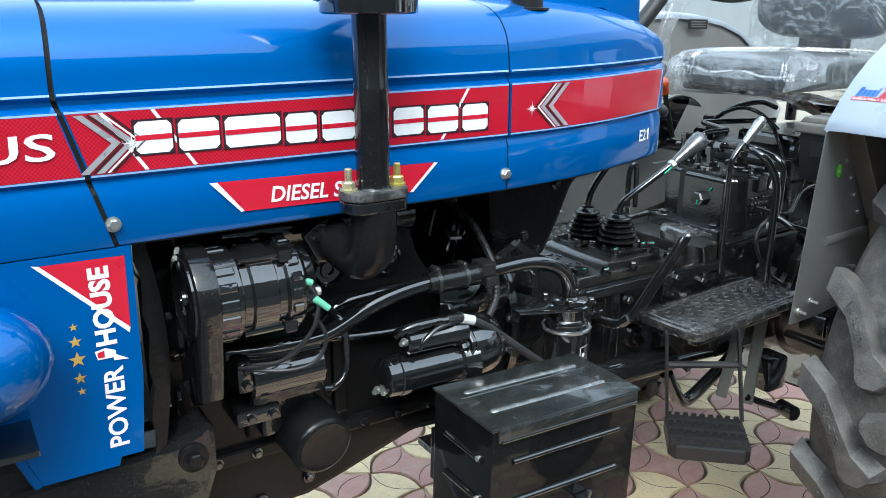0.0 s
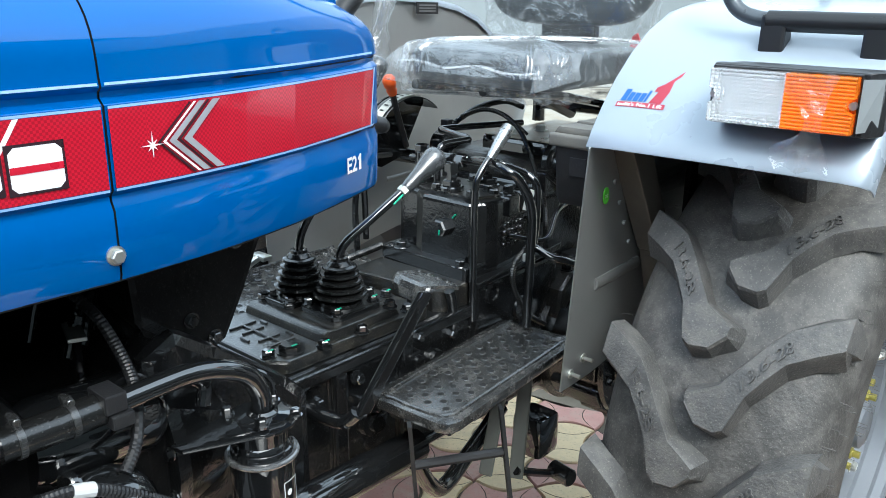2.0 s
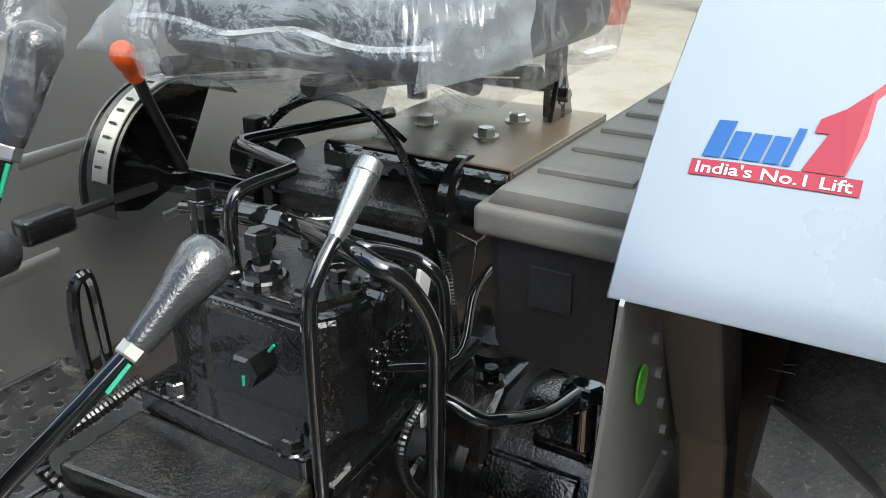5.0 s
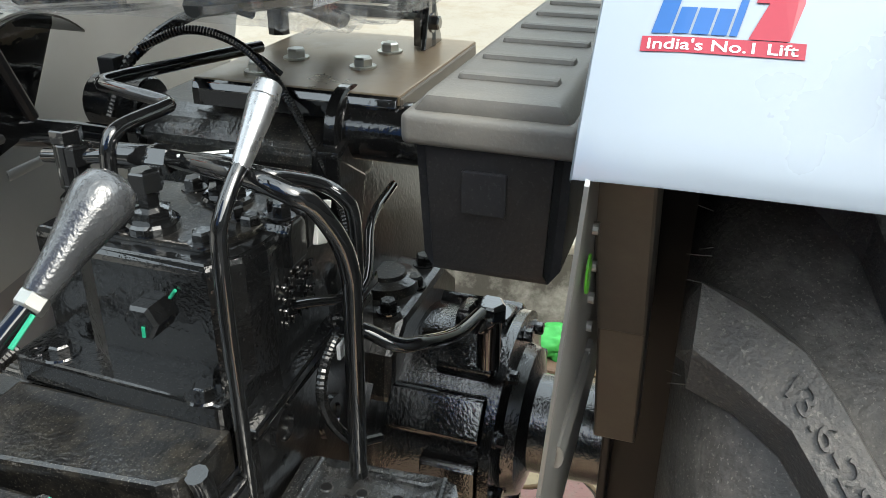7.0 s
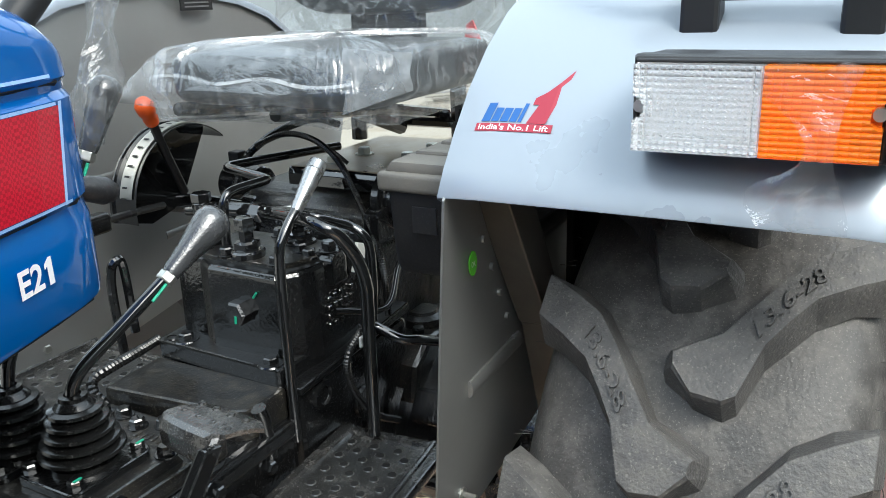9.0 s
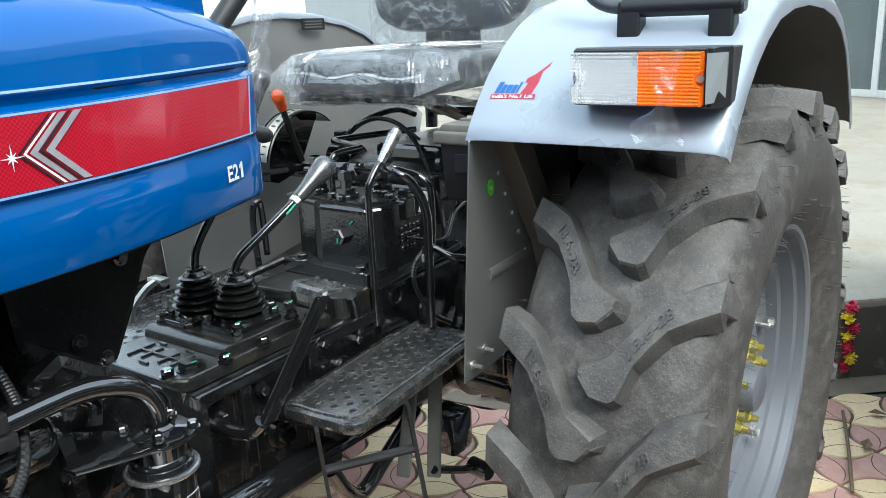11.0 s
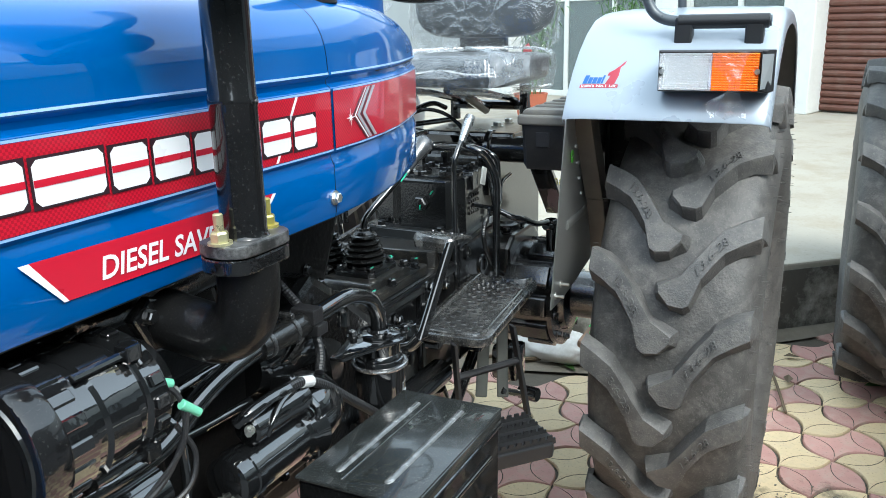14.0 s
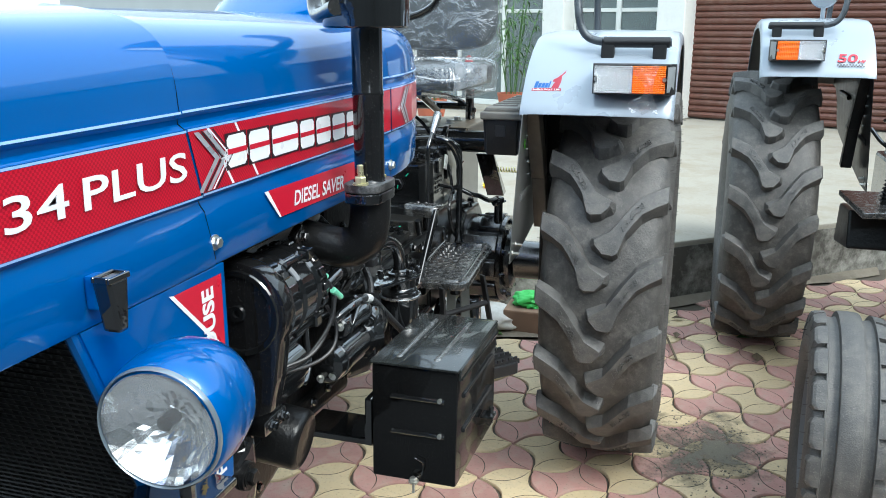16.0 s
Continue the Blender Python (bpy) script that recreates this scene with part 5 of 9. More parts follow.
def alternator(tr):
    o, X = Vector((0.285, 1.262, 1.092)), (1, 0, 0)
    bm = bmesh.new()
    R = 0.077
    lathe(bm, o, X, [(0.035, 0), (0.035, 0.060), (0.040, 0.070), (0.048, R), (0.092, R), (0.096, R - 0.006), (0.108, R - 0.006), (0.112, R - 0.001), (0.150, R - 0.001), (0.154, R - 0.008), (0.166, R - 0.008), (0.170, R - 0.002), (0.196, R - 0.002), (0.206, 0.062), (0.222, 0.056), (0.226, 0.045), (0.226, 0)], 40)
    al = part("alternator", bm, BLACK, tr, "glossy black alternator with vents", True, 30)
    for ring, x0, x1 in ((0, 0.054, 0.086), (1, 0.174, 0.192)):
        for k in range(18):
            a = 2 * math.pi * k / 18 + 0.1
            m = Matrix.Translation(o) @ Matrix.Rotation(a, 4, "X")
            bm = bmesh.new()
            box(bm, (x0, -0.0075, R - 0.003), (x1, 0.0075, R + 0.0025), 0.002, 1, m)
            part("vent_rib", bm, BLACK, al)
    for a in (0.6, 2.2, 3.9, 5.3):
        bm = bmesh.new()
        c = o + Vector((0, math.cos(a) * 0.079, math.sin(a) * 0.079))
        cyl(bm, c + Vector((0.095, 0, 0)), c + Vector((0.17, 0, 0)), 0.005, seg=8)
        box(bm, c + Vector((0.160, -0.010, -0.010)), c + Vector((0.182, 0.010, 0.010)), 0.003)
        part("through_bolt", bm, BLACK, al)
    # belt guard: a drop-shaped dish
    bm = bmesh.new()
    cy, cz, r = 1.262, 1.095, 0.084
    poly = [(cy + r * math.cos(a), cz + r * math.sin(a)) for a in [radians(-30 + 240 * k / 30) for k in range(31)]]
    poly += [(cy - 0.062, 0.985), (cy - 0.048, 0.930), (cy + 0.01, 0.900), (cy + 0.07, 0.92)]
    prism(bm, poly, "x", 0.305, 0.342, 0.006)
    g = part("belt_guard", bm, PIPEBLACK, tr, "glossy black drop-shaped belt guard", True, 30)
    bm = bmesh.new()
    lathe(bm, (0.305, cy, cz), (-1, 0, 0), [(0, 0.072), (0.003, 0.070), (0.003, 0.062), (0, 0.060)], 36)
    lathe(bm, (0.305, cy, cz), (-1, 0, 0), [(0, 0.014), (0.005, 0.013), (0.005, 0.006), (0.002, 0.005), (0.002, 0)], 16)
    part("guard_ring", bm, BLACK, g, "", True)
    # wiring with green plugs
    for k, pts in enumerate(([(0.487, 1.201, 1.108), (0.498, 1.190, 1.085), (0.497, 1.188, 1.045), (0.470, 1.195, 1.00), (0.44, 1.21, 0.975), (0.40, 1.24, 0.965)],
                             [(0.500, 1.184, 1.070), (0.488, 1.186, 1.03), (0.462, 1.20, 0.995), (0.43, 1.22, 0.968), (0.38, 1.25, 0.96)],
                             [(0.497, 1.20, 1.05), (0.512, 1.19, 1.01), (0.495, 1.19, 0.972), (0.455, 1.21, 0.955), (0.39, 1.25, 0.955)])):
        bm = bmesh.new()
        tube(bm, pts, 0.0035, 7, 6)
        part("wire", bm, PLASTIC, al, "thin black wire", True)
    for a, b in (((0.478, 1.203, 1.112), (0.496, 1.197, 1.105)), ((0.494, 1.186, 1.082), (0.516, 1.180, 1.062))):
        bm = bmesh.new()
        cyl(bm, a, b, 0.0065, 0.0055, 10, 0.001)
        part("green_plug", bm, GREENP, al, "green wire plug", True)
    bm = bmesh.new()
    cyl(bm, (0.49, 1.215, 1.085), (0.51, 1.212, 1.085), 0.007, seg=10)
    hexbolt(bm, (0.505, 1.212, 1.085), (1, 0, 0), 0.008, 0.008)
    part("terminal", bm, ZINC, al)


def pumps_and_filters(tr):
    # steering pump low at the front
    bm = bmesh.new()
    box(bm, (0.405, 1.270, 0.868), (0.545, 1.37, 0.948), 0.014)
    p = part("hydraulic_pump", bm, PIPEBLACK, tr, "glossy black hydraulic pump", True, 40)
    bm = bmesh.new()
    box(bm, (0.380, 1.262, 0.905), (0.408, 1.36, 0.965), 0.008)
    part("pump_flange", bm, BLACK, p, "", True, 40)
    bm = bmesh.new()
    box(bm, (0.375, 1.268, 0.840), (0.455, 1.36, 0.868), 0.005)
    part("pump_foot", bm, BLACK, p, "", True, 40)
    bm = bmesh.new()
    cyl(bm, (0.405, 1.30, 0.915), (0.545, 1.30, 0.915), 0.040, seg=24, bev=0.005)
    part("pump_barrel", bm, BLACK, p, "", True, 40)
    bolts("pump_bolt", [(0.395, 1.262, 0.95), (0.395, 1.262, 0.92), (0.40, 1.268, 0.853), (0.44, 1.268, 0.853)], (0, -1, 0), BLACK, p, 0.008, 0.008)
    bm = bmesh.new()
    tube(bm, [(0.565, 1.345, 1.01), (0.590, 1.30, 0.985), (0.596, 1.295, 0.93), (0.590, 1.29, 0.885), (0.565, 1.285, 0.865), (0.545, 1.285, 0.865)], 0.0075, 9, 6)
    part("pump_pipe", bm, BLACK, p, "bent black pipe", True)
    # oil filter canister
    bm = bmesh.new()
    lathe(bm, (0.522, 1.435, 0.776), (0.10, -1, -0.16), [(0, 0), (0, 0.062), (0.012, 0.064), (0.020, 0.061), (0.152, 0.060), (0.160, 0.056), (0.163, 0.050), (0.161, 0.046), (0.161, 0)], 40)
    part("oil_filter", bm, DULL, tr, "black oil filter canister", True, 40)
    bm = bmesh.new()
    box(bm, (0.44, 1.335, 0.77), (0.55, 1.39, 0.88), 0.008)
    part("filter_housing", bm, CAST, tr)
    # starter motor
    bm = bmesh.new()
    Y0, Z0 = 1.292, 0.852
    lathe(bm, (0.665, Y0, Z0), (1, 0.0, -0.02), [(0, 0), (0, 0.030), (0.006, 0.039), (0.030, 0.0405), (0.032, 0.043), (0.048, 0.043), (0.050, 0.040), (0.165, 0.040), (0.170, 0.046), (0.185, 0.048), (0.19, 0.052), (0.20, 0.056)], 32)
    st = part("starter_motor", bm, BLACK, tr, "glossy black starter motor", True, 35)
    bm = bmesh.new()
    lathe(bm, (0.855, 1.305, 0.868), (1, 0.06, -0.03), [(0, 0.058), (0.02, 0.064), (0.05, 0.064), (0.075, 0.056), (0.092, 0.038), (0.098, 0.015), (0.099, 0)], 32)
    part("nose_housing", bm, BLACK, st, "domed starter nose", True, 60)
    bm = bmesh.new()
    lathe(bm, (0.712, 1.283, 0.918), (1, 0, -0.02), [(0, 0), (0, 0.020), (0.004, 0.0245), (0.10, 0.0245), (0.104, 0.027), (0.135, 0.027), (0.135, 0)], 24)
    part("solenoid", bm, BLACK, st, "starter solenoid", True, 35)
    bm = bmesh.new()
    prism(bm, [(1.25, 0.80), (1.25, 0.90), (1.30, 0.945), (1.34, 0.94), (1.36, 0.84), (1.33, 0.80)], "x", 0.848, 0.862, 0.004)
    part("starter_flange", bm, BLACK, st)
    bolts("starter_bolt", [(0.842, 1.262, 0.89), (0.842, 1.27, 0.815)], (-1, 0, 0), BLACK, st, 0.009, 0.010)
    bolts("terminal_nut", [(0.708, 1.272, 0.925), (0.668, 1.275, 0.832), (0.662, 1.30, 0.825)], (-1, -0.6, 0), ZINC, st, 0.006, 0.012)
    # fuel filter on its bracket
    c = Vector((1.128, 1.294, 0))
    bm = bmesh.new()
    lathe(bm, c + Vector((0, 0, 0.715)), (0, 0, 1), [(0, 0), (0, 0.043), (0.006, 0.048), (0.150, 0.0485), (0.157, 0.046), (0.160, 0.040)], 40)
    ff = part("fuel_filter", bm, BLACK, tr, "black fuel filter canister with white mark", True, 40)
    bm = bmesh.new()
    ring = [c + Vector((0.0515 * math.cos(k * math.pi / 16), 0.0515 * math.sin(k * math.pi / 16), 0.860)) for k in range(33)]
    tube(bm, ring, 0.0042, 8, 0)
    part("filter_band", bm, plain("dull_band", (0.34, 0.34, 0.34), 0.25, 0.85), ff, "bright wire clamp ring", True)
    bm = bmesh.new()
    lathe(bm, c + Vector((0, 0, 0.872)), (0, 0, 1), [(0, 0), (0, 0.043), (0.004, 0.0445), (0.009, 0.043), (0.012, 0.041), (0.034, 0.042), (0.038, 0.046)], 40)
    poly = [c.xy + Vector((0.054 * math.cos(radians(q)), 0.054 * math.sin(radians(q)))) for q in range(-135, 121, 15)]
    prism(bm, [tuple(q) for q in poly] + [(1.092, 1.338), (0.998, 1.322), (1.000, 1.296)], "z", 0.910, 0.916, 0.001)
    part("filter_head", bm, BLACK, ff, "", True, 35)
    bm = bmesh.new()
    prism(bm, [(1.090, 1.285), (1.104, 1.262), (1.140, 1.252), (1.172, 1.268), (1.176, 1.302), (1.158, 1.322), (1.122, 1.326), (1.098, 1.312)], "z", 0.916, 0.922, 0.001)
    lathe(bm, (1.134, 1.296, 0.920), (0, 0, 1), [(0, 0.024), (0.004, 0.023), (0.008, 0.018)], 24)
    part("pipe_flange", bm, BLACK, ff, "", True, 30)
    bolts("filter_bolt", [(1.165, 1.258, 0.917), (1.100, 1.336, 0.917), (1.108, 1.262, 0.922), (1.166, 1.312, 0.922)], (0, 0, 1), BLACK, ff, 0.008, 0.010)
    bm = bmesh.new()
    tube(bm, [(1.168, 1.310, 0.93), (1.166, 1.314, 0.955), (1.150, 1.325, 0.973), (1.115, 1.345, 0.980), (1.09, 1.365, 0.970)], 0.0045, 8, 5)
    part("bleed_pipe", bm, BLACK, ff, "thin black pipe", True)
    bm = bmesh.new()
    mk = lambda u, v: (c.x + 0.0492 * math.sin(u), c.y - 0.0492 * math.cos(u), v + 0.018)
    for a0, a1, z0, z1 in ((0.0, 0.62, 0.805, 0.8065), (0.0, 0.62, 0.760, 0.7615), (0.0, 0.03, 0.76, 0.806), (0.59, 0.62, 0.76, 0.806)):
        patch(bm, [(a0, z0), (a1, z0), (a1, z1), (a0, z1)], mk, 6)
    patch(bm, [(0.22 + 0.10 * math.cos(k * math.pi / 6), 0.787 + 0.0055 * math.sin(k * math.pi / 6)) for k in range(12)], mk)
    part("filter_label", bm, DECWHITE, ff, "white printed mark")
    # pipes
    A = [(1.134, 1.296, 0.922), (1.132, 1.296, 0.955), (1.112, 1.297, 0.990), (1.07, 1.298, 1.013), (1.016, 1.300, 1.024), (0.918, 1.302, 1.021), (0.834, 1.302, 1.020), (0.775, 1.302, 1.021), (0.705, 1.302, 1.013), (0.645, 1.302, 0.997), (0.590, 1.300, 0.974), (0.54, 1.298, 0.962), (0.45, 1.30, 0.962), (0.38, 1.32, 0.962)]
    bm = bmesh.new()
    tube(bm, A, 0.0155, 14, 6)
    w = part("water_pipe", bm, BLACK, tr, "long glossy black coolant pipe", True)
    bm = bmesh.new()
    tube(bm, [(0.905, 1.302, 1.021), (0.84, 1.302, 1.020), (0.775, 1.302, 1.021)], 0.0215, 16, 4)
    part("hose_sleeve", bm, HOSE, w, "rubber hose sleeve", True)
    clamp_steel = plain("clamp_steel", (0.10, 0.10, 0.10), 0.28, 0.75, 0.5, 60)
    for x in (0.797, 0.860):
        bm = bmesh.new()
        cyl(bm, (x - 0.0042, 1.302, 1.0205), (x + 0.0042, 1.302, 1.0205), 0.0228, seg=24)
        for k in range(9):
            q = radians(-60 + 12 * k)
            box(bm, (x - 0.0028, -0.0012, 0.0220), (x + 0.0028, 0.0012, 0.0236), 0, 1, Matrix.Translation((0, 1.302, 1.0205)) @ Matrix.Rotation(radians(90) + q, 4, "X"))
        cl = part("hose_clamp", bm, clamp_steel, w, "worm-drive hose clamp", True, 30)
        bm = bmesh.new()
        cyl(bm, (x, 1.292, 1.0465), (x, 1.318, 1.0465), 0.0052, seg=10, bev=0.001)
        box(bm, (x - 0.006, 1.300, 1.040), (x + 0.006, 1.312, 1.051), 0.002)
        part("clamp_screw", bm, clamp_steel, cl, "", True, 30)
    bm = bmesh.new()
    box(bm, (0.893, 1.276, 1.020), (0.922, 1.322, 1.046), 0.003)
    box(bm, (0.898, 1.272, 0.999), (0.928, 1.318, 1.018), 0.003)
    part("cable_clip", bm, PLASTIC, w, "square black two-piece cable clip")
    for pts, r in (([(0.56, 1.34, 0.965), (0.585, 1.335, 0.992), (0.62, 1.332, 1.008), (0.70, 1.33, 1.013), (0.78, 1.33, 1.012)], 0.007),
                   ([(0.42, 1.345, 0.955), (0.50, 1.34, 0.95), (0.66, 1.345, 0.925), (0.80, 1.345, 0.915)], 0.008),
                   ([(0.70, 1.29, 0.935), (0.712, 1.275, 0.948), (0.75, 1.27, 0.954), (0.80, 1.268, 0.952)], 0.010),
                   ([(0.735, 1.262, 0.905), (0.745, 1.258, 0.925), (0.775, 1.262, 0.942), (0.82, 1.268, 0.945), (0.85, 1.28, 0.945)], 0.005),
                   ([(1.055, 1.325, 0.955), (1.06, 1.33, 0.985), (1.03, 1.335, 1.005), (1.00, 1.345, 1.0)], 0.012)):
        bm = bmesh.new()
        tube(bm, pts, r, 9, 6)
        part("pipe", bm, BLACK, w, "black pipe", True)
    for pts, r in (([(0.79, 1.268, 0.953), (0.841, 1.268, 0.946), (0.897, 1.268, 0.916), (0.97, 1.266, 0.858), (1.045, 1.262, 0.797), (1.08, 1.25, 0.76)], 0.0088),
                   ([(0.925, 1.56, 1.16), (0.948, 1.50, 1.125), (0.967, 1.44, 1.091), (0.975, 1.40, 1.05), (0.972, 1.36, 1.016), (0.960, 1.33, 0.995), (0.949, 1.312, 0.973), (0.934, 1.296, 0.952), (0.912, 1.285, 0.930)], 0.0085)):
        bm = bmesh.new()
        tube(bm, pts, r, 10, 6, 0.0009)
        part("conduit", bm, PLASTIC, w, "corrugated black conduit")
    bm = bmesh.new()
    tube(bm, [(0.835, 1.268, 0.9475), (0.862, 1.268, 0.938)], 0.0098, 12, 0)
    part("tape_wrap", bm, plain("white_tape", (0.6, 0.6, 0.6), 0.5), w, "white tape")
    # silencer body seen behind the starter
    bm = bmesh.new()
    lathe(bm, (0.83, 1.395, 0.955), (1, 0, -0.05), [(0, 0), (0, 0.055), (0.02, 0.062), (0.16, 0.062), (0.18, 0.05), (0.18, 0)], 28)
    part("heat_exchanger", bm, BLACK, tr, "rough black cylinder", True, 40)


def air_pipe(tr):
    """Upright pipe with its cap, flange, two plated bolts and the elbow into the manifold."""
    x, y = 0.586, 1.148
    bm = bmesh.new()
    lathe(bm, (x, y, 1.262), (0, 0, 1), [(0, 0.030), (0.004, 0.0275), (0.010, 0.0268), (0.12, 0.0268), (0.150, 0.0272), (0.153, 0.0282), (0.158, 0.0282), (0.161, 0.0268), (0.275, 0.0268)], 36)
    p = part("exhaust_pipe", bm, PIPEBLACK, tr, "upright glossy black pipe", True, 40)
    bm = bmesh.new()
    lathe(bm, (x, y, 1.527), (0, 0, 1), [(0, 0.026), (0, 0.070), (0.003, 0.074), (0.09, 0.076), (0.30, 0.076), (0.33, 0.06), (0.34, 0)], 40)
    part("muffler", bm, BLACK, p, "black cylindrical muffler", True, 40)
    bm = bmesh.new()
    tube(bm, [(x - 0.078, y + 0.02, 1.56), (x + 0.0, y + 0.09, 1.55), (x + 0.05, y + 0.12, 1.60), (x + 0.10, y + 0.15, 1.68)], 0.014, 10, 5)
    part("muffler_hose", bm, HOSE, p, "", True)
    def oval(z0, z1, grow):
        poly = []
        for k in range(32):
            a = 2 * math.pi * k / 32
            cx = 0.030 * math.copysign(1, math.cos(a)) * (1 if abs(math.cos(a)) > 0.25 else abs(math.cos(a)) / 0.25)
            poly.append((x + cx + (0.026 + grow) * math.cos(a), y + (0.036 + grow) * math.sin(a)))
        prism(bm, poly, "z", z0, z1, 0.003)
    bm = bmesh.new()
    oval(1.248, 1.263, 0.0)
    part("flange", bm, plain("worn_flange", (0.03, 0.03, 0.03), 0.35, 0.2, 0.5, 40, dust=0.5, dust_col=(0.3, 0.3, 0.3), dust_scale=40), p, "worn pipe flange")
    bm = bmesh.new()
    oval(1.228, 1.247, -0.001)
    part("flange", bm, CAST, p, "elbow flange")
    bm = bmesh.new()
    tube(bm, [(x, y, 1.232), (x, y + 0.002, 1.19), (x - 0.002, y + 0.012, 1.155), (x - 0.006, y + 0.045, 1.136), (x - 0.012, y + 0.09, 1.142), (x - 0.016, y + 0.13, 1.150)], 0.037, 20, 6)
    part("elbow", bm, DULL, p, "rough cast black elbow", True)
    bm = bmesh.new()
    prism(bm, [(x - 0.075, 1.165), (x - 0.045, 1.185), (x + 0.035, 1.160), (x + 0.055, 1.125), (x + 0.02, 1.105), (x - 0.05, 1.115)], "y", y + 0.115, y + 0.132, 0.004)
    part("flange", bm, CAST, p, "manifold flange")
    bolts("flange_bolt", [(x - 0.052, y + 0.114, 1.164), (x + 0.036, y + 0.114, 1.135)], (0, -1, 0), BLACK, p, 0.009, 0.010)
    for s in (-1, 1):
        bm = bmesh.new()
        a = Vector((x + s * 0.043, y, 1.264))
        cyl(bm, a, a + Vector((0, 0, 0.034)), 0.0058, seg=10, bev=0.001)
        hexbolt(bm, a, (0, 0, 1), 0.0105, 0.012)
        part("stud_nut", bm, plain("plated_nut", (0.62, 0.58, 0.35), 0.3, 0.7, 0.4, 80) if s < 0 else YZINC, p, "plated stud and nut")


def battery_box(tr):
    x0, x1, y0, y1, z0, z1 = 0.738, 1.090, 1.024, 1.218, 0.576, 0.842
    bm = bmesh.new()
    box(bm, (x0 + 0.004, y0 + 0.004, z0), (x1 - 0.004, y1, z1 - 0.004), 0.006)
    b = part("battery_box", bm, BOXBLACK, tr, "glossy black steel battery box", True, 40)
    bm = bmesh.new()
    box(bm, (x0, y0, z1 - 0.004), (x1, y1 + 0.004, z1 + 0.002), 0.003)
    box(bm, (x0 + 0.014, y0 - 0.002, z1 - 0.026), (x1 - 0.01, y0 + 0.004, z1 - 0.001), 0.002)
    lid = part("lid", bm, LIDBLACK, b, "scuffed black lid with two ribs", True, 40)
    for y in (1.085, 1.170):
        bm = bmesh.new()
        tube(bm, [(x0 + 0.045, y, z1 + 0.001), (x1 - 0.045, y, z1 + 0.001)], 0.0075, 12, 0)
        lathe(bm, (x0 + 0.045, y, z1 + 0.001), (-1, 0, 0), [(0, 0.0075), (0.004, 0.006), (0.007, 0.003), (0.0075, 0)], 12)
        bmesh.ops.scale(bm, vec=(1, 1, 0.6), verts=bm.verts, space=Matrix.Translation((0, 0, -z1)))
        # rib colour paler than the lid, in place of its sky reflection
        part("lid_rib", bm, plain("rib_sheen", (0.11, 0.113, 0.113), 0.16, 0.4, 0.5, 30, coat=0.8, dust=0.4, dust_col=(0.4, 0.4, 0.4), dust_scale=40) if y < 1.1 else bpy.data.materials["rib_sheen"], lid, "", True)
    bm = bmesh.new()
    box(bm, (x0 + 0.02, 1.150, z1 + 0.0005), (x1 - 0.03, 1.153, z1 + 0.004), 0.001, 1)
    part("lid_seam", bm, BLACK, lid)
    bm = bmesh.new()
    tube(bm, [(x0 + 0.02, y0 - 0.002, z1 - 0.024), (x1 - 0.012, y0 - 0.002, z1 - 0.024)], 0.003, 8, 0)
    part("lid_lip", bm, BLACK, lid, "", True)
    for z in (0.770, 0.690):
        bm = bmesh.new()
        tube(bm, [(x0 + 0.003, y0 + 0.03, z), (x0 + 0.003, y1 - 0.045, z + 0.0)], 0.0055, 10, 0)
        part("pressed_rib", bm, BLACK, b, "", True)
        bm = bmesh.new()
        cyl(bm, (x0 - 0.003, y0 + 0.040, z + 0.002), (x0 + 0.004, y0 + 0.040, z + 0.002), 0.005, seg=10)
        part("rivet", bm, ZINC, b, "bright rivet")
        bm = bmesh.new()
        tube(bm, [(x0 + 0.05, y0 + 0.003, z), (x1 - 0.05, y0 + 0.003, z)], 0.0055, 10, 0)
        part("pressed_rib", bm, BLACK, b, "", True)
    bm = bmesh.new()
    box(bm, (x0 - 0.012, 1.110, 0.578), (x0 + 0.002, 1.128, 0.583), 0.001)
    hexbolt(bm, (x0 - 0.007, 1.119, 0.583), (0, 0, 1), 0.0085, 0.007)
    cyl(bm, (x0 - 0.007, 1.119, 0.556), (x0 - 0.007, 1.119, 0.578), 0.0035, seg=8)
    part("hold_down", bm, ZINC, b, "small zinc hold-down bolt")
    bm = bmesh.new()
    tube(bm, [(x0 - 0.003, 1.116, 0.592), (x0 - 0.004, 1.100, 0.60), (x0 - 0.004, 1.098, 0.628), (x0 - 0.003, 1.118, 0.636)], 0.0018, 6, 0)
    part("wire_hook", bm, BLACK, b, "", True)
    bm = bmesh.new()
    box(bm, (0.94, y0 - 0.028, 0.650), (0.975, y0 + 0.003, 0.657), 0.002)
    cyl(bm, (0.955, y0 - 0.020, 0.655), (0.955, y0 - 0.020, 0.675), 0.006, seg=8)
    part("latch", bm, BLACK, b, "small latch")
    bm = bmesh.new()
    box(bm, (0.84, 1.20, 0.590), (0.96, 1.44, 0.608), 0.004)
    box(bm, (0.748, 1.222, 0.64), (0.80, 1.238, 0.75), 0.003)
    part("carrier", bm, BLACK, b, "black carrier bracket")
    # the box hangs a little lower at its rear
    b.matrix_basis = Matrix.Translation((x0, 0, z1)) @ Matrix.Rotation(radians(2.0), 4, "Y") @ Matrix.Translation((-x0, 0, -z1))


engine(tractor)
alternator(tractor)
pumps_and_filters(tractor)
air_pipe(tractor)
battery_box(tractor)


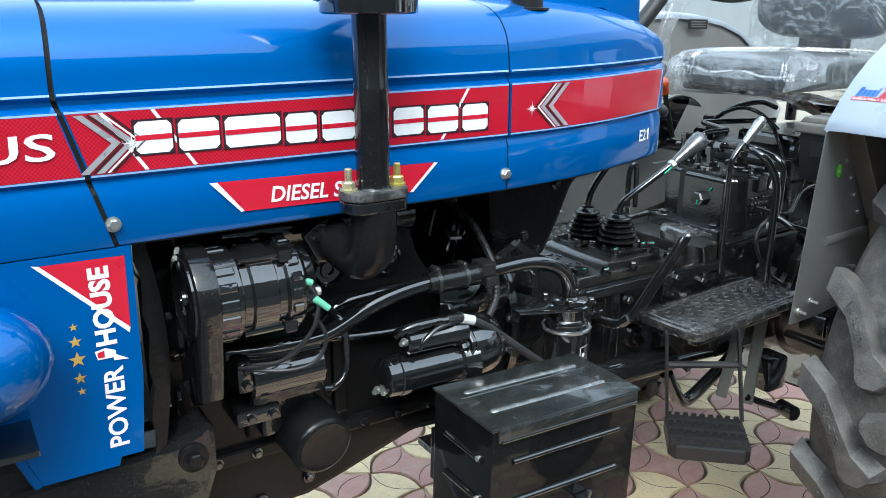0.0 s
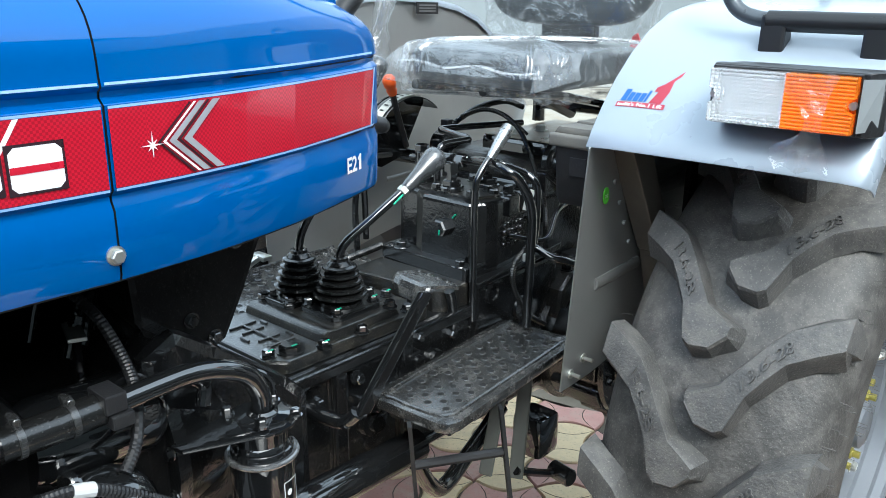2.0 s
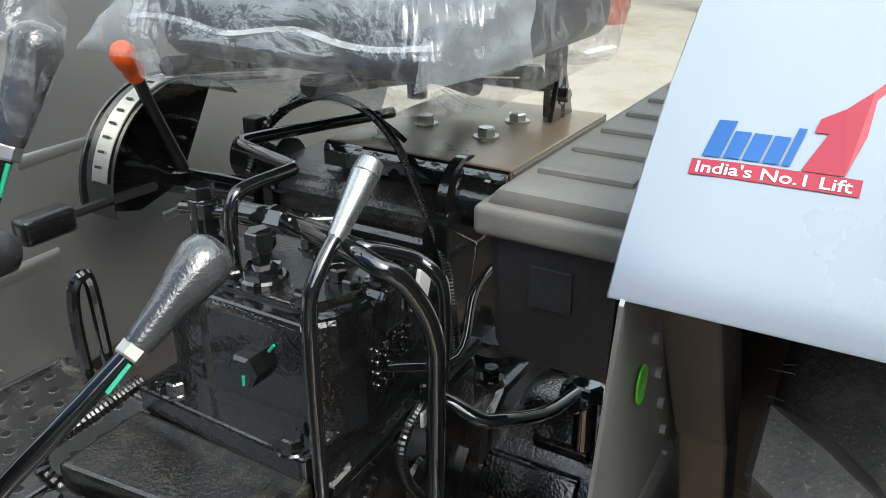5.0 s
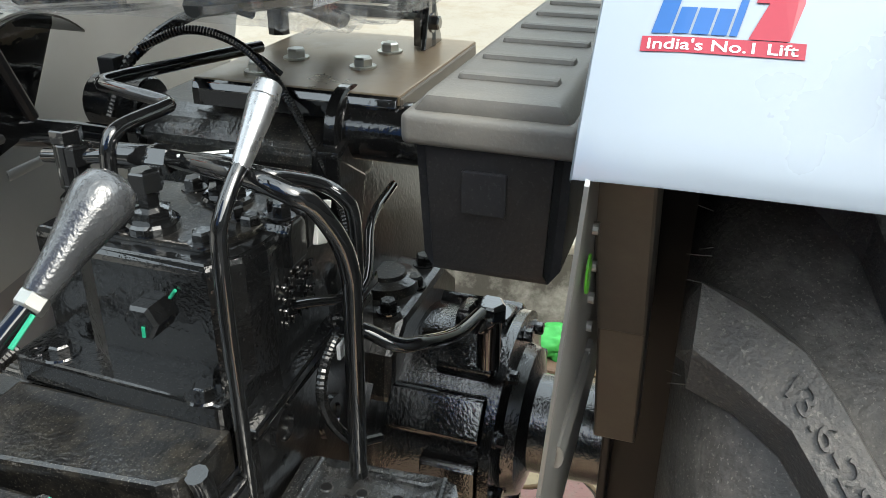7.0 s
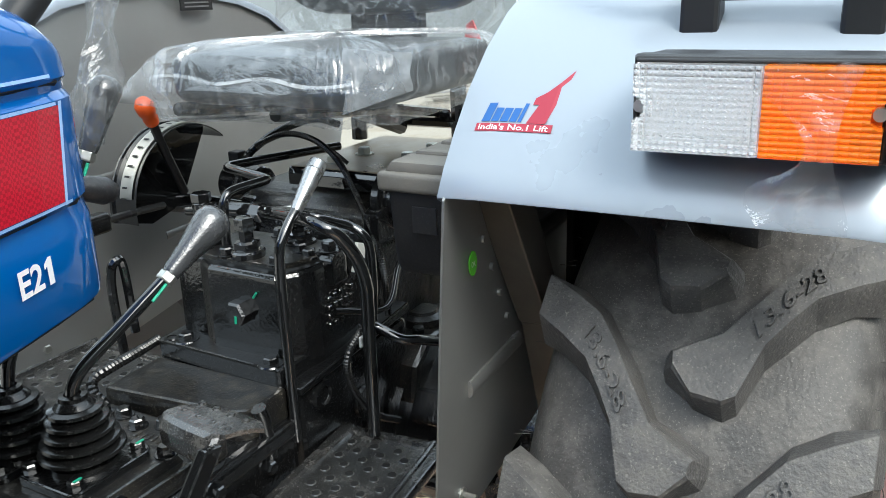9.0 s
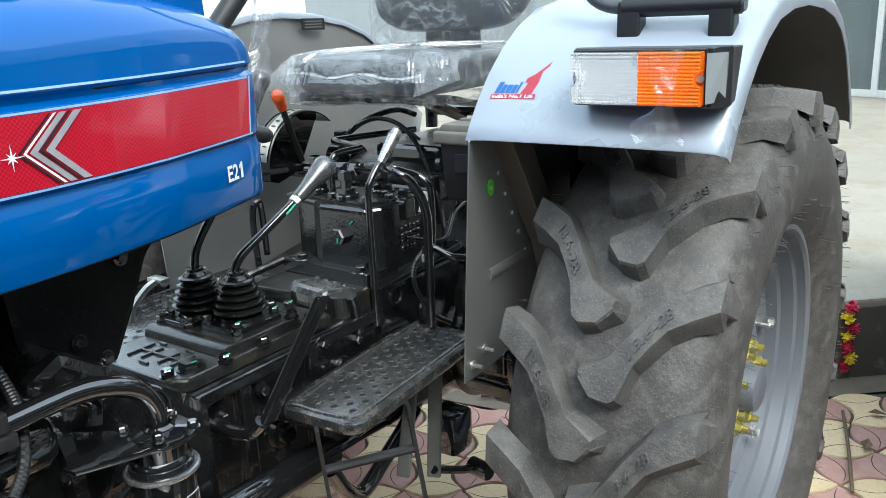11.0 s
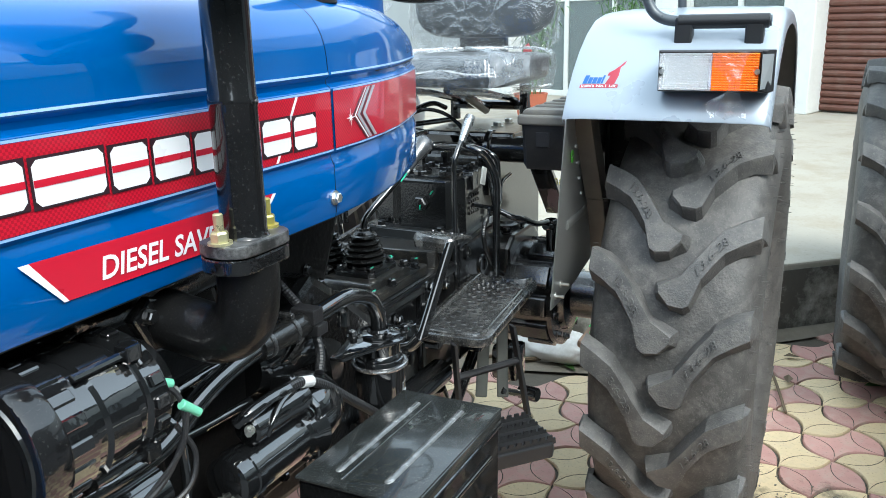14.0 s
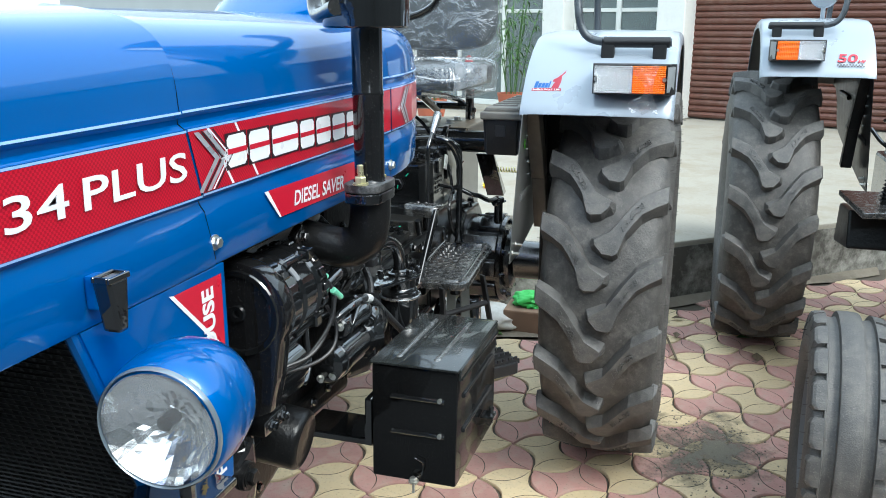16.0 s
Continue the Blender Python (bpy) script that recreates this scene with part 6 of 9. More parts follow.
# ---- gearbox, controls, driver's place ----
def gearbox(tr):
    # clutch housing, flared
    bm = bmesh.new()
    prism(bm, [(1.00, 0.66), (1.00, 1.02), (1.06, 1.05), (1.13, 1.00), (1.26, 0.90), (1.30, 0.86), (1.30, 0.66), (1.15, 0.62)], "y", 1.39, 1.75, 0.02)
    ch = part("clutch_housing", bm, CAST, tr, "rough black clutch housing")
    bm = bmesh.new()
    lathe(bm, (1.02, CY, 0.84), (1, 0, 0), [(0, 0.10), (0, 0.225), (0.02, 0.225), (0.03, 0.20), (0.12, 0.185)], 40)
    part("housing_flange", bm, CAST, ch, "", True, 40)
    bolts("housing_bolt", [(1.018, CY + 0.212 * math.cos(a), 0.84 + 0.212 * math.sin(a)) for a in [radians(150 + 20 * k) for k in range(6)]], (-1, 0, 0), BLACK, ch, 0.009)
    # main case
    bm = bmesh.new()
    prism(bm, [(1.28, 0.60), (1.28, 0.856), (1.84, 0.856), (1.84, 0.56), (1.45, 0.56)], "y", 1.448, 1.735, 0.014)
    gc = part("gearbox", bm, CAST, tr, "rough black gearbox casing")
    for x0, x1, z0, z1 in ((1.29, 1.80, 0.832, 0.858), (1.40, 1.43, 0.60, 0.835), (1.58, 1.61, 0.58, 0.835)):
        bm = bmesh.new()
        box(bm, (x0, 1.434, z0), (x1, 1.452, z1), 0.006)
        part("case_rib", bm, CAST, gc)
    for x, z, r in ((1.50, 0.70, 0.035), (1.69, 0.76, 0.028), (1.62, 0.79, 0.024)):
        bm = bmesh.new()
        lathe(bm, (x, 1.448, z), (0, -1, 0), [(0, r), (0.014, r * 0.95), (0.016, r * 0.6), (0.026, r * 0.55), (0.028, 0)], 20)
        part("case_boss", bm, CAST, gc, "", True, 30)
    bolts("case_bolt", [(1.45, 1.434, 0.815), (1.62, 1.434, 0.845), (1.545, 1.448, 0.76), (1.35, 1.434, 0.80), (1.74, 1.448, 0.81)], (0, -1, 0), BLACK, gc, 0.011, 0.014)
    # top cover with cast gear pattern
    bm = bmesh.new()
    prism(bm, [(1.290, 1.500), (1.318, 1.468), (1.68, 1.462), (1.69, 1.47), (1.69, 1.71), (1.67, 1.725), (1.318, 1.725), (1.290, 1.700)], "z", 0.856, 0.882, 0.005)
    tc = part("gearbox_cover", bm, CASTDUST, tr, "dusty black cast gearbox cover")
    bm = bmesh.new()
    prism(bm, [(1.408, 0.880), (1.414, 0.896), (1.424, 0.903), (1.434, 0.9035), (1.442, 0.9015), (1.605, 0.9015), (1.618, 0.880)], "y", 1.478, 1.722, 0.004)
    part("cover_step", bm, CASTDUST, tc)
    for k, (x0, x1, y0, y1, z1) in enumerate(((1.462, 1.592, 1.500, 1.616, 0.913), (1.444, 1.566, 1.622, 1.712, 0.911))):
        bm = bmesh.new()
        prism(bm, [(x0, y0 + 0.012), (x0 + 0.012, y0), (x1 - 0.012, y0), (x1, y0 + 0.012), (x1, y1 - 0.012), (x1 - 0.012, y1), (x0 + 0.012, y1), (x0, y1 - 0.012)], "z", 0.900, z1, 0.003)
        part("boot_plate", bm, CAST, tc)
        bolts("boot_bolt", [(x, y, z1) for x in (x0 + 0.016, x1 - 0.016) for y in (y0 + 0.016, y1 - 0.016)], (0, 0, 1), BLACK, tc, 0.0095, 0.011)
    for x0, x1, y0, y1 in ((1.335, 1.385, 1.575, 1.580), (1.335, 1.385, 1.625, 1.630), (1.358, 1.363, 1.545, 1.66), (1.330, 1.392, 1.540, 1.545), (1.330, 1.392, 1.660, 1.665), (1.320, 1.326, 1.59, 1.615), (1.396, 1.402, 1.555, 1.575), (1.396, 1.402, 1.635, 1.655)):
        bm = bmesh.new()
        box(bm, (x0, y0, 0.880), (x1, y1, 0.8865), 0.001, 1)
        part("cast_line", bm, CASTDUST, tc)
    # cast name behind the gaiters, plain bars
    for k in range(6):
        bm = bmesh.new()
        box(bm, (1.632, 1.535 + 0.011 * k, 0.880), (1.647, 1.541 + 0.011 * k, 0.8845), 0.001, 1)
        part("cast_mark", bm, CASTDUST, tc)
    bolts("cover_bolt", [(1.308, 1.512, 0.882), (1.308, 1.69, 0.882), (1.405, 1.470, 0.882), (1.50, 1.470, 0.882), (1.596, 1.487, 0.9015), (1.640, 1.480, 0.882), (1.655, 1.61, 0.882), (1.60, 1.70, 0.9015), (1.45, 1.712, 0.9015), (1.660, 1.69, 0.882)], (0, 0, 1), BLACK, tc, 0.0115, 0.013)
    bm = bmesh.new()
    hexbolt(bm, (1.352, 1.505, 0.882), (0, 0, 1), 0.021, 0.012)
    part("filler_plug", bm, CAST, tc, "large hexagon plug")
    for x, y, z in ((1.308, 1.506, 0.8965), (1.405, 1.464, 0.8965), (1.352, 1.493, 0.8965), (1.478, 1.511, 0.9260), (1.576, 1.511, 0.9260)):
        bm = bmesh.new()
        box(bm, (x - 0.006, y - 0.003, z), (x + 0.006, y + 0.001, z + 0.001))
        part("paint_mark", bm, GREENMARK, tc, "green paint tick")
    # flat cover up to the hydraulic block
    bm = bmesh.new()
    prism(bm, [(1.692, 1.722), (1.716, 1.480), (1.728, 1.464), (1.745, 1.458), (1.812, 1.456), (1.812, 1.728)], "z", 0.852, 0.905, 0.006)
    mc = part("shaft_cover", bm, CASTDUST, tr, "dusty flat cast cover")
    bm = bmesh.new()
    tube(bm, [(1.742, 1.452, 0.905), (1.748, 1.450, 0.88), (1.752, 1.448, 0.82)], 0.012, 10, 4)
    part("cover_lip", bm, CAST, mc, "", True)
    bolts("cover_bolt", [(1.676, 1.50, 0.882), (1.673, 1.575, 0.882), (1.669, 1.655, 0.882)], (0, 0, 1), CAST, mc, 0.011, 0.013)
    for x, y in ((1.676, 1.493), (1.673, 1.568)):
        bm = bmesh.new()
        box(bm, (x - 0.006, y - 0.003, 0.8965), (x + 0.006, y + 0.002, 0.8975))
        part("paint_mark", bm, GREENMARK, mc, "green paint tick")
    bm = bmesh.new()
    tube(bm, [(1.690, 1.722, 0.875), (1.684, 1.738, 0.895), (1.694, 1.748, 0.911), (1.722, 1.748, 0.916), (1.77, 1.750, 0.918), (1.84, 1.756, 0.92)], 0.0095, 10, 6, 0.0015)
    part("conduit", bm, HOSE, mc, "corrugated conduit")


def gear_levers(tr):
    for x, y, zb, top in ((1.526, 1.558, 0.911, 1.004), (1.508, 1.662, 0.909, 1.002)):
        bm = bmesh.new()
        prof = [(0, 0.045), (0.010, 0.044), (0.013, 0.036)]
        n = 5
        h = top - zb
        for k in range(n):
            z = 0.016 + (h - 0.024) * k / n
            r = 0.055 - 0.0050 * k
            prof += [(z, r - 0.012), (z + (h - 0.024) / n * 0.30, r - 0.002), (z + (h - 0.024) / n * 0.45, r), (z + (h - 0.024) / n * 0.75, r - 0.001), (z + (h - 0.024) / n * 0.97, r - 0.011)]
        prof += [(h - 0.008, 0.026), (h - 0.002, 0.021), (h, 0.018), (h + 0.006, 0.0175), (h + 0.007, 0.011)]
        lathe(bm, (x, y, zb), (0, 0, 1), prof, 28)
        part("gaiter", bm, HOSE, tr, "ribbed black rubber gaiter", True, 40)
    # near lever, film-wrapped knob
    def lever(pts, neck, tip, r, knobr, film, lab):
        bm = bmesh.new()
        tube(bm, pts, r, 12, 6)
        lv = part("gear_lever", bm, BLACK, tr, lab, True)
        n_, t_ = Vector(neck), Vector(tip)
        d = (t_ - n_).normalized()
        L = (t_ - n_).length
        bm = bmesh.new()
        lathe(bm, n_, d, [(0, 0), (0, 0.012), (L * 0.06, 0.0135), (L * 0.35, 0.0165), (L * 0.62, knobr * 0.86), (L * 0.82, knobr), (L * 0.94, knobr * 0.86), (L, knobr * 0.5), (L * 1.01, 0)], 24)
        part("knob", bm, plain("wrapped_knob", (0.05, 0.052, 0.055), 0.24, 0.05, 0.5, 30, bump=0.28, bump_scale=300, spec=1.0, coat=0.8, bump_detail=1), lv, "film-wrapped dark knob", True, 60)
        bm = bmesh.new()
        lathe(bm, n_ - d * 0.013, d, [(0, 0), (0, 0.0115), (0.002, 0.0125), (0.012, 0.0125), (0.014, 0.0115), (0.014, 0)], 6)
        part("lock_nut", bm, ZINC, lv, "zinc lock nut")
        bm = bmesh.new()
        tube(bm, [n_ - d * 0.045 + Vector((-0.001, -r - 0.0005, 0.001)), n_ - d * 0.016 + Vector((-0.001, -r - 0.0005, 0.001))], 0.0022, 6, 0)
        part("paint_mark", bm, GREENMARK, lv, "green paint stripe")
    lever([(1.523, 1.558, 0.985), (1.526, 1.556, 1.018), (1.542, 1.549, 1.043), (1.590, 1.531, 1.080), (1.656, 1.507, 1.130)], (1.662, 1.505, 1.134), (1.752, 1.490, 1.198), 0.0088, 0.0262, True, "bent black gear lever")
    lever([(1.506, 1.662, 0.98), (1.508, 1.660, 1.015), (1.522, 1.655, 1.06), (1.582, 1.640, 1.150), (1.660, 1.628, 1.290)], (1.662, 1.627, 1.292), (1.708, 1.618, 1.385), 0.0088, 0.022, True, "long bent black gear lever")
    # thin lift lever with aluminium grip
    bm = bmesh.new()
    tube(bm, [(1.806, 1.440, 0.820), (1.806, 1.440, 0.93), (1.806, 1.440, 1.06), (1.809, 1.440, 1.125), (1.818, 1.438, 1.148), (1.838, 1.437, 1.170), (1.858, 1.437, 1.185)], 0.0080, 10, 6)
    lv = part("control_lever", bm, BLACK, tr, "thin bent black control lever", True)
    n_, t_ = Vector((1.850, 1.437, 1.178)), Vector((1.915, 1.437, 1.240))
    bm = bmesh.new()
    d = (t_ - n_).normalized()
    L = (t_ - n_).length
    lathe(bm, n_, d, [(0, 0), (0, 0.0085), (L * 0.1, 0.0095), (L * 0.80, 0.0148), (L * 0.81, 0.0140), (L * 0.82, 0.0148), (L * 0.98, 0.0135), (L, 0.011), (L, 0)], 20)
    part("grip", bm, plain("brushed_aluminium", (0.46, 0.47, 0.48), 0.28, 0.9, 0.1, 60), lv, "turned aluminium grip", True, 40)
    # plastic bag pulled over the far knob
    bm = bmesh.new()
    V = []
    for i in range(9):
        z = 1.30 + 0.03 * i
        r = lerp_table([(1.30, 0.016), (1.36, 0.030), (1.41, 0.026), (1.44, 0.012), (1.48, 0.018), (1.54, 0.026)], z)
        row = []
        for k in range(15):
            a = 2 * math.pi * (k % 14) / 14
            w = 1 + 0.30 * math.sin(3 * a + i * 1.3) + 0.16 * math.sin(7 * a + i)
            row.append((1.67 + 0.5 * (z - 1.30) * 0.45 + r * w * math.cos(a), 1.626 - 0.01 * i * 0.3 + r * w * math.sin(a), z))
        V.append(row)
    grid_sheet(bm, V)
    bag = part("plastic_bag", bm, FILM, None, "", True, 60)
    tagged(bag, "crumpled clear plastic bag over a gear knob", "plastic bag")
    bag.visible_shadow = False


def clutch_pedal(tr):
    bm = bmesh.new()
    prism(bm, [(1.338, 0.82), (1.372, 0.815), (1.535, 0.996), (1.505, 1.003)], "y", 1.312, 1.326, 0.004)
    p = part("clutch_pedal", bm, BLACK, tr, "black clutch pedal")
    # pad: a thin plate, rolled down along its front
    bm = bmesh.new()
    rows = []
    for u in (0, 0.06, 0.15, 0.4, 0.7, 0.9, 1.0):
        a, b = Vector((1.522, 1.325, 1.002)).lerp(Vector((1.538, 1.432, 1.002)), u), Vector((1.592, 1.292, 1.0)).lerp(Vector((1.602, 1.408, 1.0)), u)
        inset = 0.012 * (abs(u - 0.5) * 2) ** 6
        rows.append([a + Vector((inset - 0.004, -0.004, -0.026)), a + Vector((inset - 0.002, 0, -0.012)), a + Vector((inset + 0.006, 0, -0.003))] + [a.lerp(b, q) + Vector((inset * (1 - 2 * q), 0, 0.002 * math.sin(q * 3.1))) for q in (0.2, 0.5, 0.8)] + [b + Vector((-inset, 0, -0.002))])
    sheet_solid(bm, rows, (0, 0, -0.006))
    pad = part("pedal_pad", bm, FOOT, p, "worn pedal pad")
    for k in range(4):
        for q in range(2):
            bm = bmesh.new()
            lathe(bm, (1.555 + 0.024 * q + 0.004 * k, 1.325 + 0.027 * k - 0.006 * q, 1.001), (0, 0, 1), [(0, 0.006), (0.0022, 0.0045), (0.0022, 0.003), (0.001, 0)], 10)
            part("pad_stud", bm, CASTDUST, pad)
    bm = bmesh.new()
    tube(bm, [(1.345, 1.319, 0.825), (1.335, 1.35, 0.80), (1.335, 1.45, 0.79)], 0.014, 10, 4)
    part("pedal_shaft", bm, BLACK, p, "", True)


def perforated(tr, name, x0, x1, y0, y1, z, nx, ny, cut, label):
    """A floor plate with pressed border and raised punched rings."""
    bm = bmesh.new()
    c = cut
    poly = [(x0 + 0.03, y0), (x1 - 0.03, y0), (x1 - 0.008, y0 + 0.008), (x1, y0 + 0.03), (x1, y1 - 0.01), (x1 - 0.01, y1), (x0 + c, y1), (x0 + 0.004, y1 - c * 0.4), (x0, y0 + 0.03), (x0 + 0.008, y0 + 0.008)]
    prism(bm, poly, "z", z - 0.022, z, 0.006)
    f = part(name, bm, FOOT, tr, label, True, 40)
    bm = bmesh.new()
    m = 0.022
    q = [(x0 + m + 0.02, y0 + m), (x1 - m - 0.02, y0 + m), (x1 - m, y0 + m + 0.02), (x1 - m, y1 - m - 0.02), (x1 - m - 0.02, y1 - m), (x0 + m + 0.04, y1 - m), (x0 + m, y1 - m - 0.03), (x0 + m, y0 + m + 0.02)]
    tube(bm, [(a, b, z) for a, b in q + q[:1]], 0.005, 8, 3)
    part("pressed_border", bm, FOOT, f, "", True)
    bm = bmesh.new()
    lathe(bm, (0, 0, 0), (0, 0, 1), [(-0.001, 0.0088), (0.0005, 0.0080), (0.0011, 0.0071), (0.0010, 0.0064), (0.0002, 0.0061)], 14)
    rim_faces = len(bm.faces)
    # black disc standing for the shade inside each punched hole
    lathe(bm, (0, 0, 0), (0, 0, 1), [(0.0004, 0.0063), (0.0003, 0)], 14)
    for fc in list(bm.faces)[rim_faces:]:
        fc.material_index = 1
    me = bpy.data.meshes.new("punched_ring")
    bm.to_mesh(me)
    bm.free()
    me.materials.append(FOOT)
    me.materials.append(INNER)
    for i in range(nx):
        for j in range(ny):
            ob = new("punched_ring", me)
            ob.parent = f
            ob.location = (x0 + 0.05 + (x1 - x0 - 0.10) * (i + (0.5 if j % 2 else 0.0)) / (nx - 0.5), y0 + 0.045 + (y1 - y0 - 0.09) * j / (ny - 1), z)
    return f


def footplates(tr):
    f = perforated(tr, "footplate", 1.458, 1.940, 1.205, 1.400, 0.791, 10, 6, 0.05, "dusty black perforated footplate")
    turn = Matrix.Translation((1.458, 1.205, 0)) @ Matrix.Rotation(radians(4.5), 4, "Z") @ Matrix.Translation((-1.458, -1.205, 0))
    f.matrix_basis = turn
    bm = bmesh.new()
    box(bm, (1.50, 1.235, 0.742), (1.86, 1.265, 0.772), 0.004)
    box(bm, (1.50, 1.34, 0.735), (1.86, 1.38, 0.772), 0.004)
    box(bm, (1.475, 1.385, 0.748), (1.66, 1.475, 0.768), 0.006)
    part("plate_support", bm, BLACK, f)
    perforated(tr, "footplate", 1.36, 1.90, 1.745, 2.02, 0.850, 12, 6, 0.03, "dusty black perforated footplate")
    bm = bmesh.new()
    box(bm, (1.50, 2.02, 0.845), (1.90, 2.03, 0.890), 0.003)
    part("plate_edge", bm, BLACK, tr)
    bolts("edge_bolt", [(1.68, 2.018, 0.868), (1.80, 2.018, 0.868)], (0, -1, 0), ZINC, tr, 0.009, 0.008)
    # right pedal, bent tube
    bm = bmesh.new()
    tube(bm, [(1.46, 1.84, 0.87), (1.47, 1.84, 0.90), (1.50, 1.83, 0.935), (1.53, 1.825, 0.95)], 0.008, 8, 5)
    box(bm, (1.52, 1.80, 0.945), (1.545, 1.85, 0.955), 0.003)
    part("brake_pedal", bm, ZINC, tr, "small bright pedal", True, 40)
    # ladder with serrated tread
    L = []
    for a, b in (((1.432, 1.275, 0.785), (1.450, 1.268, 0.565)), ((1.586, 1.182, 0.785), (1.574, 1.140, 0.565))):
        bm = bmesh.new()
        u = Vector((0.123, -0.13, 0)).normalized()
        v = Vector((0.13, 0.123, 0)).normalized()
        vs = []
        for P in (Vector(a), Vector(b)):
            vs.append([bm.verts.new(P + u * s * 0.0035 + v * t * 0.012) for s, t in ((-1, -1), (1, -1), (1, 1), (-1, 1))])
        for k in range(4):
            bm.faces.new((vs[0][k], vs[0][(k + 1) % 4], vs[1][(k + 1) % 4], vs[1][k]))
        bm.faces.new(vs[0])
        bm.faces.new(vs[1][::-1])
        L.append(part("ladder_leg", bm, SATIN, f, "flat black ladder strap"))
    bm = bmesh.new()
    tube(bm, [(1.438, 1.272, 0.70), (1.58, 1.165, 0.70)], 0.009, 8, 0)
    part("ladder_brace", bm, SATIN, f)
    o, u, v = Vector((1.450, 1.270, 0.565)), Vector((0.123, -0.130, 0)), Vector((-0.106, -0.100, 0))
    bm = bmesh.new()
    cs = [o - u * 0.02, o + u * 1.02, o + u * 1.02 + v * 0.85, o + u * 0.93 + v, o + u * 0.07 + v, o - u * 0.02 + v * 0.85]
    prism(bm, [(p.x, p.y) for p in cs], "z", 0.524, 0.560, 0.004)
    st = part("step_tread", bm, SATIN, f, "black serrated step")
    ang = math.atan2(u.y, u.x)
    for r in range(4):
        base = o + v * (0.06 + 0.29 * r)
        W, n = u.length, 9
        poly = [(0, -0.012)]
        for k in range(n):
            a, b, c = W * k / n, W * (k + 0.55) / n, W * (k + 1) / n
            poly += [(a, 0.010), (b, 0.010), (b + 0.001, 0.002), (c - 0.001, 0.002)]
        poly += [(W, -0.012)]
        bm = bmesh.new()
        prism(bm, poly, "y", -0.0022, 0.0022)
        bmesh.ops.transform(bm, matrix=Matrix.Translation((base.x, base.y, 0.566)) @ Matrix.Rotation(ang, 4, "Z"), verts=bm.verts)
        part("serration", bm, SATIN, st, "toothed rail")


def hydraulic_block(tr):
    # bolted foot
    bm = bmesh.new()
    prism(bm, [(1.806, 1.466), (1.812, 1.460), (1.90, 1.456), (1.90, 1.735), (1.822, 1.735), (1.815, 1.728)], "z", 0.900, 0.934, 0.004)
    b = part("hydraulic_block", bm, CAST, tr, "rough glossy black hydraulic block")
    # body: upright box, its near front corner cut off, top edges sloped
    plan = [(1.840, 1.482), (1.840, 1.622), (1.862, 1.660), (1.866, 1.715), (2.03, 1.715), (2.03, 1.450), (1.905, 1.450), (1.872, 1.458)]
    mid = Vector((1.94, 1.58))
    bm = bmesh.new()
    V = []
    for z, inset in ((0.56, 0.0), (0.92, 0.0), (1.060, 0.002), (1.066, 0.003), (1.071, 0.006), (1.0725, 0.010)):
        V.append([bm.verts.new((*(Vector(p) + (mid - Vector(p)).normalized() * inset), z)) for p in plan])
    for A, B in zip(V, V[1:]):
        for k in range(len(plan)):
            bm.faces.new((A[k], A[(k + 1) % len(plan)], B[(k + 1) % len(plan)], B[k]))
    bm.faces.new(V[-1])
    bm.faces.new(V[0][::-1])
    part("block_body", bm, CAST, b, "rough black casting")
    bm = bmesh.new()
    prism(bm, [(1.868, 1.50), (1.868, 1.635), (1.885, 1.69), (2.01, 1.69), (2.01, 1.475), (1.92, 1.475)], "z", 1.070, 1.079, 0.003)
    part("top_plate", bm, CASTDUST, b, "dusty cast top plate")
    # case below, with its parting line
    bm = bmesh.new()
    prism(bm, [(1.815, 0.56), (1.815, 0.892), (2.14, 0.900), (2.14, 0.56)], "y", 1.436, 1.735, 0.010)
    part("lower_case", bm, CAST, b, "rough black casting")
    bm = bmesh.new()
    prism(bm, [(1.815, 0.893), (1.815, 0.905), (2.14, 0.930), (2.14, 0.912)], "y", 1.430, 1.46, 0.003)
    part("case_rib", bm, CAST, b)
    for x, y in ((1.822, 1.490), (1.836, 1.684)):
        bm = bmesh.new()
        lathe(bm, (x, y, 0.9335), (0, 0, 1), [(0, 0.022), (0.0025, 0.020), (0.0025, 0.0165), (0.0005, 0.016), (0.0005, 0)], 20)
        part("bolt_seat", bm, CAST, b, "", True, 30)
    bolts("flange_bolt", [(1.822, 1.490, 0.934), (1.836, 1.684, 0.934)], (0, 0, 1), CAST, b, 0.0125, 0.011)
    bm = bmesh.new()
    lathe(bm, (1.830, 1.712, 0.934), (0, 0, 1), [(0, 0.013), (0.002, 0.012), (0.002, 0.009), (-0.004, 0.008), (-0.004, 0)], 18)
    part("empty_hole", bm, CAST, b, "", True, 30)
    bm = bmesh.new()
    hexbolt(bm, (1.841, 1.556, 1.006), (-1, 0, 0), 0.021, 0.021, False)
    part("drain_plug", bm, CAST, b, "large hexagon plug")
    for p, q in (((1.8195, 1.551, 1.004), (1.8195, 1.552, 0.992)), ((1.8385, 1.528, 1.032), (1.8385, 1.520, 1.042))):
        bm = bmesh.new()
        tube(bm, [p, q], 0.002, 6, 0)
        part("paint_mark", bm, GREENMARK, b, "green paint tick")
    bolts("top_bolt", [(1.877, 1.507, 1.079), (1.880, 1.612, 1.079), (1.935, 1.487, 1.075), (1.972, 1.476, 1.079), (1.945, 1.512, 1.079), (2.00, 1.60, 1.079), (1.895, 1.675, 1.079)], (0, 0, 1), CAST, b, 0.0115, 0.013)
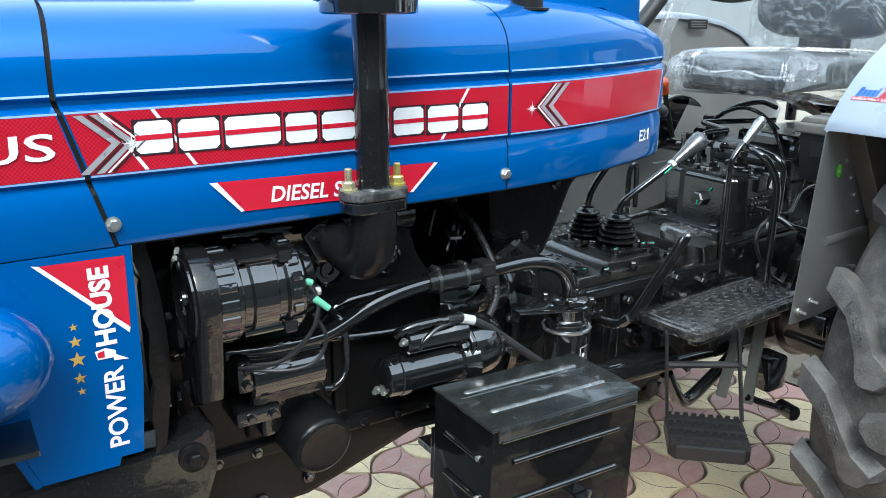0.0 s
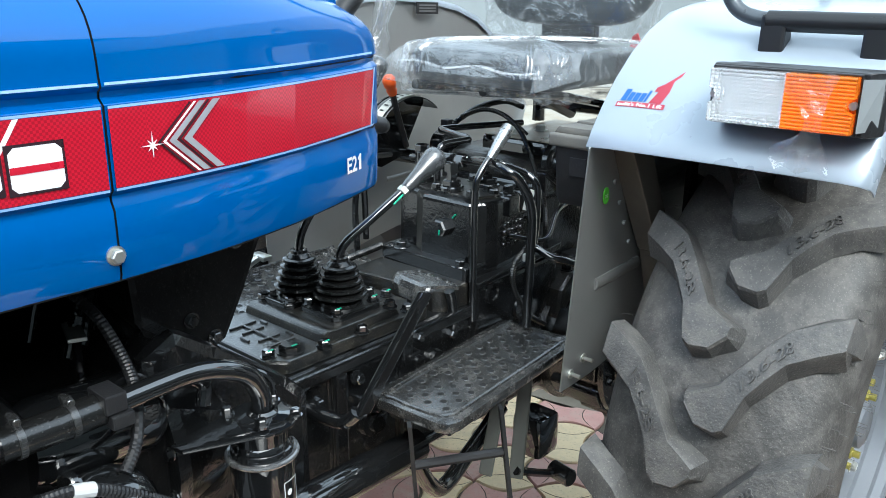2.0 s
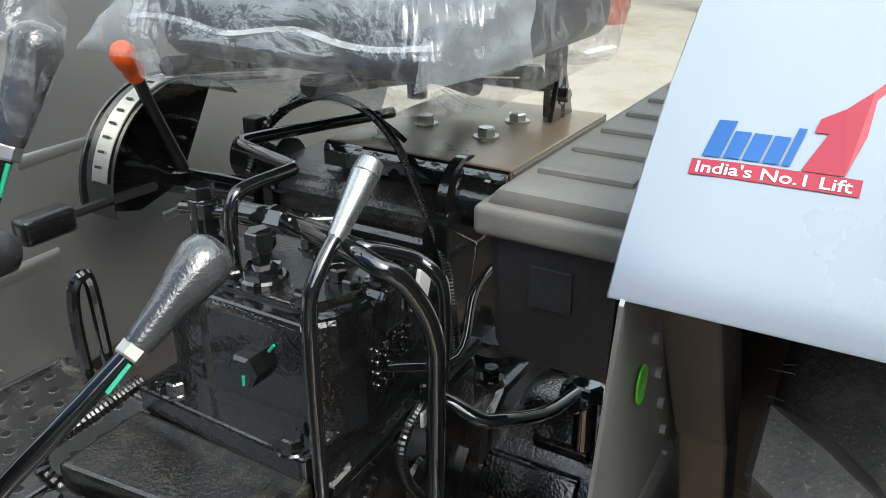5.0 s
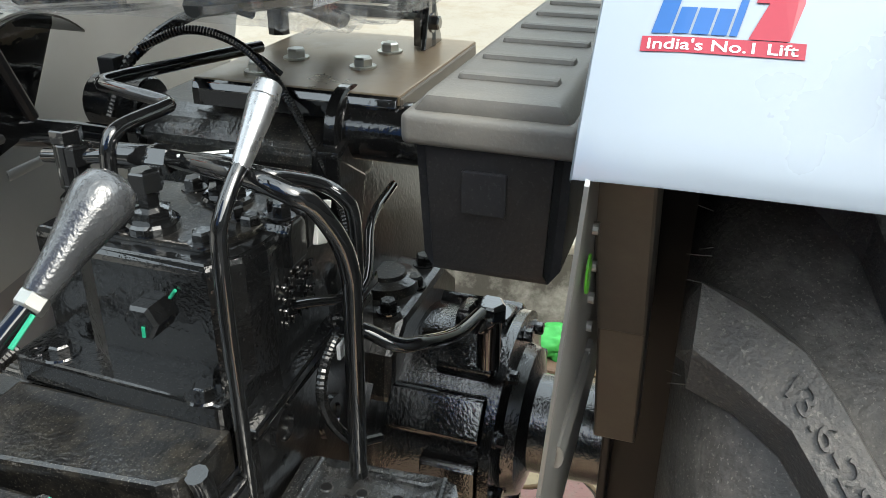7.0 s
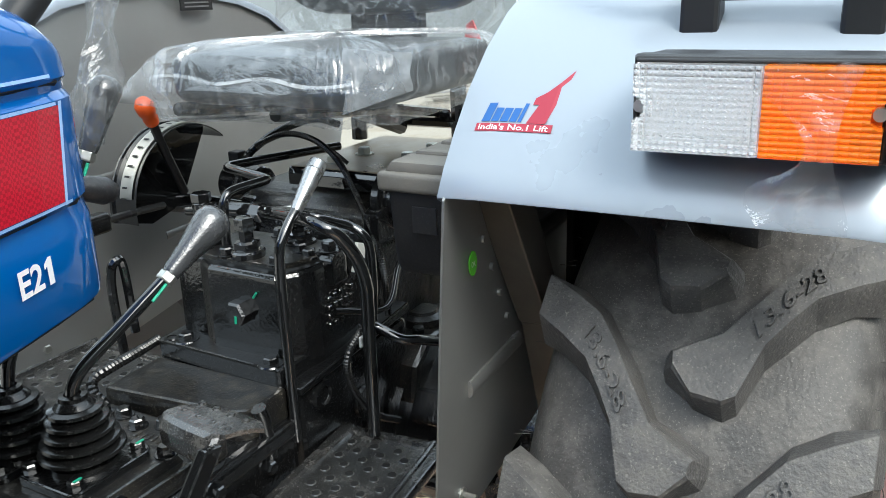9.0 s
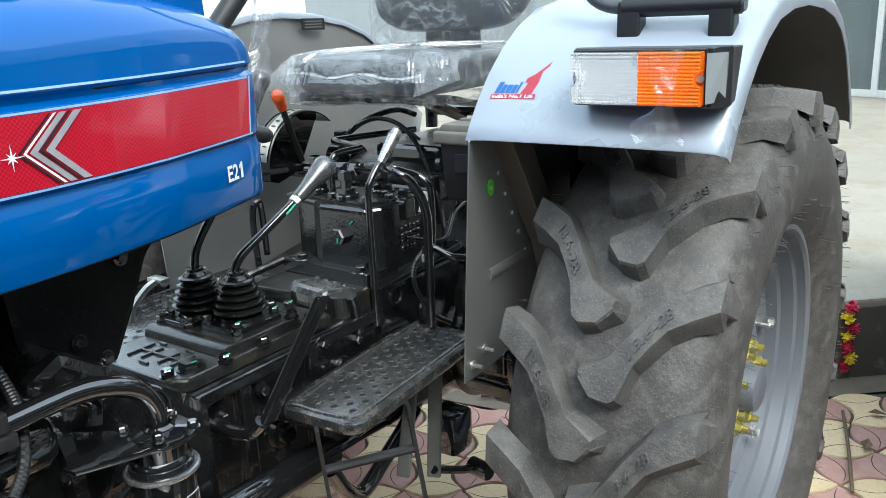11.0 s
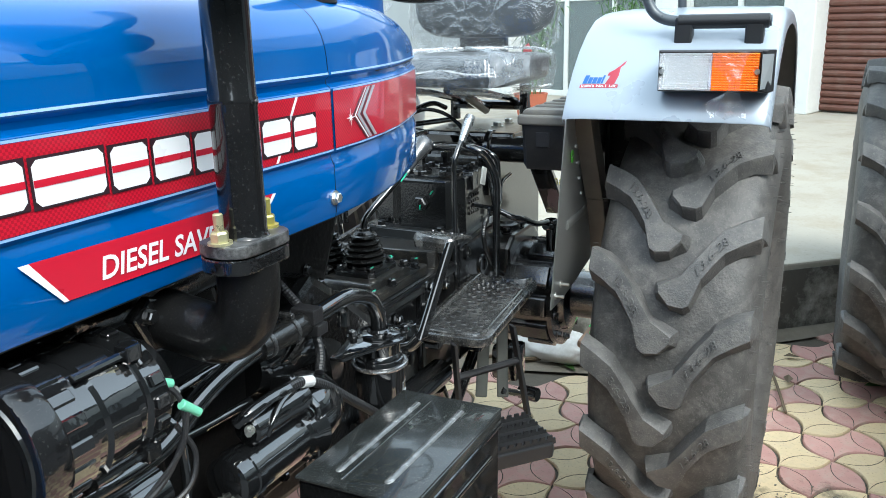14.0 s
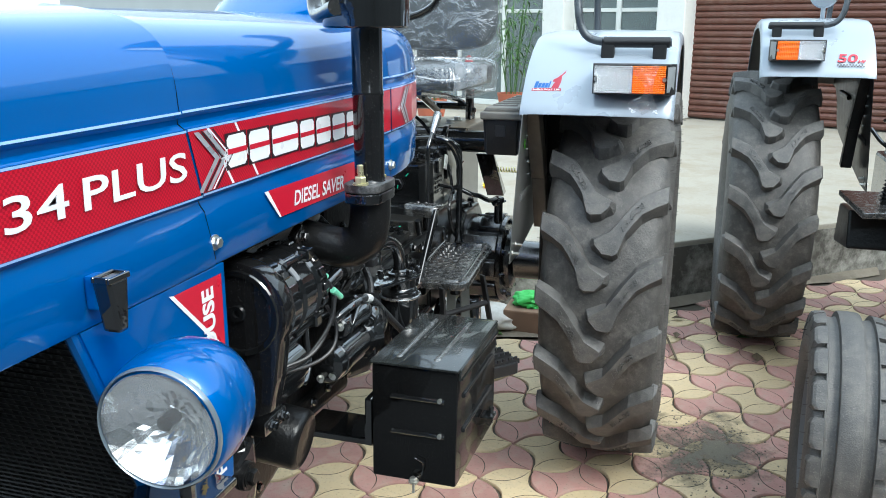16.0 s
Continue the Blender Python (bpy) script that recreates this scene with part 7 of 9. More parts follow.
    # near top corner: lugs with a bolt down into the sloped edge
    for x, y in ((1.955, 1.462), (2.005, 1.468)):
        bm = bmesh.new()
        prism(bm, [(x - 0.020, 1.030), (x - 0.020, 1.072), (x - 0.012, 1.082), (x + 0.012, 1.082), (x + 0.020, 1.072), (x + 0.020, 1.030)], "y", y - 0.020, y + 0.02, 0.004)
        part("corner_lug", bm, CAST, b)
    bolts("corner_bolt", [(1.955, 1.460, 1.082), (2.005, 1.466, 1.082)], (0, 0, 1), CAST, b, 0.011, 0.016)
    for x, y, h, r in ((1.893, 1.578, 0.052, 0.019), (1.985, 1.545, 0.040, 0.020), (1.925, 1.690, 0.055, 0.018)):
        bm = bmesh.new()
        cyl(bm, (x, y, 1.076), (x, y, 1.076 + h * 0.28), r * 1.5, seg=20, bev=0.003)
        lathe(bm, (x, y, 1.076 + h * 0.28), (0, 0, 1), [(0, 0), (0, r * 1.15), (h * 0.22, r * 1.15), (h * 0.26, r * 0.62), (h * 0.62, r * 0.62), (h * 0.64, r * 0.95), (h, r * 0.95), (h * 1.03, r * 0.8), (h * 1.03, 0)], 6)
        part("banjo_fitting", bm, BLACK, b, "hexagon pipe fitting")
    # cross pipe with unions over the top
    bm = bmesh.new()
    tube(bm, [(1.925, 1.735, 1.130), (1.925, 1.690, 1.134), (1.928, 1.640, 1.140), (1.932, 1.590, 1.141)], 0.0085, 10, 4)
    part("pipe_rail", bm, BLACK, b, "", True)
    for a, c2, r, sg in (((1.930, 1.640, 1.140), (1.932, 1.592, 1.141), 0.0145, 20), ((1.932, 1.598, 1.141), (1.933, 1.572, 1.141), 0.0165, 6), ((1.925, 1.700, 1.098), (1.925, 1.700, 1.150), 0.0165, 18), ((1.925, 1.700, 1.150), (1.925, 1.700, 1.166), 0.0175, 6)):
        bm = bmesh.new()
        cyl(bm, a, c2, r, seg=sg, bev=0.0015)
        part("pipe_joint", bm, BLACK, b, "", True, 30)
    bm = bmesh.new()
    tube(bm, [(1.93, 1.50, 1.160), (1.905, 1.545, 1.158)], 0.0022, 6, 0)
    part("split_pin", bm, ZINC, b)
    # cast letters on the side, unreadable: small bars
    rnd = random.Random(31)
    for i in range(4):
        for j in range(5):
            bm = bmesh.new()
            x, z = 1.922 + 0.0155 * j, 0.960 + 0.016 * i
            box(bm, (x, 1.4455, z), (x + 0.0095, 1.451, z + 0.010 - 0.003 * rnd.random()), 0.0015, 1)
            part("cast_mark", bm, CAST, b)
    for x, z, r in ((1.873, 0.868, 0.026), (1.985, 0.80, 0.03)):
        bm = bmesh.new()
        lathe(bm, (x, 1.437, z), (0, -1, 0), [(0, r), (0.008, r * 0.96), (0.008, r * 0.62), (0.002, r * 0.58), (0.002, 0)], 20)
        part("case_boss", bm, CAST, b, "", True, 30)
    bm = bmesh.new()
    box(bm, (1.985, 1.432, 1.035), (2.012, 1.438, 1.085), 0.001, 1, Matrix.Translation((2.0, 1.435, 1.06)) @ Matrix.Rotation(0.35, 4, "Y") @ Matrix.Translation((-2.0, -1.435, -1.06)))
    part("white_tag", bm, plain("paper_tag", (0.65, 0.65, 0.62), 0.6), b, "white paper tag")
    # bent delivery pipes
    for pts, r in (([(1.900, 1.358, 0.80), (1.900, 1.357, 0.90), (1.900, 1.355, 1.03), (1.898, 1.355, 1.062), (1.890, 1.361, 1.100), (1.872, 1.376, 1.140), (1.858, 1.392, 1.156), (1.862, 1.43, 1.164), (1.89, 1.50, 1.158), (1.925, 1.565, 1.146)], 0.0105),
                   ([(1.930, 1.368, 0.98), (1.928, 1.362, 1.05), (1.926, 1.362, 1.110), (1.922, 1.370, 1.130), (1.915, 1.388, 1.144), (1.890, 1.405, 1.158), (1.868, 1.425, 1.168), (1.90, 1.50, 1.160), (1.932, 1.572, 1.143)], 0.0075),
                   ([(1.895, 1.625, 1.08), (1.895, 1.624, 1.140), (1.900, 1.622, 1.166), (1.918, 1.620, 1.177), (1.985, 1.617, 1.178), (2.002, 1.620, 1.178), (2.010, 1.638, 1.179), (2.024, 1.715, 1.184), (2.032, 1.733, 1.184), (2.055, 1.738, 1.184), (2.16, 1.700, 1.184), (2.27, 1.655, 1.184)], 0.0085),
                   ([(1.905, 1.375, 0.990), (1.922, 1.355, 0.980), (1.930, 1.32, 0.964), (1.955, 1.300, 0.955), (2.03, 1.285, 0.925), (2.10, 1.275, 0.915)], 0.0085),
                   ([(1.93, 1.44, 0.99), (2.02, 1.40, 0.97), (2.10, 1.42, 1.02), (2.20, 1.43, 1.03)], 0.006)):
        bm = bmesh.new()
        tube(bm, pts, r, 10, 6)
        part("steel_pipe", bm, BLACK, tr, "bent glossy black pipe", True)
    bm = bmesh.new()
    tube(bm, [(1.935, 1.392, 0.985), (1.922, 1.386, 0.969), (1.886, 1.385, 0.950), (1.876, 1.385, 0.915), (1.897, 1.385, 0.866), (1.94, 1.38, 0.81), (2.0, 1.375, 0.77)], 0.0068, 9, 6, 0.0009)
    part("conduit", bm, HOSE, tr, "corrugated conduit")
    bm = bmesh.new()
    box(bm, (1.903, 1.374, 0.948), (1.928, 1.379, 0.966), 0.002)
    part("paper_tag", bm, plain("paper_tag_b", (0.6, 0.6, 0.6), 0.6), tr, "white printed tag")
    # lift housing behind: glossy casting with a dusty raised top
    bm = bmesh.new()
    prism(bm, [(2.025, 0.60), (2.025, 0.99), (2.10, 1.01), (2.118, 1.072), (2.62, 1.085), (2.62, 0.60)], "y", 1.475, 1.79, 0.014)
    lh = part("lift_housing", bm, CAST, tr, "glossy black lift housing with dusty top")
    bm = bmesh.new()
    prism(bm, [(2.112, 1.066), (2.118, 1.096), (2.138, 1.116), (2.17, 1.126), (2.55, 1.128), (2.60, 1.08)], "y", 1.490, 1.785, 0.010)
    part("housing_top", bm, CASTDUST, lh, "dusty raised top")
    for y in (1.485, 1.775):
        bm = bmesh.new()
        prism(bm, [(2.104, 1.04), (2.112, 1.100), (2.16, 1.118), (2.22, 1.09), (2.22, 1.04)], "y", y - 0.02, y + 0.02, 0.008)
        part("housing_shoulder", bm, CAST, lh)
    bm = bmesh.new()
    cyl(bm, (2.178, 1.30, 1.112), (2.178, 1.495, 1.112), 0.040, seg=24, bev=0.003)
    lathe(bm, (2.178, 1.49, 1.112), (0, -1, 0), [(0, 0.056), (0.014, 0.056), (0.018, 0.050), (0.018, 0.038)], 24)
    part("lift_shaft", bm, CAST, lh, "", True, 40)
    bm = bmesh.new()
    cyl(bm, (2.178, 1.78, 1.112), (2.178, 1.87, 1.112), 0.040, seg=24, bev=0.003)
    part("lift_shaft", bm, CAST, lh, "", True, 40)
    for x, z in ((2.018, 1.09), (2.018, 1.0)):
        bm = bmesh.new()
        prism(bm, [(2.10, 0.98), (2.10, 1.10), (2.18, 1.05), (2.16, 0.98)], "y", 1.460 if z > 1.05 else 1.75, 1.480 if z > 1.05 else 1.77, 0.003)
        part("web", bm, CAST, lh)
    # rear axle: smooth trumpet, ribbed brake drum, bolted flange, shaft to the wheel
    bm = bmesh.new()
    AX = (2.24, 1.57, 0.655)
    lathe(bm, AX, (0, -1, 0), [(0, 0.22), (0.03, 0.205), (0.05, 0.182), (0.122, 0.168), (0.125, 0.178), (0.142, 0.178), (0.144, 0.158), (0.300, 0.154), (0.303, 0.166), (0.318, 0.166), (0.322, 0.118), (0.34, 0.112), (0.35, 0.075), (0.60, 0.070)], 44)
    ax = part("axle_housing", bm, HAMMERED, tr, "glossy ribbed black axle housing", True, 35)
    for k in range(11):
        an = radians(360 / 11 * k + 8)
        bm = bmesh.new()
        m = Matrix.Translation((AX[0], 1.345, AX[2])) @ Matrix.Rotation(an, 4, "Y")
        prism(bm, [(-0.036, 0.140), (-0.032, 0.166), (-0.026, 0.173), (0.026, 0.173), (0.032, 0.166), (0.036, 0.140)], "y", -0.075, 0.060 if k % 2 else 0.005, 0.005)
        bmesh.ops.transform(bm, matrix=m, verts=bm.verts)
        part("brake_lobe", bm, HAMMERED, ax, "", True, 35)
    bolts("flange_bolt", [(AX[0] + 0.142 * math.cos(a), 1.251, AX[2] + 0.142 * math.sin(a)) for a in [radians(36 * k + 12) for k in range(10)]], (0, -1, 0), CAST, ax, 0.010, 0.012)
    bm = bmesh.new()
    prism(bm, [(2.10, 0.74), (2.11, 0.815), (2.16, 0.850), (2.34, 0.850), (2.40, 0.80), (2.40, 0.74)], "y", 1.40, 1.52, 0.012)
    part("axle_top", bm, CASTDUST, ax, "dusty axle casting")
    bolts("axle_bolt", [(2.17, 1.43, 0.85), (2.25, 1.42, 0.85), (2.20, 1.49, 0.85), (2.32, 1.43, 0.85)], (0, 0, 1), CAST, ax, 0.013, 0.016)
    bm = bmesh.new()
    lathe(bm, (2.24, 1.46, 0.845), (0, 0, 1), [(0, 0.05), (0.02, 0.048), (0.024, 0.03), (0.03, 0.028), (0.03, 0)], 24)
    part("axle_cap", bm, CASTDUST, ax, "", True, 40)
    bm = bmesh.new()
    cyl(bm, (2.125, 1.270, 0.82), (2.125, 1.270, 0.905), 0.016, seg=14, bev=0.003)
    hexbolt(bm, (2.125, 1.270, 0.903), (0, 0, 1), 0.021, 0.014)
    cyl(bm, (2.09, 1.276, 0.905), (2.125, 1.270, 0.895), 0.014, seg=12, bev=0.002)
    part("brake_union", bm, BLACK, ax, "pipe union", True, 30)
    bm = bmesh.new()
    prism(bm, [(2.28, 1.05), (2.30, 1.05), (2.52, 0.86), (2.47, 0.85)], "y", 1.33, 1.40, 0.004)
    part("gusset", bm, BLACK, ax)
    bm = bmesh.new()
    tube(bm, [(2.50 + 0.010 * math.cos(k * 0.7), 1.40 - 0.0013 * k, 0.955 + 0.010 * math.sin(k * 0.7)) for k in range(120)], 0.0022, 5, 0)
    part("return_spring", bm, YZINC, tr, "coil return spring")
    # brake rods under the step
    for pts, r in (([(1.15, 1.36, 0.67), (1.35, 1.36, 0.665), (1.55, 1.37, 0.65)], 0.034),
                   ([(1.56, 1.38, 0.60), (1.60, 1.38, 0.53), (1.66, 1.39, 0.49), (1.78, 1.41, 0.52), (1.90, 1.42, 0.575)], 0.018),
                   ([(1.45, 1.42, 0.60), (1.70, 1.45, 0.58), (1.95, 1.45, 0.56)], 0.014)):
        bm = bmesh.new()
        tube(bm, pts, r, 12, 5)
        part("linkage_tube", bm, BLACK, tr, "black linkage tube", True)
    for a, b in (((1.83, 1.36, 0.74), (1.74, 1.34, 0.50)), ((1.87, 1.33, 0.74), (1.80, 1.30, 0.48))):
        bm = bmesh.new()
        d = Vector(b) - Vector(a)
        m = Matrix.Translation(a) @ d.to_track_quat("Z", "Y").to_matrix().to_4x4()
        box(bm, (-0.016, -0.004, 0), (0.016, 0.004, d.length), 0.003, 1, m)
        part("link_bar", bm, plain("bare_steel", (0.12, 0.125, 0.115), 0.4, 0.4, 0.3, 20) if a[0] < 1.85 else bpy.data.materials["bare_steel"], tr, "flat grey link bar")
    bm = bmesh.new()
    tube(bm, [(1.80, 1.30, 0.50), (1.90, 1.29, 0.45), (1.96, 1.28, 0.43)], 0.010, 8, 3)
    cyl(bm, (1.955, 1.25, 0.425), (1.965, 1.31, 0.425), 0.022, seg=14, bev=0.003)
    box(bm, (1.86, 1.28, 0.50), (1.94, 1.36, 0.60), 0.014)
    part("drop_arm", bm, BLACK, tr, "black drop arm", True, 40)


def quadrant(tr):
    """Lift quadrant on the far side: curved plate, bright scale, orange knob."""
    c = Vector((2.062, 1.915, 1.106))
    bm = bmesh.new()
    A = [radians(48 + 138 * k / 22) for k in range(23)]
    poly = [(c.x + 0.148 * math.cos(a), c.z + 0.148 * math.sin(a)) for a in A] + [(c.x - 0.06, c.z - 0.04), (c.x + 0.02, c.z - 0.02)]
    prism(bm, poly, "y", c.y, c.y + 0.006, 0.001)
    q = part("lift_quadrant", bm, BLACK, tr, "black lift quadrant with bright scale")
    for y0, r0, mat, nm in ((c.y - 0.058, 0.143, BLACK, "rim"), (c.y - 0.050, 0.1465, ZINC, "scale")):
        bm = bmesh.new()
        w = 0.066 if nm == "rim" else 0.030
        rows = [[(c.x + r0 * math.cos(a), y, c.z + r0 * math.sin(a)) for y in (y0, y0 + w)] for a in (A if nm == "rim" else A[4:20])]
        sheet_solid(bm, rows, (0, 0, 0.003))
        part("quadrant_" + nm, bm, mat, q, "bright scale strip" if nm == "scale" else "", True, 60)
    for k in range(13):
        a = A[4] + (A[19] - A[4]) * k / 12
        bm = bmesh.new()
        m = Matrix.Translation((c.x + 0.1502 * math.cos(a), c.y - 0.034, c.z + 0.1502 * math.sin(a))) @ Matrix.Rotation(-a, 4, "Y")
        box(bm, (-0.0004, -0.006, -0.0018), (0.0004, 0.006, 0.0018), 0, 1, m)
        part("scale_mark", bm, SATIN, q)
    bm = bmesh.new()
    tube(bm, [(2.06, 1.88, 1.12), (2.005, 1.862, 1.22), (1.978, 1.850, 1.272)], 0.0085, 8, 3)
    part("lift_lever", bm, SATIN, q, "", True)
    bm = bmesh.new()
    lathe(bm, (1.980, 1.851, 1.268), (-0.55, -0.25, 0.8), [(0, 0), (0, 0.012), (0.012, 0.014), (0.020, 0.012), (0.028, 0.016), (0.045, 0.017), (0.055, 0.012), (0.058, 0)], 20)
    part("orange_knob", bm, ORANGE, q, "orange plastic knob", True, 60)
    bm = bmesh.new()
    tube(bm, [(2.02, 1.90, 1.10), (1.94, 1.88, 1.11), (1.86, 1.862, 1.118)], 0.007, 8, 3)
    part("second_lever", bm, SATIN, q, "", True)
    bm = bmesh.new()
    box(bm, (1.785, 1.845, 1.100), (1.858, 1.875, 1.135), 0.010, 3)
    part("black_knob", bm, HOSE, q, "black square knob", True, 60)
    bm = bmesh.new()
    tube(bm, [(2.07, 1.95, 1.09), (2.10, 1.85, 1.085), (2.11, 1.78, 1.08)], 0.02, 12, 3)
    part("cross_shaft", bm, BLACK, q, "", True)
    bm = bmesh.new()
    tube(bm, [(1.80, 1.80, 0.90), (1.80, 1.805, 1.0), (1.805, 1.805, 1.05), (1.815, 1.80, 1.065), (1.826, 1.80, 1.05), (1.83, 1.80, 0.93)], 0.008, 8, 5)
    part("hook_lever", bm, BLACK, q, "bent hook lever", True)


def seat(tr):
    bm = bmesh.new()
    prism(bm, [(2.165, 1.150), (2.165, 1.163), (2.50, 1.163), (2.50, 1.150)], "y", 1.405, 1.70, 0.003)
    sp = part("seat_plate", bm, plain("rusty_plate", (0.24, 0.185, 0.125), 0.3, 0.35, 0.4, 9, dust=0.5, dust_col=(0.32, 0.27, 0.20)), tr, "worn steel seat plate")
    bm = bmesh.new()
    prism(bm, [(2.168, 1.1625), (2.160, 1.159), (2.1565, 1.150), (2.1565, 1.128), (2.1605, 1.128), (2.1605, 1.149), (2.168, 1.1565)], "y", 1.407, 1.698, 0.0008)
    part("plate_flange", bm, BLACK, sp, "bent black front flange")
    bm = bmesh.new()
    box(bm, (2.168, 1.402, 1.105), (2.49, 1.4075, 1.160), 0.002, 1)
    part("plate_side", bm, BRACE, sp, "bent steel side")
    bolts("seat_bolt", [(2.286, 1.506, 1.164), (2.384, 1.505, 1.164), (2.303, 1.618, 1.164), (2.215, 1.63, 1.164)], (0, 0, 1), ZINC, sp, 0.014, 0.012, "zinc bolt with washer")
    # suspension frame
    for pts, r in (([(2.44, 1.47, 1.165), (2.44, 1.47, 1.30)], 0.018), ([(2.44, 1.72, 1.165), (2.44, 1.72, 1.30)], 0.018), ([(2.44, 1.46, 1.215), (2.44, 1.73, 1.215)], 0.016), ([(2.44, 1.50, 1.23), (2.20, 1.50, 1.275), (1.90, 1.50, 1.31)], 0.011), ([(2.44, 1.70, 1.23), (2.20, 1.70, 1.275), (1.90, 1.70, 1.31)], 0.011), ([(2.42, 1.60, 1.20), (2.15, 1.60, 1.30)], 0.016)):
        bm = bmesh.new()
        tube(bm, pts, r, 8, 0)
        part("seat_frame", bm, BLACK, sp, "black seat frame tube", True)
    bm = bmesh.new()
    prism(bm, [(2.40, 1.164), (2.48, 1.164), (2.445, 1.245), (2.425, 1.245)], "y", 1.455, 1.463, 0.002)
    hexbolt(bm, (2.435, 1.455, 1.20), (0, -1, 0), 0.011, 0.010)
    part("seat_bracket", bm, BLACK, sp)
    # wiring loom at the plate's front edge
    for pts, r, rb in (([(2.10, 1.79, 1.12), (2.115, 1.77, 1.175), (2.14, 1.75, 1.205), (2.20, 1.74, 1.225), (2.30, 1.735, 1.23), (2.36, 1.72, 1.21)], 0.0085, 0.0013), ([(2.13, 1.75, 1.205), (2.16, 1.70, 1.225), (2.17, 1.64, 1.215), (2.16, 1.58, 1.18), (2.13, 1.52, 1.12), (2.10, 1.465, 1.05), (2.08, 1.44, 0.99), (2.07, 1.43, 0.93)], 0.0065, 0.001), ([(2.17, 1.63, 1.21), (2.18, 1.60, 1.19), (2.19, 1.58, 1.17)], 0.004, 0)):
        bm = bmesh.new()
        tube(bm, pts, r, 8, 6, rb)
        part("wiring_loom", bm, HOSE, sp, "corrugated wiring loom")
    bm = bmesh.new()
    box(bm, (2.105, 1.775, 1.17), (2.13, 1.80, 1.195), 0.003)
    part("wire_plug", bm, PLASTIC, sp)
    # cushion and back
    def pad(name, rows_of, label):
        bm = bmesh.new()
        V = [[bm.verts.new(p) for p in r] for r in rows_of]
        n = len(V[0])
        for A, B in zip(V, V[1:]):
            for i in range(n):
                bm.faces.new((A[i], A[(i + 1) % n], B[(i + 1) % n], B[i]))
        bm.faces.new(V[0][::-1])
        bm.faces.new(V[-1])
        return part(name, bm, VINYL, tr, label, True, 60)
    def ring(cx, cy, hx, hy, z, p=9):
        out = []
        for k in range(40):
            a = 2 * math.pi * k / 40
            c, s = math.cos(a), math.sin(a)
            out.append((cx + hx * math.copysign(abs(c) ** (2 / p), c), cy + hy * math.copysign(abs(s) ** (2 / p), s), z))
        return out
    C = (2.150, 1.556)
    pad("seat_cushion", [ring(*C, h, w, z) for h, w, z in ((0.20, 0.185, 1.312), (0.212, 0.200, 1.316), (0.219, 0.207, 1.328), (0.221, 0.210, 1.374), (0.215, 0.205, 1.386), (0.19, 0.18, 1.392), (0.10, 0.10, 1.394))], "grey vinyl seat cushion")
    back = []
    for t, hy, hz in ((0.0, 0.19, 0.10), (0.012, 0.225, 0.13), (0.04, 0.235, 0.14), (0.075, 0.225, 0.13), (0.085, 0.19, 0.10)):
        r = []
        for k in range(40):
            a = 2 * math.pi * k / 40
            c, s = math.cos(a), math.sin(a)
            yy, zz = hy * math.copysign(abs(c) ** 0.5, c), hz * math.copysign(abs(s) ** 0.5, s)
            r.append((2.30 + t + 0.10 * zz, CY + yy, 1.575 + zz))
        back.append(r)
    pad("backrest", back, "dark grey vinyl backrest")
    bm = bmesh.new()
    box(bm, (2.345, 1.50, 1.30), (2.375, 1.66, 1.48), 0.006)
    part("back_post", bm, PLASTIC, tr, "dark backrest post")
    # film over both, loose and crumpled
    def film(name, grid, label):
        bm = bmesh.new()
        grid_sheet(bm, grid)
        ob = part(name, bm, FILM, None, "", True, 70)
        tagged(ob, label, "plastic film")
        ob.visible_shadow = False
    g = []
    prof = [(0.60, 1.292), (0.90, 1.294), (1.03, 1.300), (1.045, 1.312), (1.05, 1.324), (1.062, 1.336), (1.068, 1.340), (1.062, 1.344), (1.05, 1.356), (1.045, 1.370), (1.035, 1.384), (1.0, 1.396), (0.94, 1.402), (0.8, 1.406), (0.5, 1.409), (0.2, 1.410), (0.01, 1.410)]
    for s, z in prof:
        row = []
        for k in range(289):
            a = 2 * math.pi * (k % 288) / 288
            c, q = math.cos(a), math.sin(a)
            nz = noise.noise(Vector((c * 2.2 + s, q * 2.2, z * 14)))
            n2 = noise.noise(Vector((c * 16, q * 16, z * 9)))
            fold = 0.5 - abs(noise.noise(Vector((c * 9 + z * 6, q * 9, z * 4))))
            side = 1.0 if 0.92 < s and z > 1.298 else 0.25
            w = 1 + 0.030 * nz + (0.016 * n2 + 0.035 * (fold - 0.3)) * side
            front = max(0.0, -c - 0.5) * (0.05 + 0.22 * max(0.0, q)) * (1.0 if z < 1.36 else 0.6)
            row.append((C[0] + 0.228 * s * w * math.copysign(abs(c) ** 0.28, c) - front * max(0, s - 0.6), C[1] + 0.216 * s * w * math.copysign(abs(q) ** 0.28, q), z + 0.006 * nz + 0.006 * n2 + 0.010 * (fold - 0.3) - (0.014 if z < 1.31 else 0) * (nz + 0.5)))
        g.append(row)
    film("seat_film", g, "crumpled clear plastic film over seat cushion")
    cover = bpy.data.objects["seat_film"]
    # welded seam round the front and the bag's two loose corners
    def loose(name, rows, label):
        bm = bmesh.new()
        grid_sheet(bm, rows)
        ob = part(name, bm, MILKFILM, cover, label, True, 70)
        ob.visible_shadow = False
    xs = 1.905
    loose("seam", [[(xs - 0.004 * math.sin(k * 0.8) - 0.006 * (j == 1), 1.755 - 0.40 * k / 24, 1.353 + 0.0045 * j + 0.005 * math.sin(k * 0.55) - 0.004 * k / 24) for k in range(25)] for j in range(3)], "welded seam of the film")
    rows = []
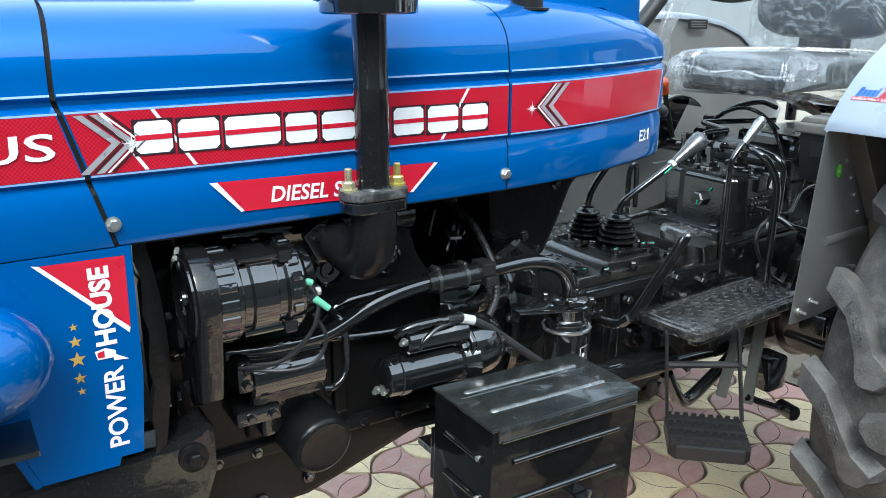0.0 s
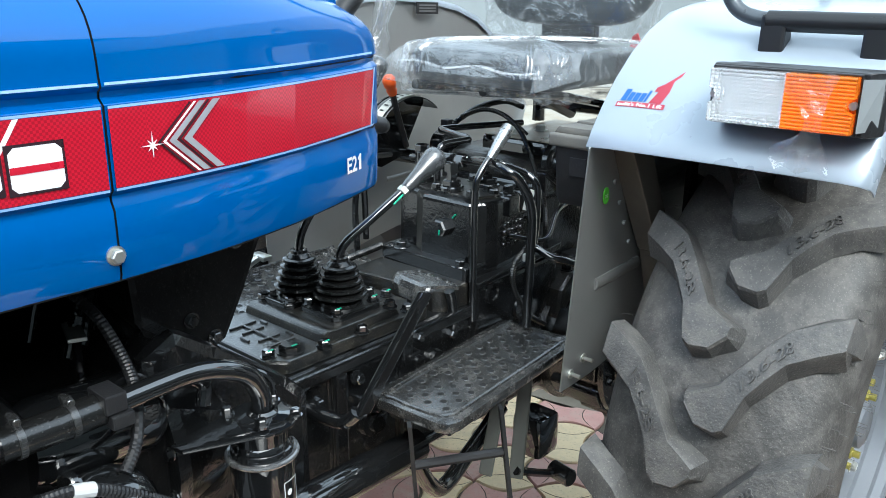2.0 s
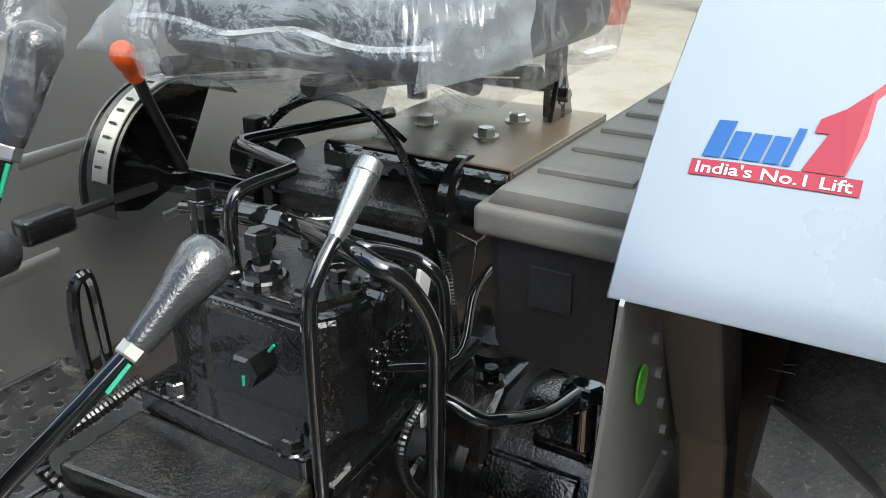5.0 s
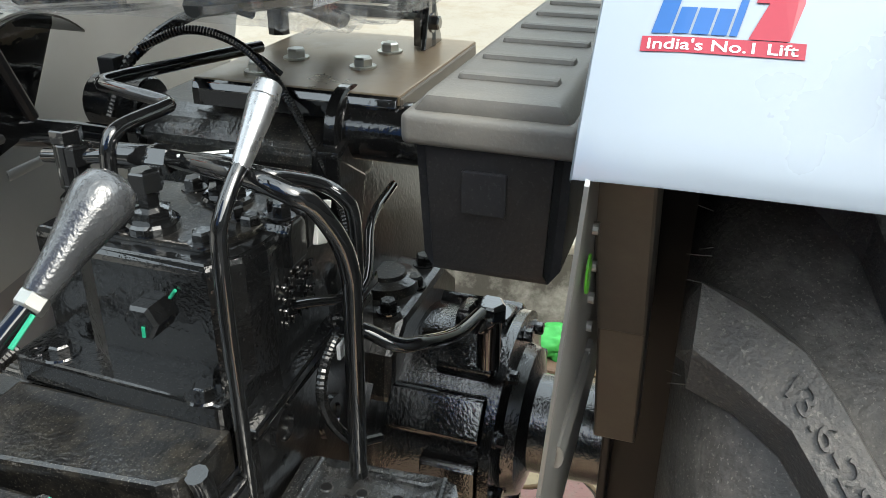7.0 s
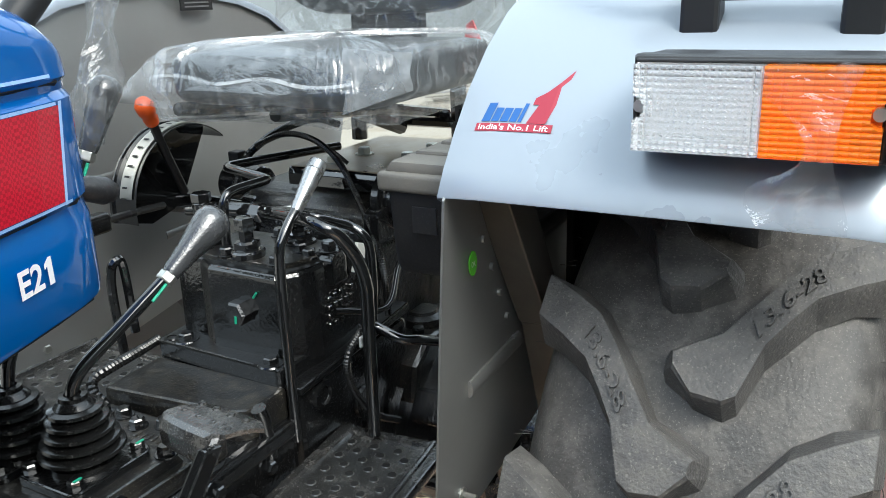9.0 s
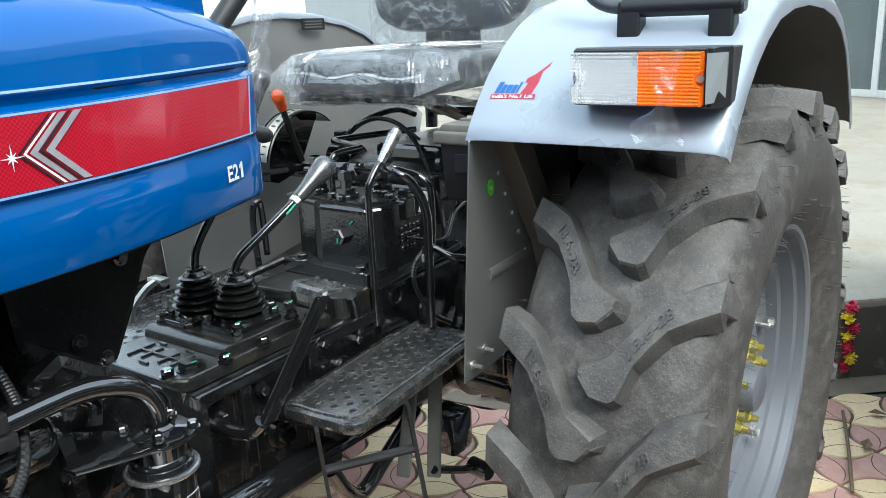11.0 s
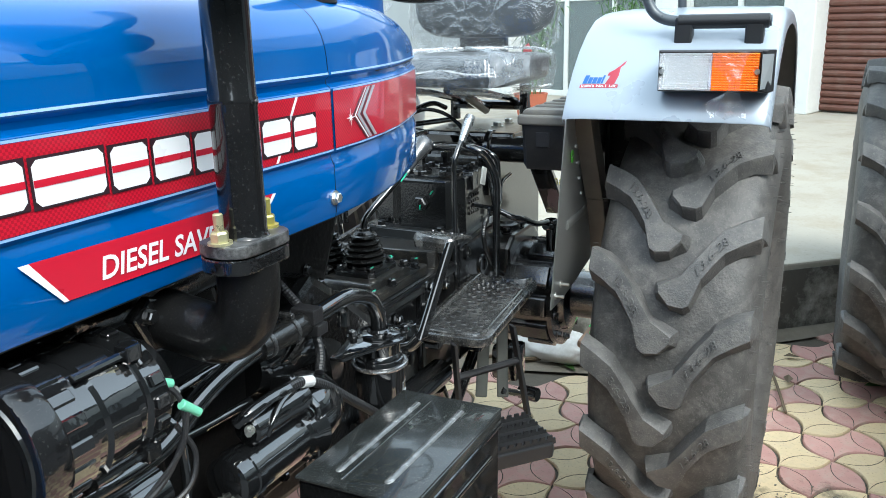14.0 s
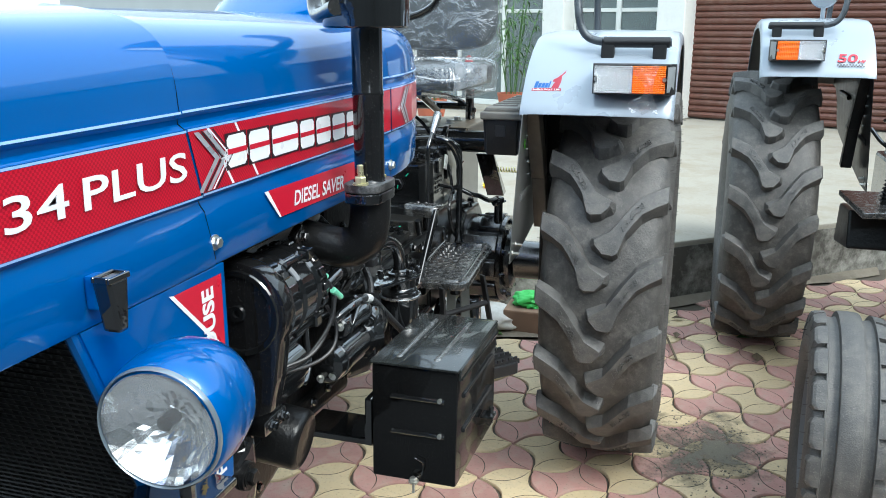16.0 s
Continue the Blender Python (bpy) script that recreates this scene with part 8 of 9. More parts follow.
    for i in range(9):
        u = i / 8
        top, low = Vector((1.935, 1.745, 1.408)).lerp(Vector((1.905, 1.845, 1.322)), u), Vector((1.930, 1.745, 1.304)).lerp(Vector((1.902, 1.842, 1.316)), u)
        rows.append([top.lerp(low, j / 8) + Vector((-0.010 * math.sin(3.1 * j / 8) + 0.003 * math.sin(i * 2.1 + j), 0.012 * math.sin(3.1 * u) * (1 - j / 8), 0)) for j in range(9)])
    loose("loose_corner", rows, "loose film corner")
    rows = []
    for i in range(9):
        u = i / 8
        top, low = Vector((1.912, 1.375, 1.408)).lerp(Vector((1.918, 1.268, 1.402)), u), Vector((1.916, 1.385, 1.312)).lerp(Vector((1.920, 1.270, 1.350)), u)
        rows.append([top.lerp(low, j / 8) + Vector((-0.004 * math.sin(i * 1.3 + j * 0.9) - 0.006 * math.sin(3.1 * u), 0, 0)) for j in range(9)])
    loose("loose_corner", rows, "loose film corner")
    g = []
    for i in range(13):
        v = -0.175 + 0.34 * i / 12
        row = []
        for k in range(61):
            a = 2 * math.pi * (k % 60) / 60
            c, q = math.cos(a), math.sin(a)
            nz = noise.noise(Vector((c * 2.4, q * 2.4, v * 12)))
            n2 = noise.noise(Vector((c * 8, q * 8, v * 26)))
            w = 1 + 0.05 * nz + 0.04 * n2
            taper = 0.86 if abs(v) > 0.155 else 1.0
            row.append((2.343 + 0.062 * w * taper * math.copysign(abs(c) ** 0.7, c) + 0.10 * v, CY + 0.248 * w * taper * math.copysign(abs(q) ** 0.5, q), 1.575 + v))
        g.append(row)
    film("backrest_film", g, "crumpled clear plastic film over backrest")


def toolbox(tr):
    y0, y1 = 1.130, 1.256
    bm = bmesh.new()
    V = []
    for z, g in ((1.122, -0.014), (1.134, -0.005), (1.240, 0.0)):
        V.append([(1.812 - g, y0 - g, z), (1.812 - g, y1 + g, z), (2.262 + g, y1 + g, z), (2.262 + g, y0 - g, z)])
    for a in range(len(V)):
        V[a] = [bm.verts.new(p) for p in V[a]]
    for A, B in zip(V, V[1:]):
        for k in range(4):
            bm.faces.new((A[k], A[(k + 1) % 4], B[(k + 1) % 4], B[k]))
    bm.faces.new(V[0])
    bm.faces.new(V[-1][::-1])
    bmesh.ops.bevel(bm, geom=[e for e in bm.edges if abs(e.verts[0].co.z - e.verts[1].co.z) > 0.05], offset=0.012, segments=3, affect="EDGES")
    b = part("toolbox", bm, PLASTIC, tr, "black plastic toolbox with grey lid", True, 40)
    bm = bmesh.new()
    box(bm, (1.804, y0 - 0.006, 1.236), (2.270, y1 + 0.006, 1.262), 0.007, 3)
    prism(bm, [(y0 - 0.002, 1.258), (y1 + 0.002, 1.258), (y1 - 0.012, 1.276), (y0 + 0.01, 1.276)], "x", 1.812, 2.262, 0.006)
    lid = part("lid", bm, LID, b, "grey plastic lid with ridges", True, 40)
    for k in range(6):
        x = 1.86 + 0.07 * k
        bm = bmesh.new()
        box(bm, (x, y1 - 0.104, 1.272), (x + 0.016, y1 - 0.022, 1.281), 0.004, 2)
        part("lid_ridge", bm, LID, lid)
    bm = bmesh.new()
    box(bm, (1.8105, 1.178, 1.182), (1.815, 1.214, 1.218), 0.0012, 2)
    part("moulded_panel", bm, PLASTIC, b)
    bm = bmesh.new()
    box(bm, (1.90, 1.112, 1.126), (2.25, 1.13, 1.18), 0.004)
    part("holder", bm, GREYPAINT, b)


def steering(tr):
    bm = bmesh.new()
    tube(bm, [(1.42, 1.57, 1.40), (1.55, 1.585, 1.455), (1.72, 1.59, 1.62)], 0.021, 16, 2)
    c = part("steering_column", bm, SATIN, tr, "dark steering column", True)
    o, d = Vector((1.78, 1.59, 1.675)), Vector((0.62, 0.0, 0.78)).normalized()
    u, v = frame_for(d)
    bm = bmesh.new()
    tube(bm, [o + (u * math.cos(2 * math.pi * k / 40) + v * math.sin(2 * math.pi * k / 40)) * 0.20 for k in range(41)], 0.013, 10, 0)
    part("steering_wheel", bm, HOSE, c, "black steering wheel", True)
    for k in range(3):
        a = 2 * math.pi * k / 3 + 0.5
        bm = bmesh.new()
        tube(bm, [o - d * 0.03, o + (u * math.cos(a) + v * math.sin(a)) * 0.195], 0.007, 8, 0)
        part("spoke", bm, SATIN, c, "", True)


def throttle(tr):
    """Hand throttle: a short stalk out of the panel with a black grip."""
    bm = bmesh.new()
    tube(bm, [(1.40, 1.46, 1.315), (1.46, 1.445, 1.308), (1.50, 1.438, 1.297)], 0.0055, 8, 3)
    t = part("hand_throttle", bm, BLACK, tr, "black hand throttle", True)
    bm = bmesh.new()
    lathe(bm, (1.485, 1.440, 1.302), (0.93, -0.12, -0.34), [(0, 0), (0, 0.007), (0.010, 0.009), (0.022, 0.014), (0.045, 0.0155), (0.056, 0.011), (0.058, 0)], 16)
    part("grip", bm, PLASTIC, t, "black plastic grip", True, 60)


def fender_details(f):
    # sticker: plain bars for the name, the numeral shape, and the readable line
    crown = [(0.014, 0.001), (0.04, -0.003), (0.20, -0.005), (0.40, -0.003), (0.43, 0.0), (0.445, 0.003)]
    def on_f(u, v, lift=0.0):
        """u across to the driver's right hand, v up the bent sheet."""
        y, z = 1.083 - u * 0.95, 1.339 + v * 0.78
        k = max(i for i in range(8) if FPROF[i][1] <= z)
        (xa, za), (xb, zb) = FPROF[k], FPROF[k + 1]
        x = xa + (xb - xa) * (z - za) / (zb - za)
        n = Vector((-(zb - za), 0, xb - xa)).normalized()
        return Vector((x, y, z)) + n * (0.0006 + lift - lerp_table(crown, y - 0.66))
    def put(name, poly, mat, lift, label=""):
        bm = bmesh.new()
        n = 12
        if len(poly) == 4:
            a, b, c, d = [Vector((*p, 0)) for p in poly]
            rows = [[on_f(*(a.lerp(d, i / n).lerp(b.lerp(c, i / n), j / 6))[:2], lift) for j in range(7)] for i in range(n + 1)]
            grid_sheet(bm, rows)
        else:
            bm.faces.new([bm.verts.new(on_f(*p, lift)) for p in poly])
        part(name, bm, mat, f, label)
    put("sticker_line", [(0.0, -0.005), (0.094, -0.005), (0.094, 0.0045), (0.0, 0.0045)], STICKRED, 0.0003, "red sticker strip")
    for a, w, h in ((0.005, 0.011, 0.0225), (0.0175, 0.0095, 0.0165), (0.0285, 0.010, 0.0165), (0.040, 0.009, 0.0165), (0.0505, 0.0045, 0.0225)):
        put("name_block", [(a, 0.0065), (a + w, 0.0065), (a + w + 0.004 * h / 0.02, 0.0065 + h), (a + 0.004 * h / 0.02, 0.0065 + h)], DECBLUE, 0.0003, "plain blue name block")
    put("numeral_shape", [(0.0615, 0.0050), (0.0845, 0.0050), (0.102, 0.069), (0.089, 0.054), (0.077, 0.043), (0.065, 0.0355), (0.0635, 0.0275), (0.0710, 0.0275)], STICKRED, 0.0005, "red numeral")
    bm, x0, x1, y0, y1 = letters("India's No.1 Lift", 1.0, 0, 0.012)
    for q in bm.verts:
        q.co = on_f(0.004 + 0.086 * (q.co.x - x0) / (x1 - x0), -0.0037 + 0.0070 * (q.co.y - y0) / (y1 - y0), 0.0008)
    part("sticker_writing", bm, DECWHITE, f, "white sticker lettering")
    # round green inspection sticker on the shield
    bm = bmesh.new()
    cyl(bm, (1.765, 1.1036, 1.170), (1.765, 1.1052, 1.170), 0.0135, seg=20)
    bmesh.ops.scale(bm, vec=(0.75, 1, 1.15), verts=bm.verts, space=Matrix.Translation((-1.765, -1.1045, -1.170)))
    part("round_sticker", bm, STICKGREEN, f, "round green sticker")
    writing("sticker_writing", "OK", DECWHITE, f, lambda u, v: (1.759 + u, 1.1031, 1.166 + v), 0.011, 0.007, 0.03)
    # black mounting plate behind the brace
    bm = bmesh.new()
    box(bm, (2.14, 1.027, 0.60), (2.150, 1.112, 1.485), 0.003)
    box(bm, (2.10, 1.098, 0.60), (2.145, 1.110, 1.46), 0.003)
    part("mounting_plate", bm, SATIN, f, "black fender mounting plate")
    # film scrap hanging on the lamp
    bm = bmesh.new()
    rows = []
    for i in range(12):
        z = 1.42 - 0.012 * i
        rows.append([(1.644 - 0.004 * math.sin(i * 1.1 + k * 1.7) - (0.004 if 2 < i < 6 else 0), 0.735 + 0.006 * math.sin(i * 0.9) + (0.010 * k - 0.020) * (1 + 0.6 * math.sin(i * 0.7 + 1)), z + 0.005 * math.sin(k * 2.2 + i)) for k in range(6)])
    grid_sheet(bm, rows)
    ob = part("film_scrap", bm, FILM, None, "", True, 70)
    tagged(ob, "torn clear film scrap hanging on a lamp", "plastic film")
    ob.visible_shadow = False


gearbox(tractor)
gear_levers(tractor)
clutch_pedal(tractor)
footplates(tractor)
hydraulic_block(tractor)
quadrant(tractor)
seat(tractor)
toolbox(tractor)
steering(tractor)
throttle(tractor)
fender_details(fl)
bm = bmesh.new()
prism(bm, [(2.243, 1.452), (2.334, 1.450), (2.334, 1.482), (2.243, 1.484)], "y", 2.012, 2.016)
part("maker_plate", bm, PLASTIC, fr, "dark maker's plate")
for k in range(3):
    bm = bmesh.new()
    prism(bm, [(2.252, 1.458 + 0.008 * k), (2.322, 1.457 + 0.008 * k), (2.322, 1.460 + 0.008 * k), (2.252, 1.461 + 0.008 * k)], "y", 2.0105, 2.0115)
    part("plate_bar", bm, plain("plate_grey", (0.15, 0.15, 0.15), 0.5) if k == 0 else bpy.data.materials["plate_grey"], fr)


# ---- the second tractor, parked beside ----
def other_tractor():
    t2 = thing("tractor", "second tractor with silver mudguard and dusty tyres, parked on pavers", "tractor")
    dx, dz = 1.35, 0.045
    rear_wheel(t2, (3.59, 0.255, AXLE_Z), 1, 8.0, False)
    rear_wheel(t2, (3.59, -1.25, AXLE_Z), -1, 3.0, False)
    f = fender(t2, 0.355, -0.090, dx, dz, DULL)
    side_lamp(f, 0.115, 0.300, False, dx, dz)
    grab_rail(f, 0.33, 0.10, 1, dx, dz)
    fender(t2, -1.35, -0.905, dx, dz, DULL)
    def on_f(u, v):
        z = 1.375 + v
        x = lerp_table([(q[1] + dz, q[0] + dx) for q in FPROF[:9]], z)
        return Vector((x - 0.009, 0.055 - u, z + 0.002))
    for txt, u0, v0, w, h, mat in (("50", 0.0, 0.0, 0.075, 0.033, DECRED2), ("HP", 0.080, -0.002, 0.028, 0.013, DECRED2)):
        bm, x0, x1, y0, y1 = letters(txt, 1.0, 0, 0.02)
        for q in bm.verts:
            q.co = on_f(u0 + w * (q.co.x - x0) / (x1 - x0) + 0.2 * h * (q.co.y - y0) / (y1 - y0), v0 + h * (q.co.y - y0) / (y1 - y0))
        part("power_writing", bm, mat, f, "red lettering")
    for r in range(2):
        for k in range(9):
            bm = bmesh.new()
            a = 0.0 + 0.0115 * (k + 0.5 * r)
            bm.faces.new([bm.verts.new(on_f(*p)) for p in ((a, -0.012 - 0.006 * r), (a + 0.0058, -0.012 - 0.006 * r), (a + 0.0058, -0.007 - 0.006 * r), (a, -0.007 - 0.006 * r))])
            part("checker_bar", bm, DECDARK, f)
    # body: frame, housing, footplate, gaiter, far-off seat
    for lo, hi, nm, mat in (((2.45, -0.65, 0.58), (4.1, -0.33, 0.88), "transmission", CAST), ((3.15, -0.63, 0.86), (4.05, -0.36, 1.10), "lift_housing", CAST), ((1.55, -0.68, 0.70), (2.5, -0.30, 1.15), "engine_block", CAST)):
        bm = bmesh.new()
        box(bm, lo, hi, 0.02)
        part(nm, bm, mat, t2)
    bm = bmesh.new()
    prism(bm, [(2.85, -0.30), (3.30, -0.30), (3.30, -0.05), (2.80, -0.07)], "z", 0.775, 0.80, 0.006)
    part("footplate", bm, FOOT, t2, "black footplate")
    bm = bmesh.new()
    prof = [(0, 0.03)]
    for k in range(6):
        prof += [(0.01 + 0.016 * k, 0.028 - 0.002 * k), (0.018 + 0.016 * k, 0.040 - 0.003 * k)]
    lathe(bm, (3.02, -0.20, 0.80), (0, 0, 1), prof + [(0.115, 0.012), (0.115, 0)], 24)
    part("gaiter", bm, HOSE, t2, "ribbed gaiter", True, 60)
    bm = bmesh.new()
    tube(bm, [(3.02, -0.20, 0.90), (3.02, -0.20, 1.05), (3.10, -0.21, 1.20), (3.16, -0.22, 1.28)], 0.009, 10, 5)
    part("lever", bm, BLACK, t2, "", True)
    bm = bmesh.new()
    prism(bm, [(3.0, 0.60), (3.35, 0.55), (3.30, 0.74), (3.05, 0.76)], "y", -0.26, -0.06, 0.01)
    part("bracket", bm, DULL, t2)
    for pts in ([(3.0, -0.32, 0.95), (3.05, -0.28, 1.05), (3.02, -0.26, 1.2)], [(3.1, -0.3, 1.0), (3.2, -0.2, 1.02), (3.3, -0.15, 1.08)], [(2.9, -0.34, 1.12), (3.1, -0.24, 1.14), (3.3, -0.2, 1.12)]):
        bm = bmesh.new()
        tube(bm, pts, 0.009, 8, 5)
        part("linkage_tube", bm, BLACK, t2, "", True)
    bm = bmesh.new()
    lathe(bm, (3.42, 0.09, 1.66), (1, 0, 0), [(0, 0), (0.0, 0.055), (0.02, 0.062), (0.035, 0.05), (0.035, 0)], 28)
    cyl(bm, (3.43, 0.09, 1.5), (3.43, 0.09, 1.62), 0.010, seg=8)
    part("work_lamp", bm, WHITEPAINT, t2, "round white work lamp", True, 40)
    # ribbed front wheel, turned a little inwards
    c = Vector((1.70, 0.13, 0.352))
    turn = Matrix.Translation(c) @ Matrix.Rotation(radians(-4), 4, "Z")
    o, Y = Vector((0, 0, 0)), Vector((0, 1, 0))
    bm = bmesh.new()
    lathe(bm, o, Y, [(-0.07, 0.205), (-0.082, 0.217), (-0.075, 0.195), (-0.02, 0.18), (0.0, 0.175), (0.004, 0.06), (0.03, 0.055), (0.03, 0)], 40)
    lathe(bm, o, Y, [(-0.02, 0.182), (0.06, 0.190), (0.082, 0.217), (0.07, 0.205)], 40)
    fw = part("front_wheel", bm, RIM, t2, "silver front wheel", True, 40)
    fw.matrix_basis = turn
    bm = bmesh.new()
    half = [(0.072, 0.205), (0.092, 0.232), (0.104, 0.268), (0.104, 0.300), (0.099, 0.326), (0.094, 0.340), (0.088, 0.345), (0.068, 0.349), (0.0655, 0.362), (0.0625, 0.3615), (0.060, 0.349), (0.050, 0.345), (0.040, 0.345), (0.032, 0.349), (0.0295, 0.365), (0.025, 0.3672), (0.0, 0.3685)]
    lathe(bm, o, Y, half + [(-p, q) for p, q in half[-2::-1]], 84)
    part("tyre", bm, LUGRUB, fw, "ribbed front tyre", True, 35)
    # shoulder blocks, notched between, with scooped flanks
    me = {}
    for sd in (-1, 1):
        bm = bmesh.new()
        n = 6
        rows = []
        for k in range(n + 1):
            t = radians(-6.6 + 13.2 * k / n)
            e = 0.008 if k in (0, n) else 0.0
            ring = []
            for y, r in ((0.0635, 0.352), (0.0635, 0.3625), (0.088 - e, 0.3600), (0.0965 - e, 0.3565), (0.1005 - e, 0.346), (0.1035 - e, 0.322 + 2 * e)):
                ring.append(bm.verts.new((-r * math.cos(t), sd * y, r * math.sin(t))))
            rows.append(ring)
        for A, B in zip(rows, rows[1:]):
            for i in range(5):
                bm.faces.new((A[i], A[i + 1], B[i + 1], B[i]))
        low = [bm.verts.new((v.co.x * 0.965, v.co.y, v.co.z * 0.965)) for v in (rows[0][0], rows[-1][0])]
        bm.faces.new(rows[0] + [low[0]])
        bm.faces.new(rows[-1] + [low[1]])
        bmesh.ops.recalc_face_normals(bm, faces=bm.faces)
        me[sd] = bpy.data.meshes.new("tread_block")
        bm.to_mesh(me[sd])
        bm.free()
        me[sd].materials.append(LUGRUB)
        for k in range(22):
            ob = new("tread_block", me[sd])
            ob.parent = fw
            ob.matrix_local = Matrix.Rotation(2 * math.pi * (k + 0.25 + 0.25 * sd) / 22, 4, "Y")
    bm = bmesh.new()
    rh = random.Random(5)
    for k in range(90):
        t, sd = rh.uniform(0, 2 * math.pi), rh.choice((-1, 1))
        p = Vector((-0.30 * math.cos(t), sd * 0.103, 0.30 * math.sin(t)))
        tube(bm, [p, p + Vector((0, sd * rh.uniform(0.008, 0.016), rh.uniform(-0.003, 0.003)))], 0.0006, 3, 0)
    tagged(part("moulding_hairs", bm, RUBBER, fw), "thin rubber moulding hairs", kind="stuff")
    bm = bmesh.new()
    tube(bm, [(1.66, 0.1, 0.37), (1.66, -0.1, 0.40), (1.66, -0.5, 0.48), (1.66, -0.95, 0.42), (1.66, -1.05, 0.37)], 0.045, 12, 4)
    part("front_axle", bm, BLACK, t2, "", True)
    return t2


other_tractor()


# ---- platform, building, litter ----
def setting():
    bm = bmesh.new()
    bmesh.ops.create_grid(bm, x_segments=1, y_segments=1, size=400)
    bmesh.ops.translate(bm, vec=(0, 0, -0.024), verts=bm.verts)
    tagged(part("ground", bm, plain("yard_ground", (0.30, 0.285, 0.26), 0.9, 0, 0.15, 0.6, bump=0.3, bump_scale=20)), "pale earth yard reaching the horizon", "ground", kind="structure")
    bm = bmesh.new()
    prism(bm, [(-0.1, 4.4), (0.43, 0.9), (0.43, -0.77), (5.2, -0.77), (5.2, -0.5), (3.6, 1.2), (3.5, 4.4)], "z", -0.020, -0.0125)
    tagged(part("paving_bed", bm, JOINT), "sandy bed and joints under the pavers", "ground", kind="structure")
    # unseen dark ground and wall on the camera's side, added to darken reflections
    bm = bmesh.new()
    prism(bm, [(-30, -30), (12, -30), (7.0, -2.9), (5.2, -0.78), (0.42, -0.78), (0.42, 0.9), (-0.2, 4.4), (-30, 4.4)], "z", -0.02, -0.002)
    tagged(part("road", bm, DARKFILL), "unseen dark ground added to darken reflections", "road", kind="structure")
    bm = bmesh.new()
    box(bm, (-18, -8.4, -0.02), (16, -8.0, 6.4), 0.02)
    tagged(part("unseen_wall_near", bm, plain("dark_unseen_wall", (0.10, 0.105, 0.10), 0.9, 0, 0.4, 0.8, bump=0.4, bump_scale=12)), "unseen dark wall added behind the camera to darken reflections", "wall", kind="structure")
    # plain unseen walls added on the other sides to block low sky
    for nm, lo, hi in (("unseen_wall_front", (-9.4, -8.0, -0.02), (-9.0, 14.0, 5.6)), ("unseen_wall_far", (-9.0, 11.0, -0.02), (3.3, 11.4, 5.2))):
        bm = bmesh.new()
        box(bm, lo, hi, 0.02)
        tagged(part(nm, bm, bpy.data.materials["dark_unseen_wall"]), "unseen dark wall added to block low sky", "wall", kind="structure")
    # raised concrete platform; its edge runs slantwise
    e = [(3.42, 6.0), (3.36, 1.90), (3.62, 1.12), (3.845, 0.785), (4.01, 0.60), (5.0, -0.60), (6.6, -2.6), (9.0, -6.0)]
    bm = bmesh.new()
    prism(bm, e + [(16, -6), (16, 14), (3.42, 14)], "z", -0.02, 0.345, 0.012)
    tagged(part("platform", bm, CONCRETE), "pale concrete platform with dirty edge", "platform", kind="structure")
    bm = bmesh.new()
    rows = []
    for (x, y) in e:
        rows.append([(x - 0.008, y - 0.006, z) for z in (-0.02, 0.10, 0.22, 0.315)])
    sheet_solid(bm, rows, (0.004, 0.003, 0))
    tagged(part("kerb", bm, KERB), "dirty whitewashed kerb face", "kerb", kind="structure")
    # strip of dirt between pavers and platform
    bm = bmesh.new()
    rnd = random.Random(3)
    A, B = [], []
    for k in range(40):
        y = 5.0 - 5.6 * k / 39
        xe = lerp_table([(q[1], q[0]) for q in sorted(e, key=lambda w: w[1])], y)
        A.append((xe + 0.02, y, 0.012))
        B.append((xe - (0.38 if y > 1.15 else 0.10) - 0.06 * rnd.random(), y, -0.004 + 0.006 * rnd.random()))
    M = [((Vector(a) + Vector(b)) / 2 + Vector((0, 0, 0.012 + 0.012 * rnd.random()))) for a, b in zip(A, B)]
    grid_sheet(bm, [A, M, B])
    tagged(part("dirt_strip", bm, DIRT, None, "", True, 60), "loose earth along the platform", "dirt", kind="structure")


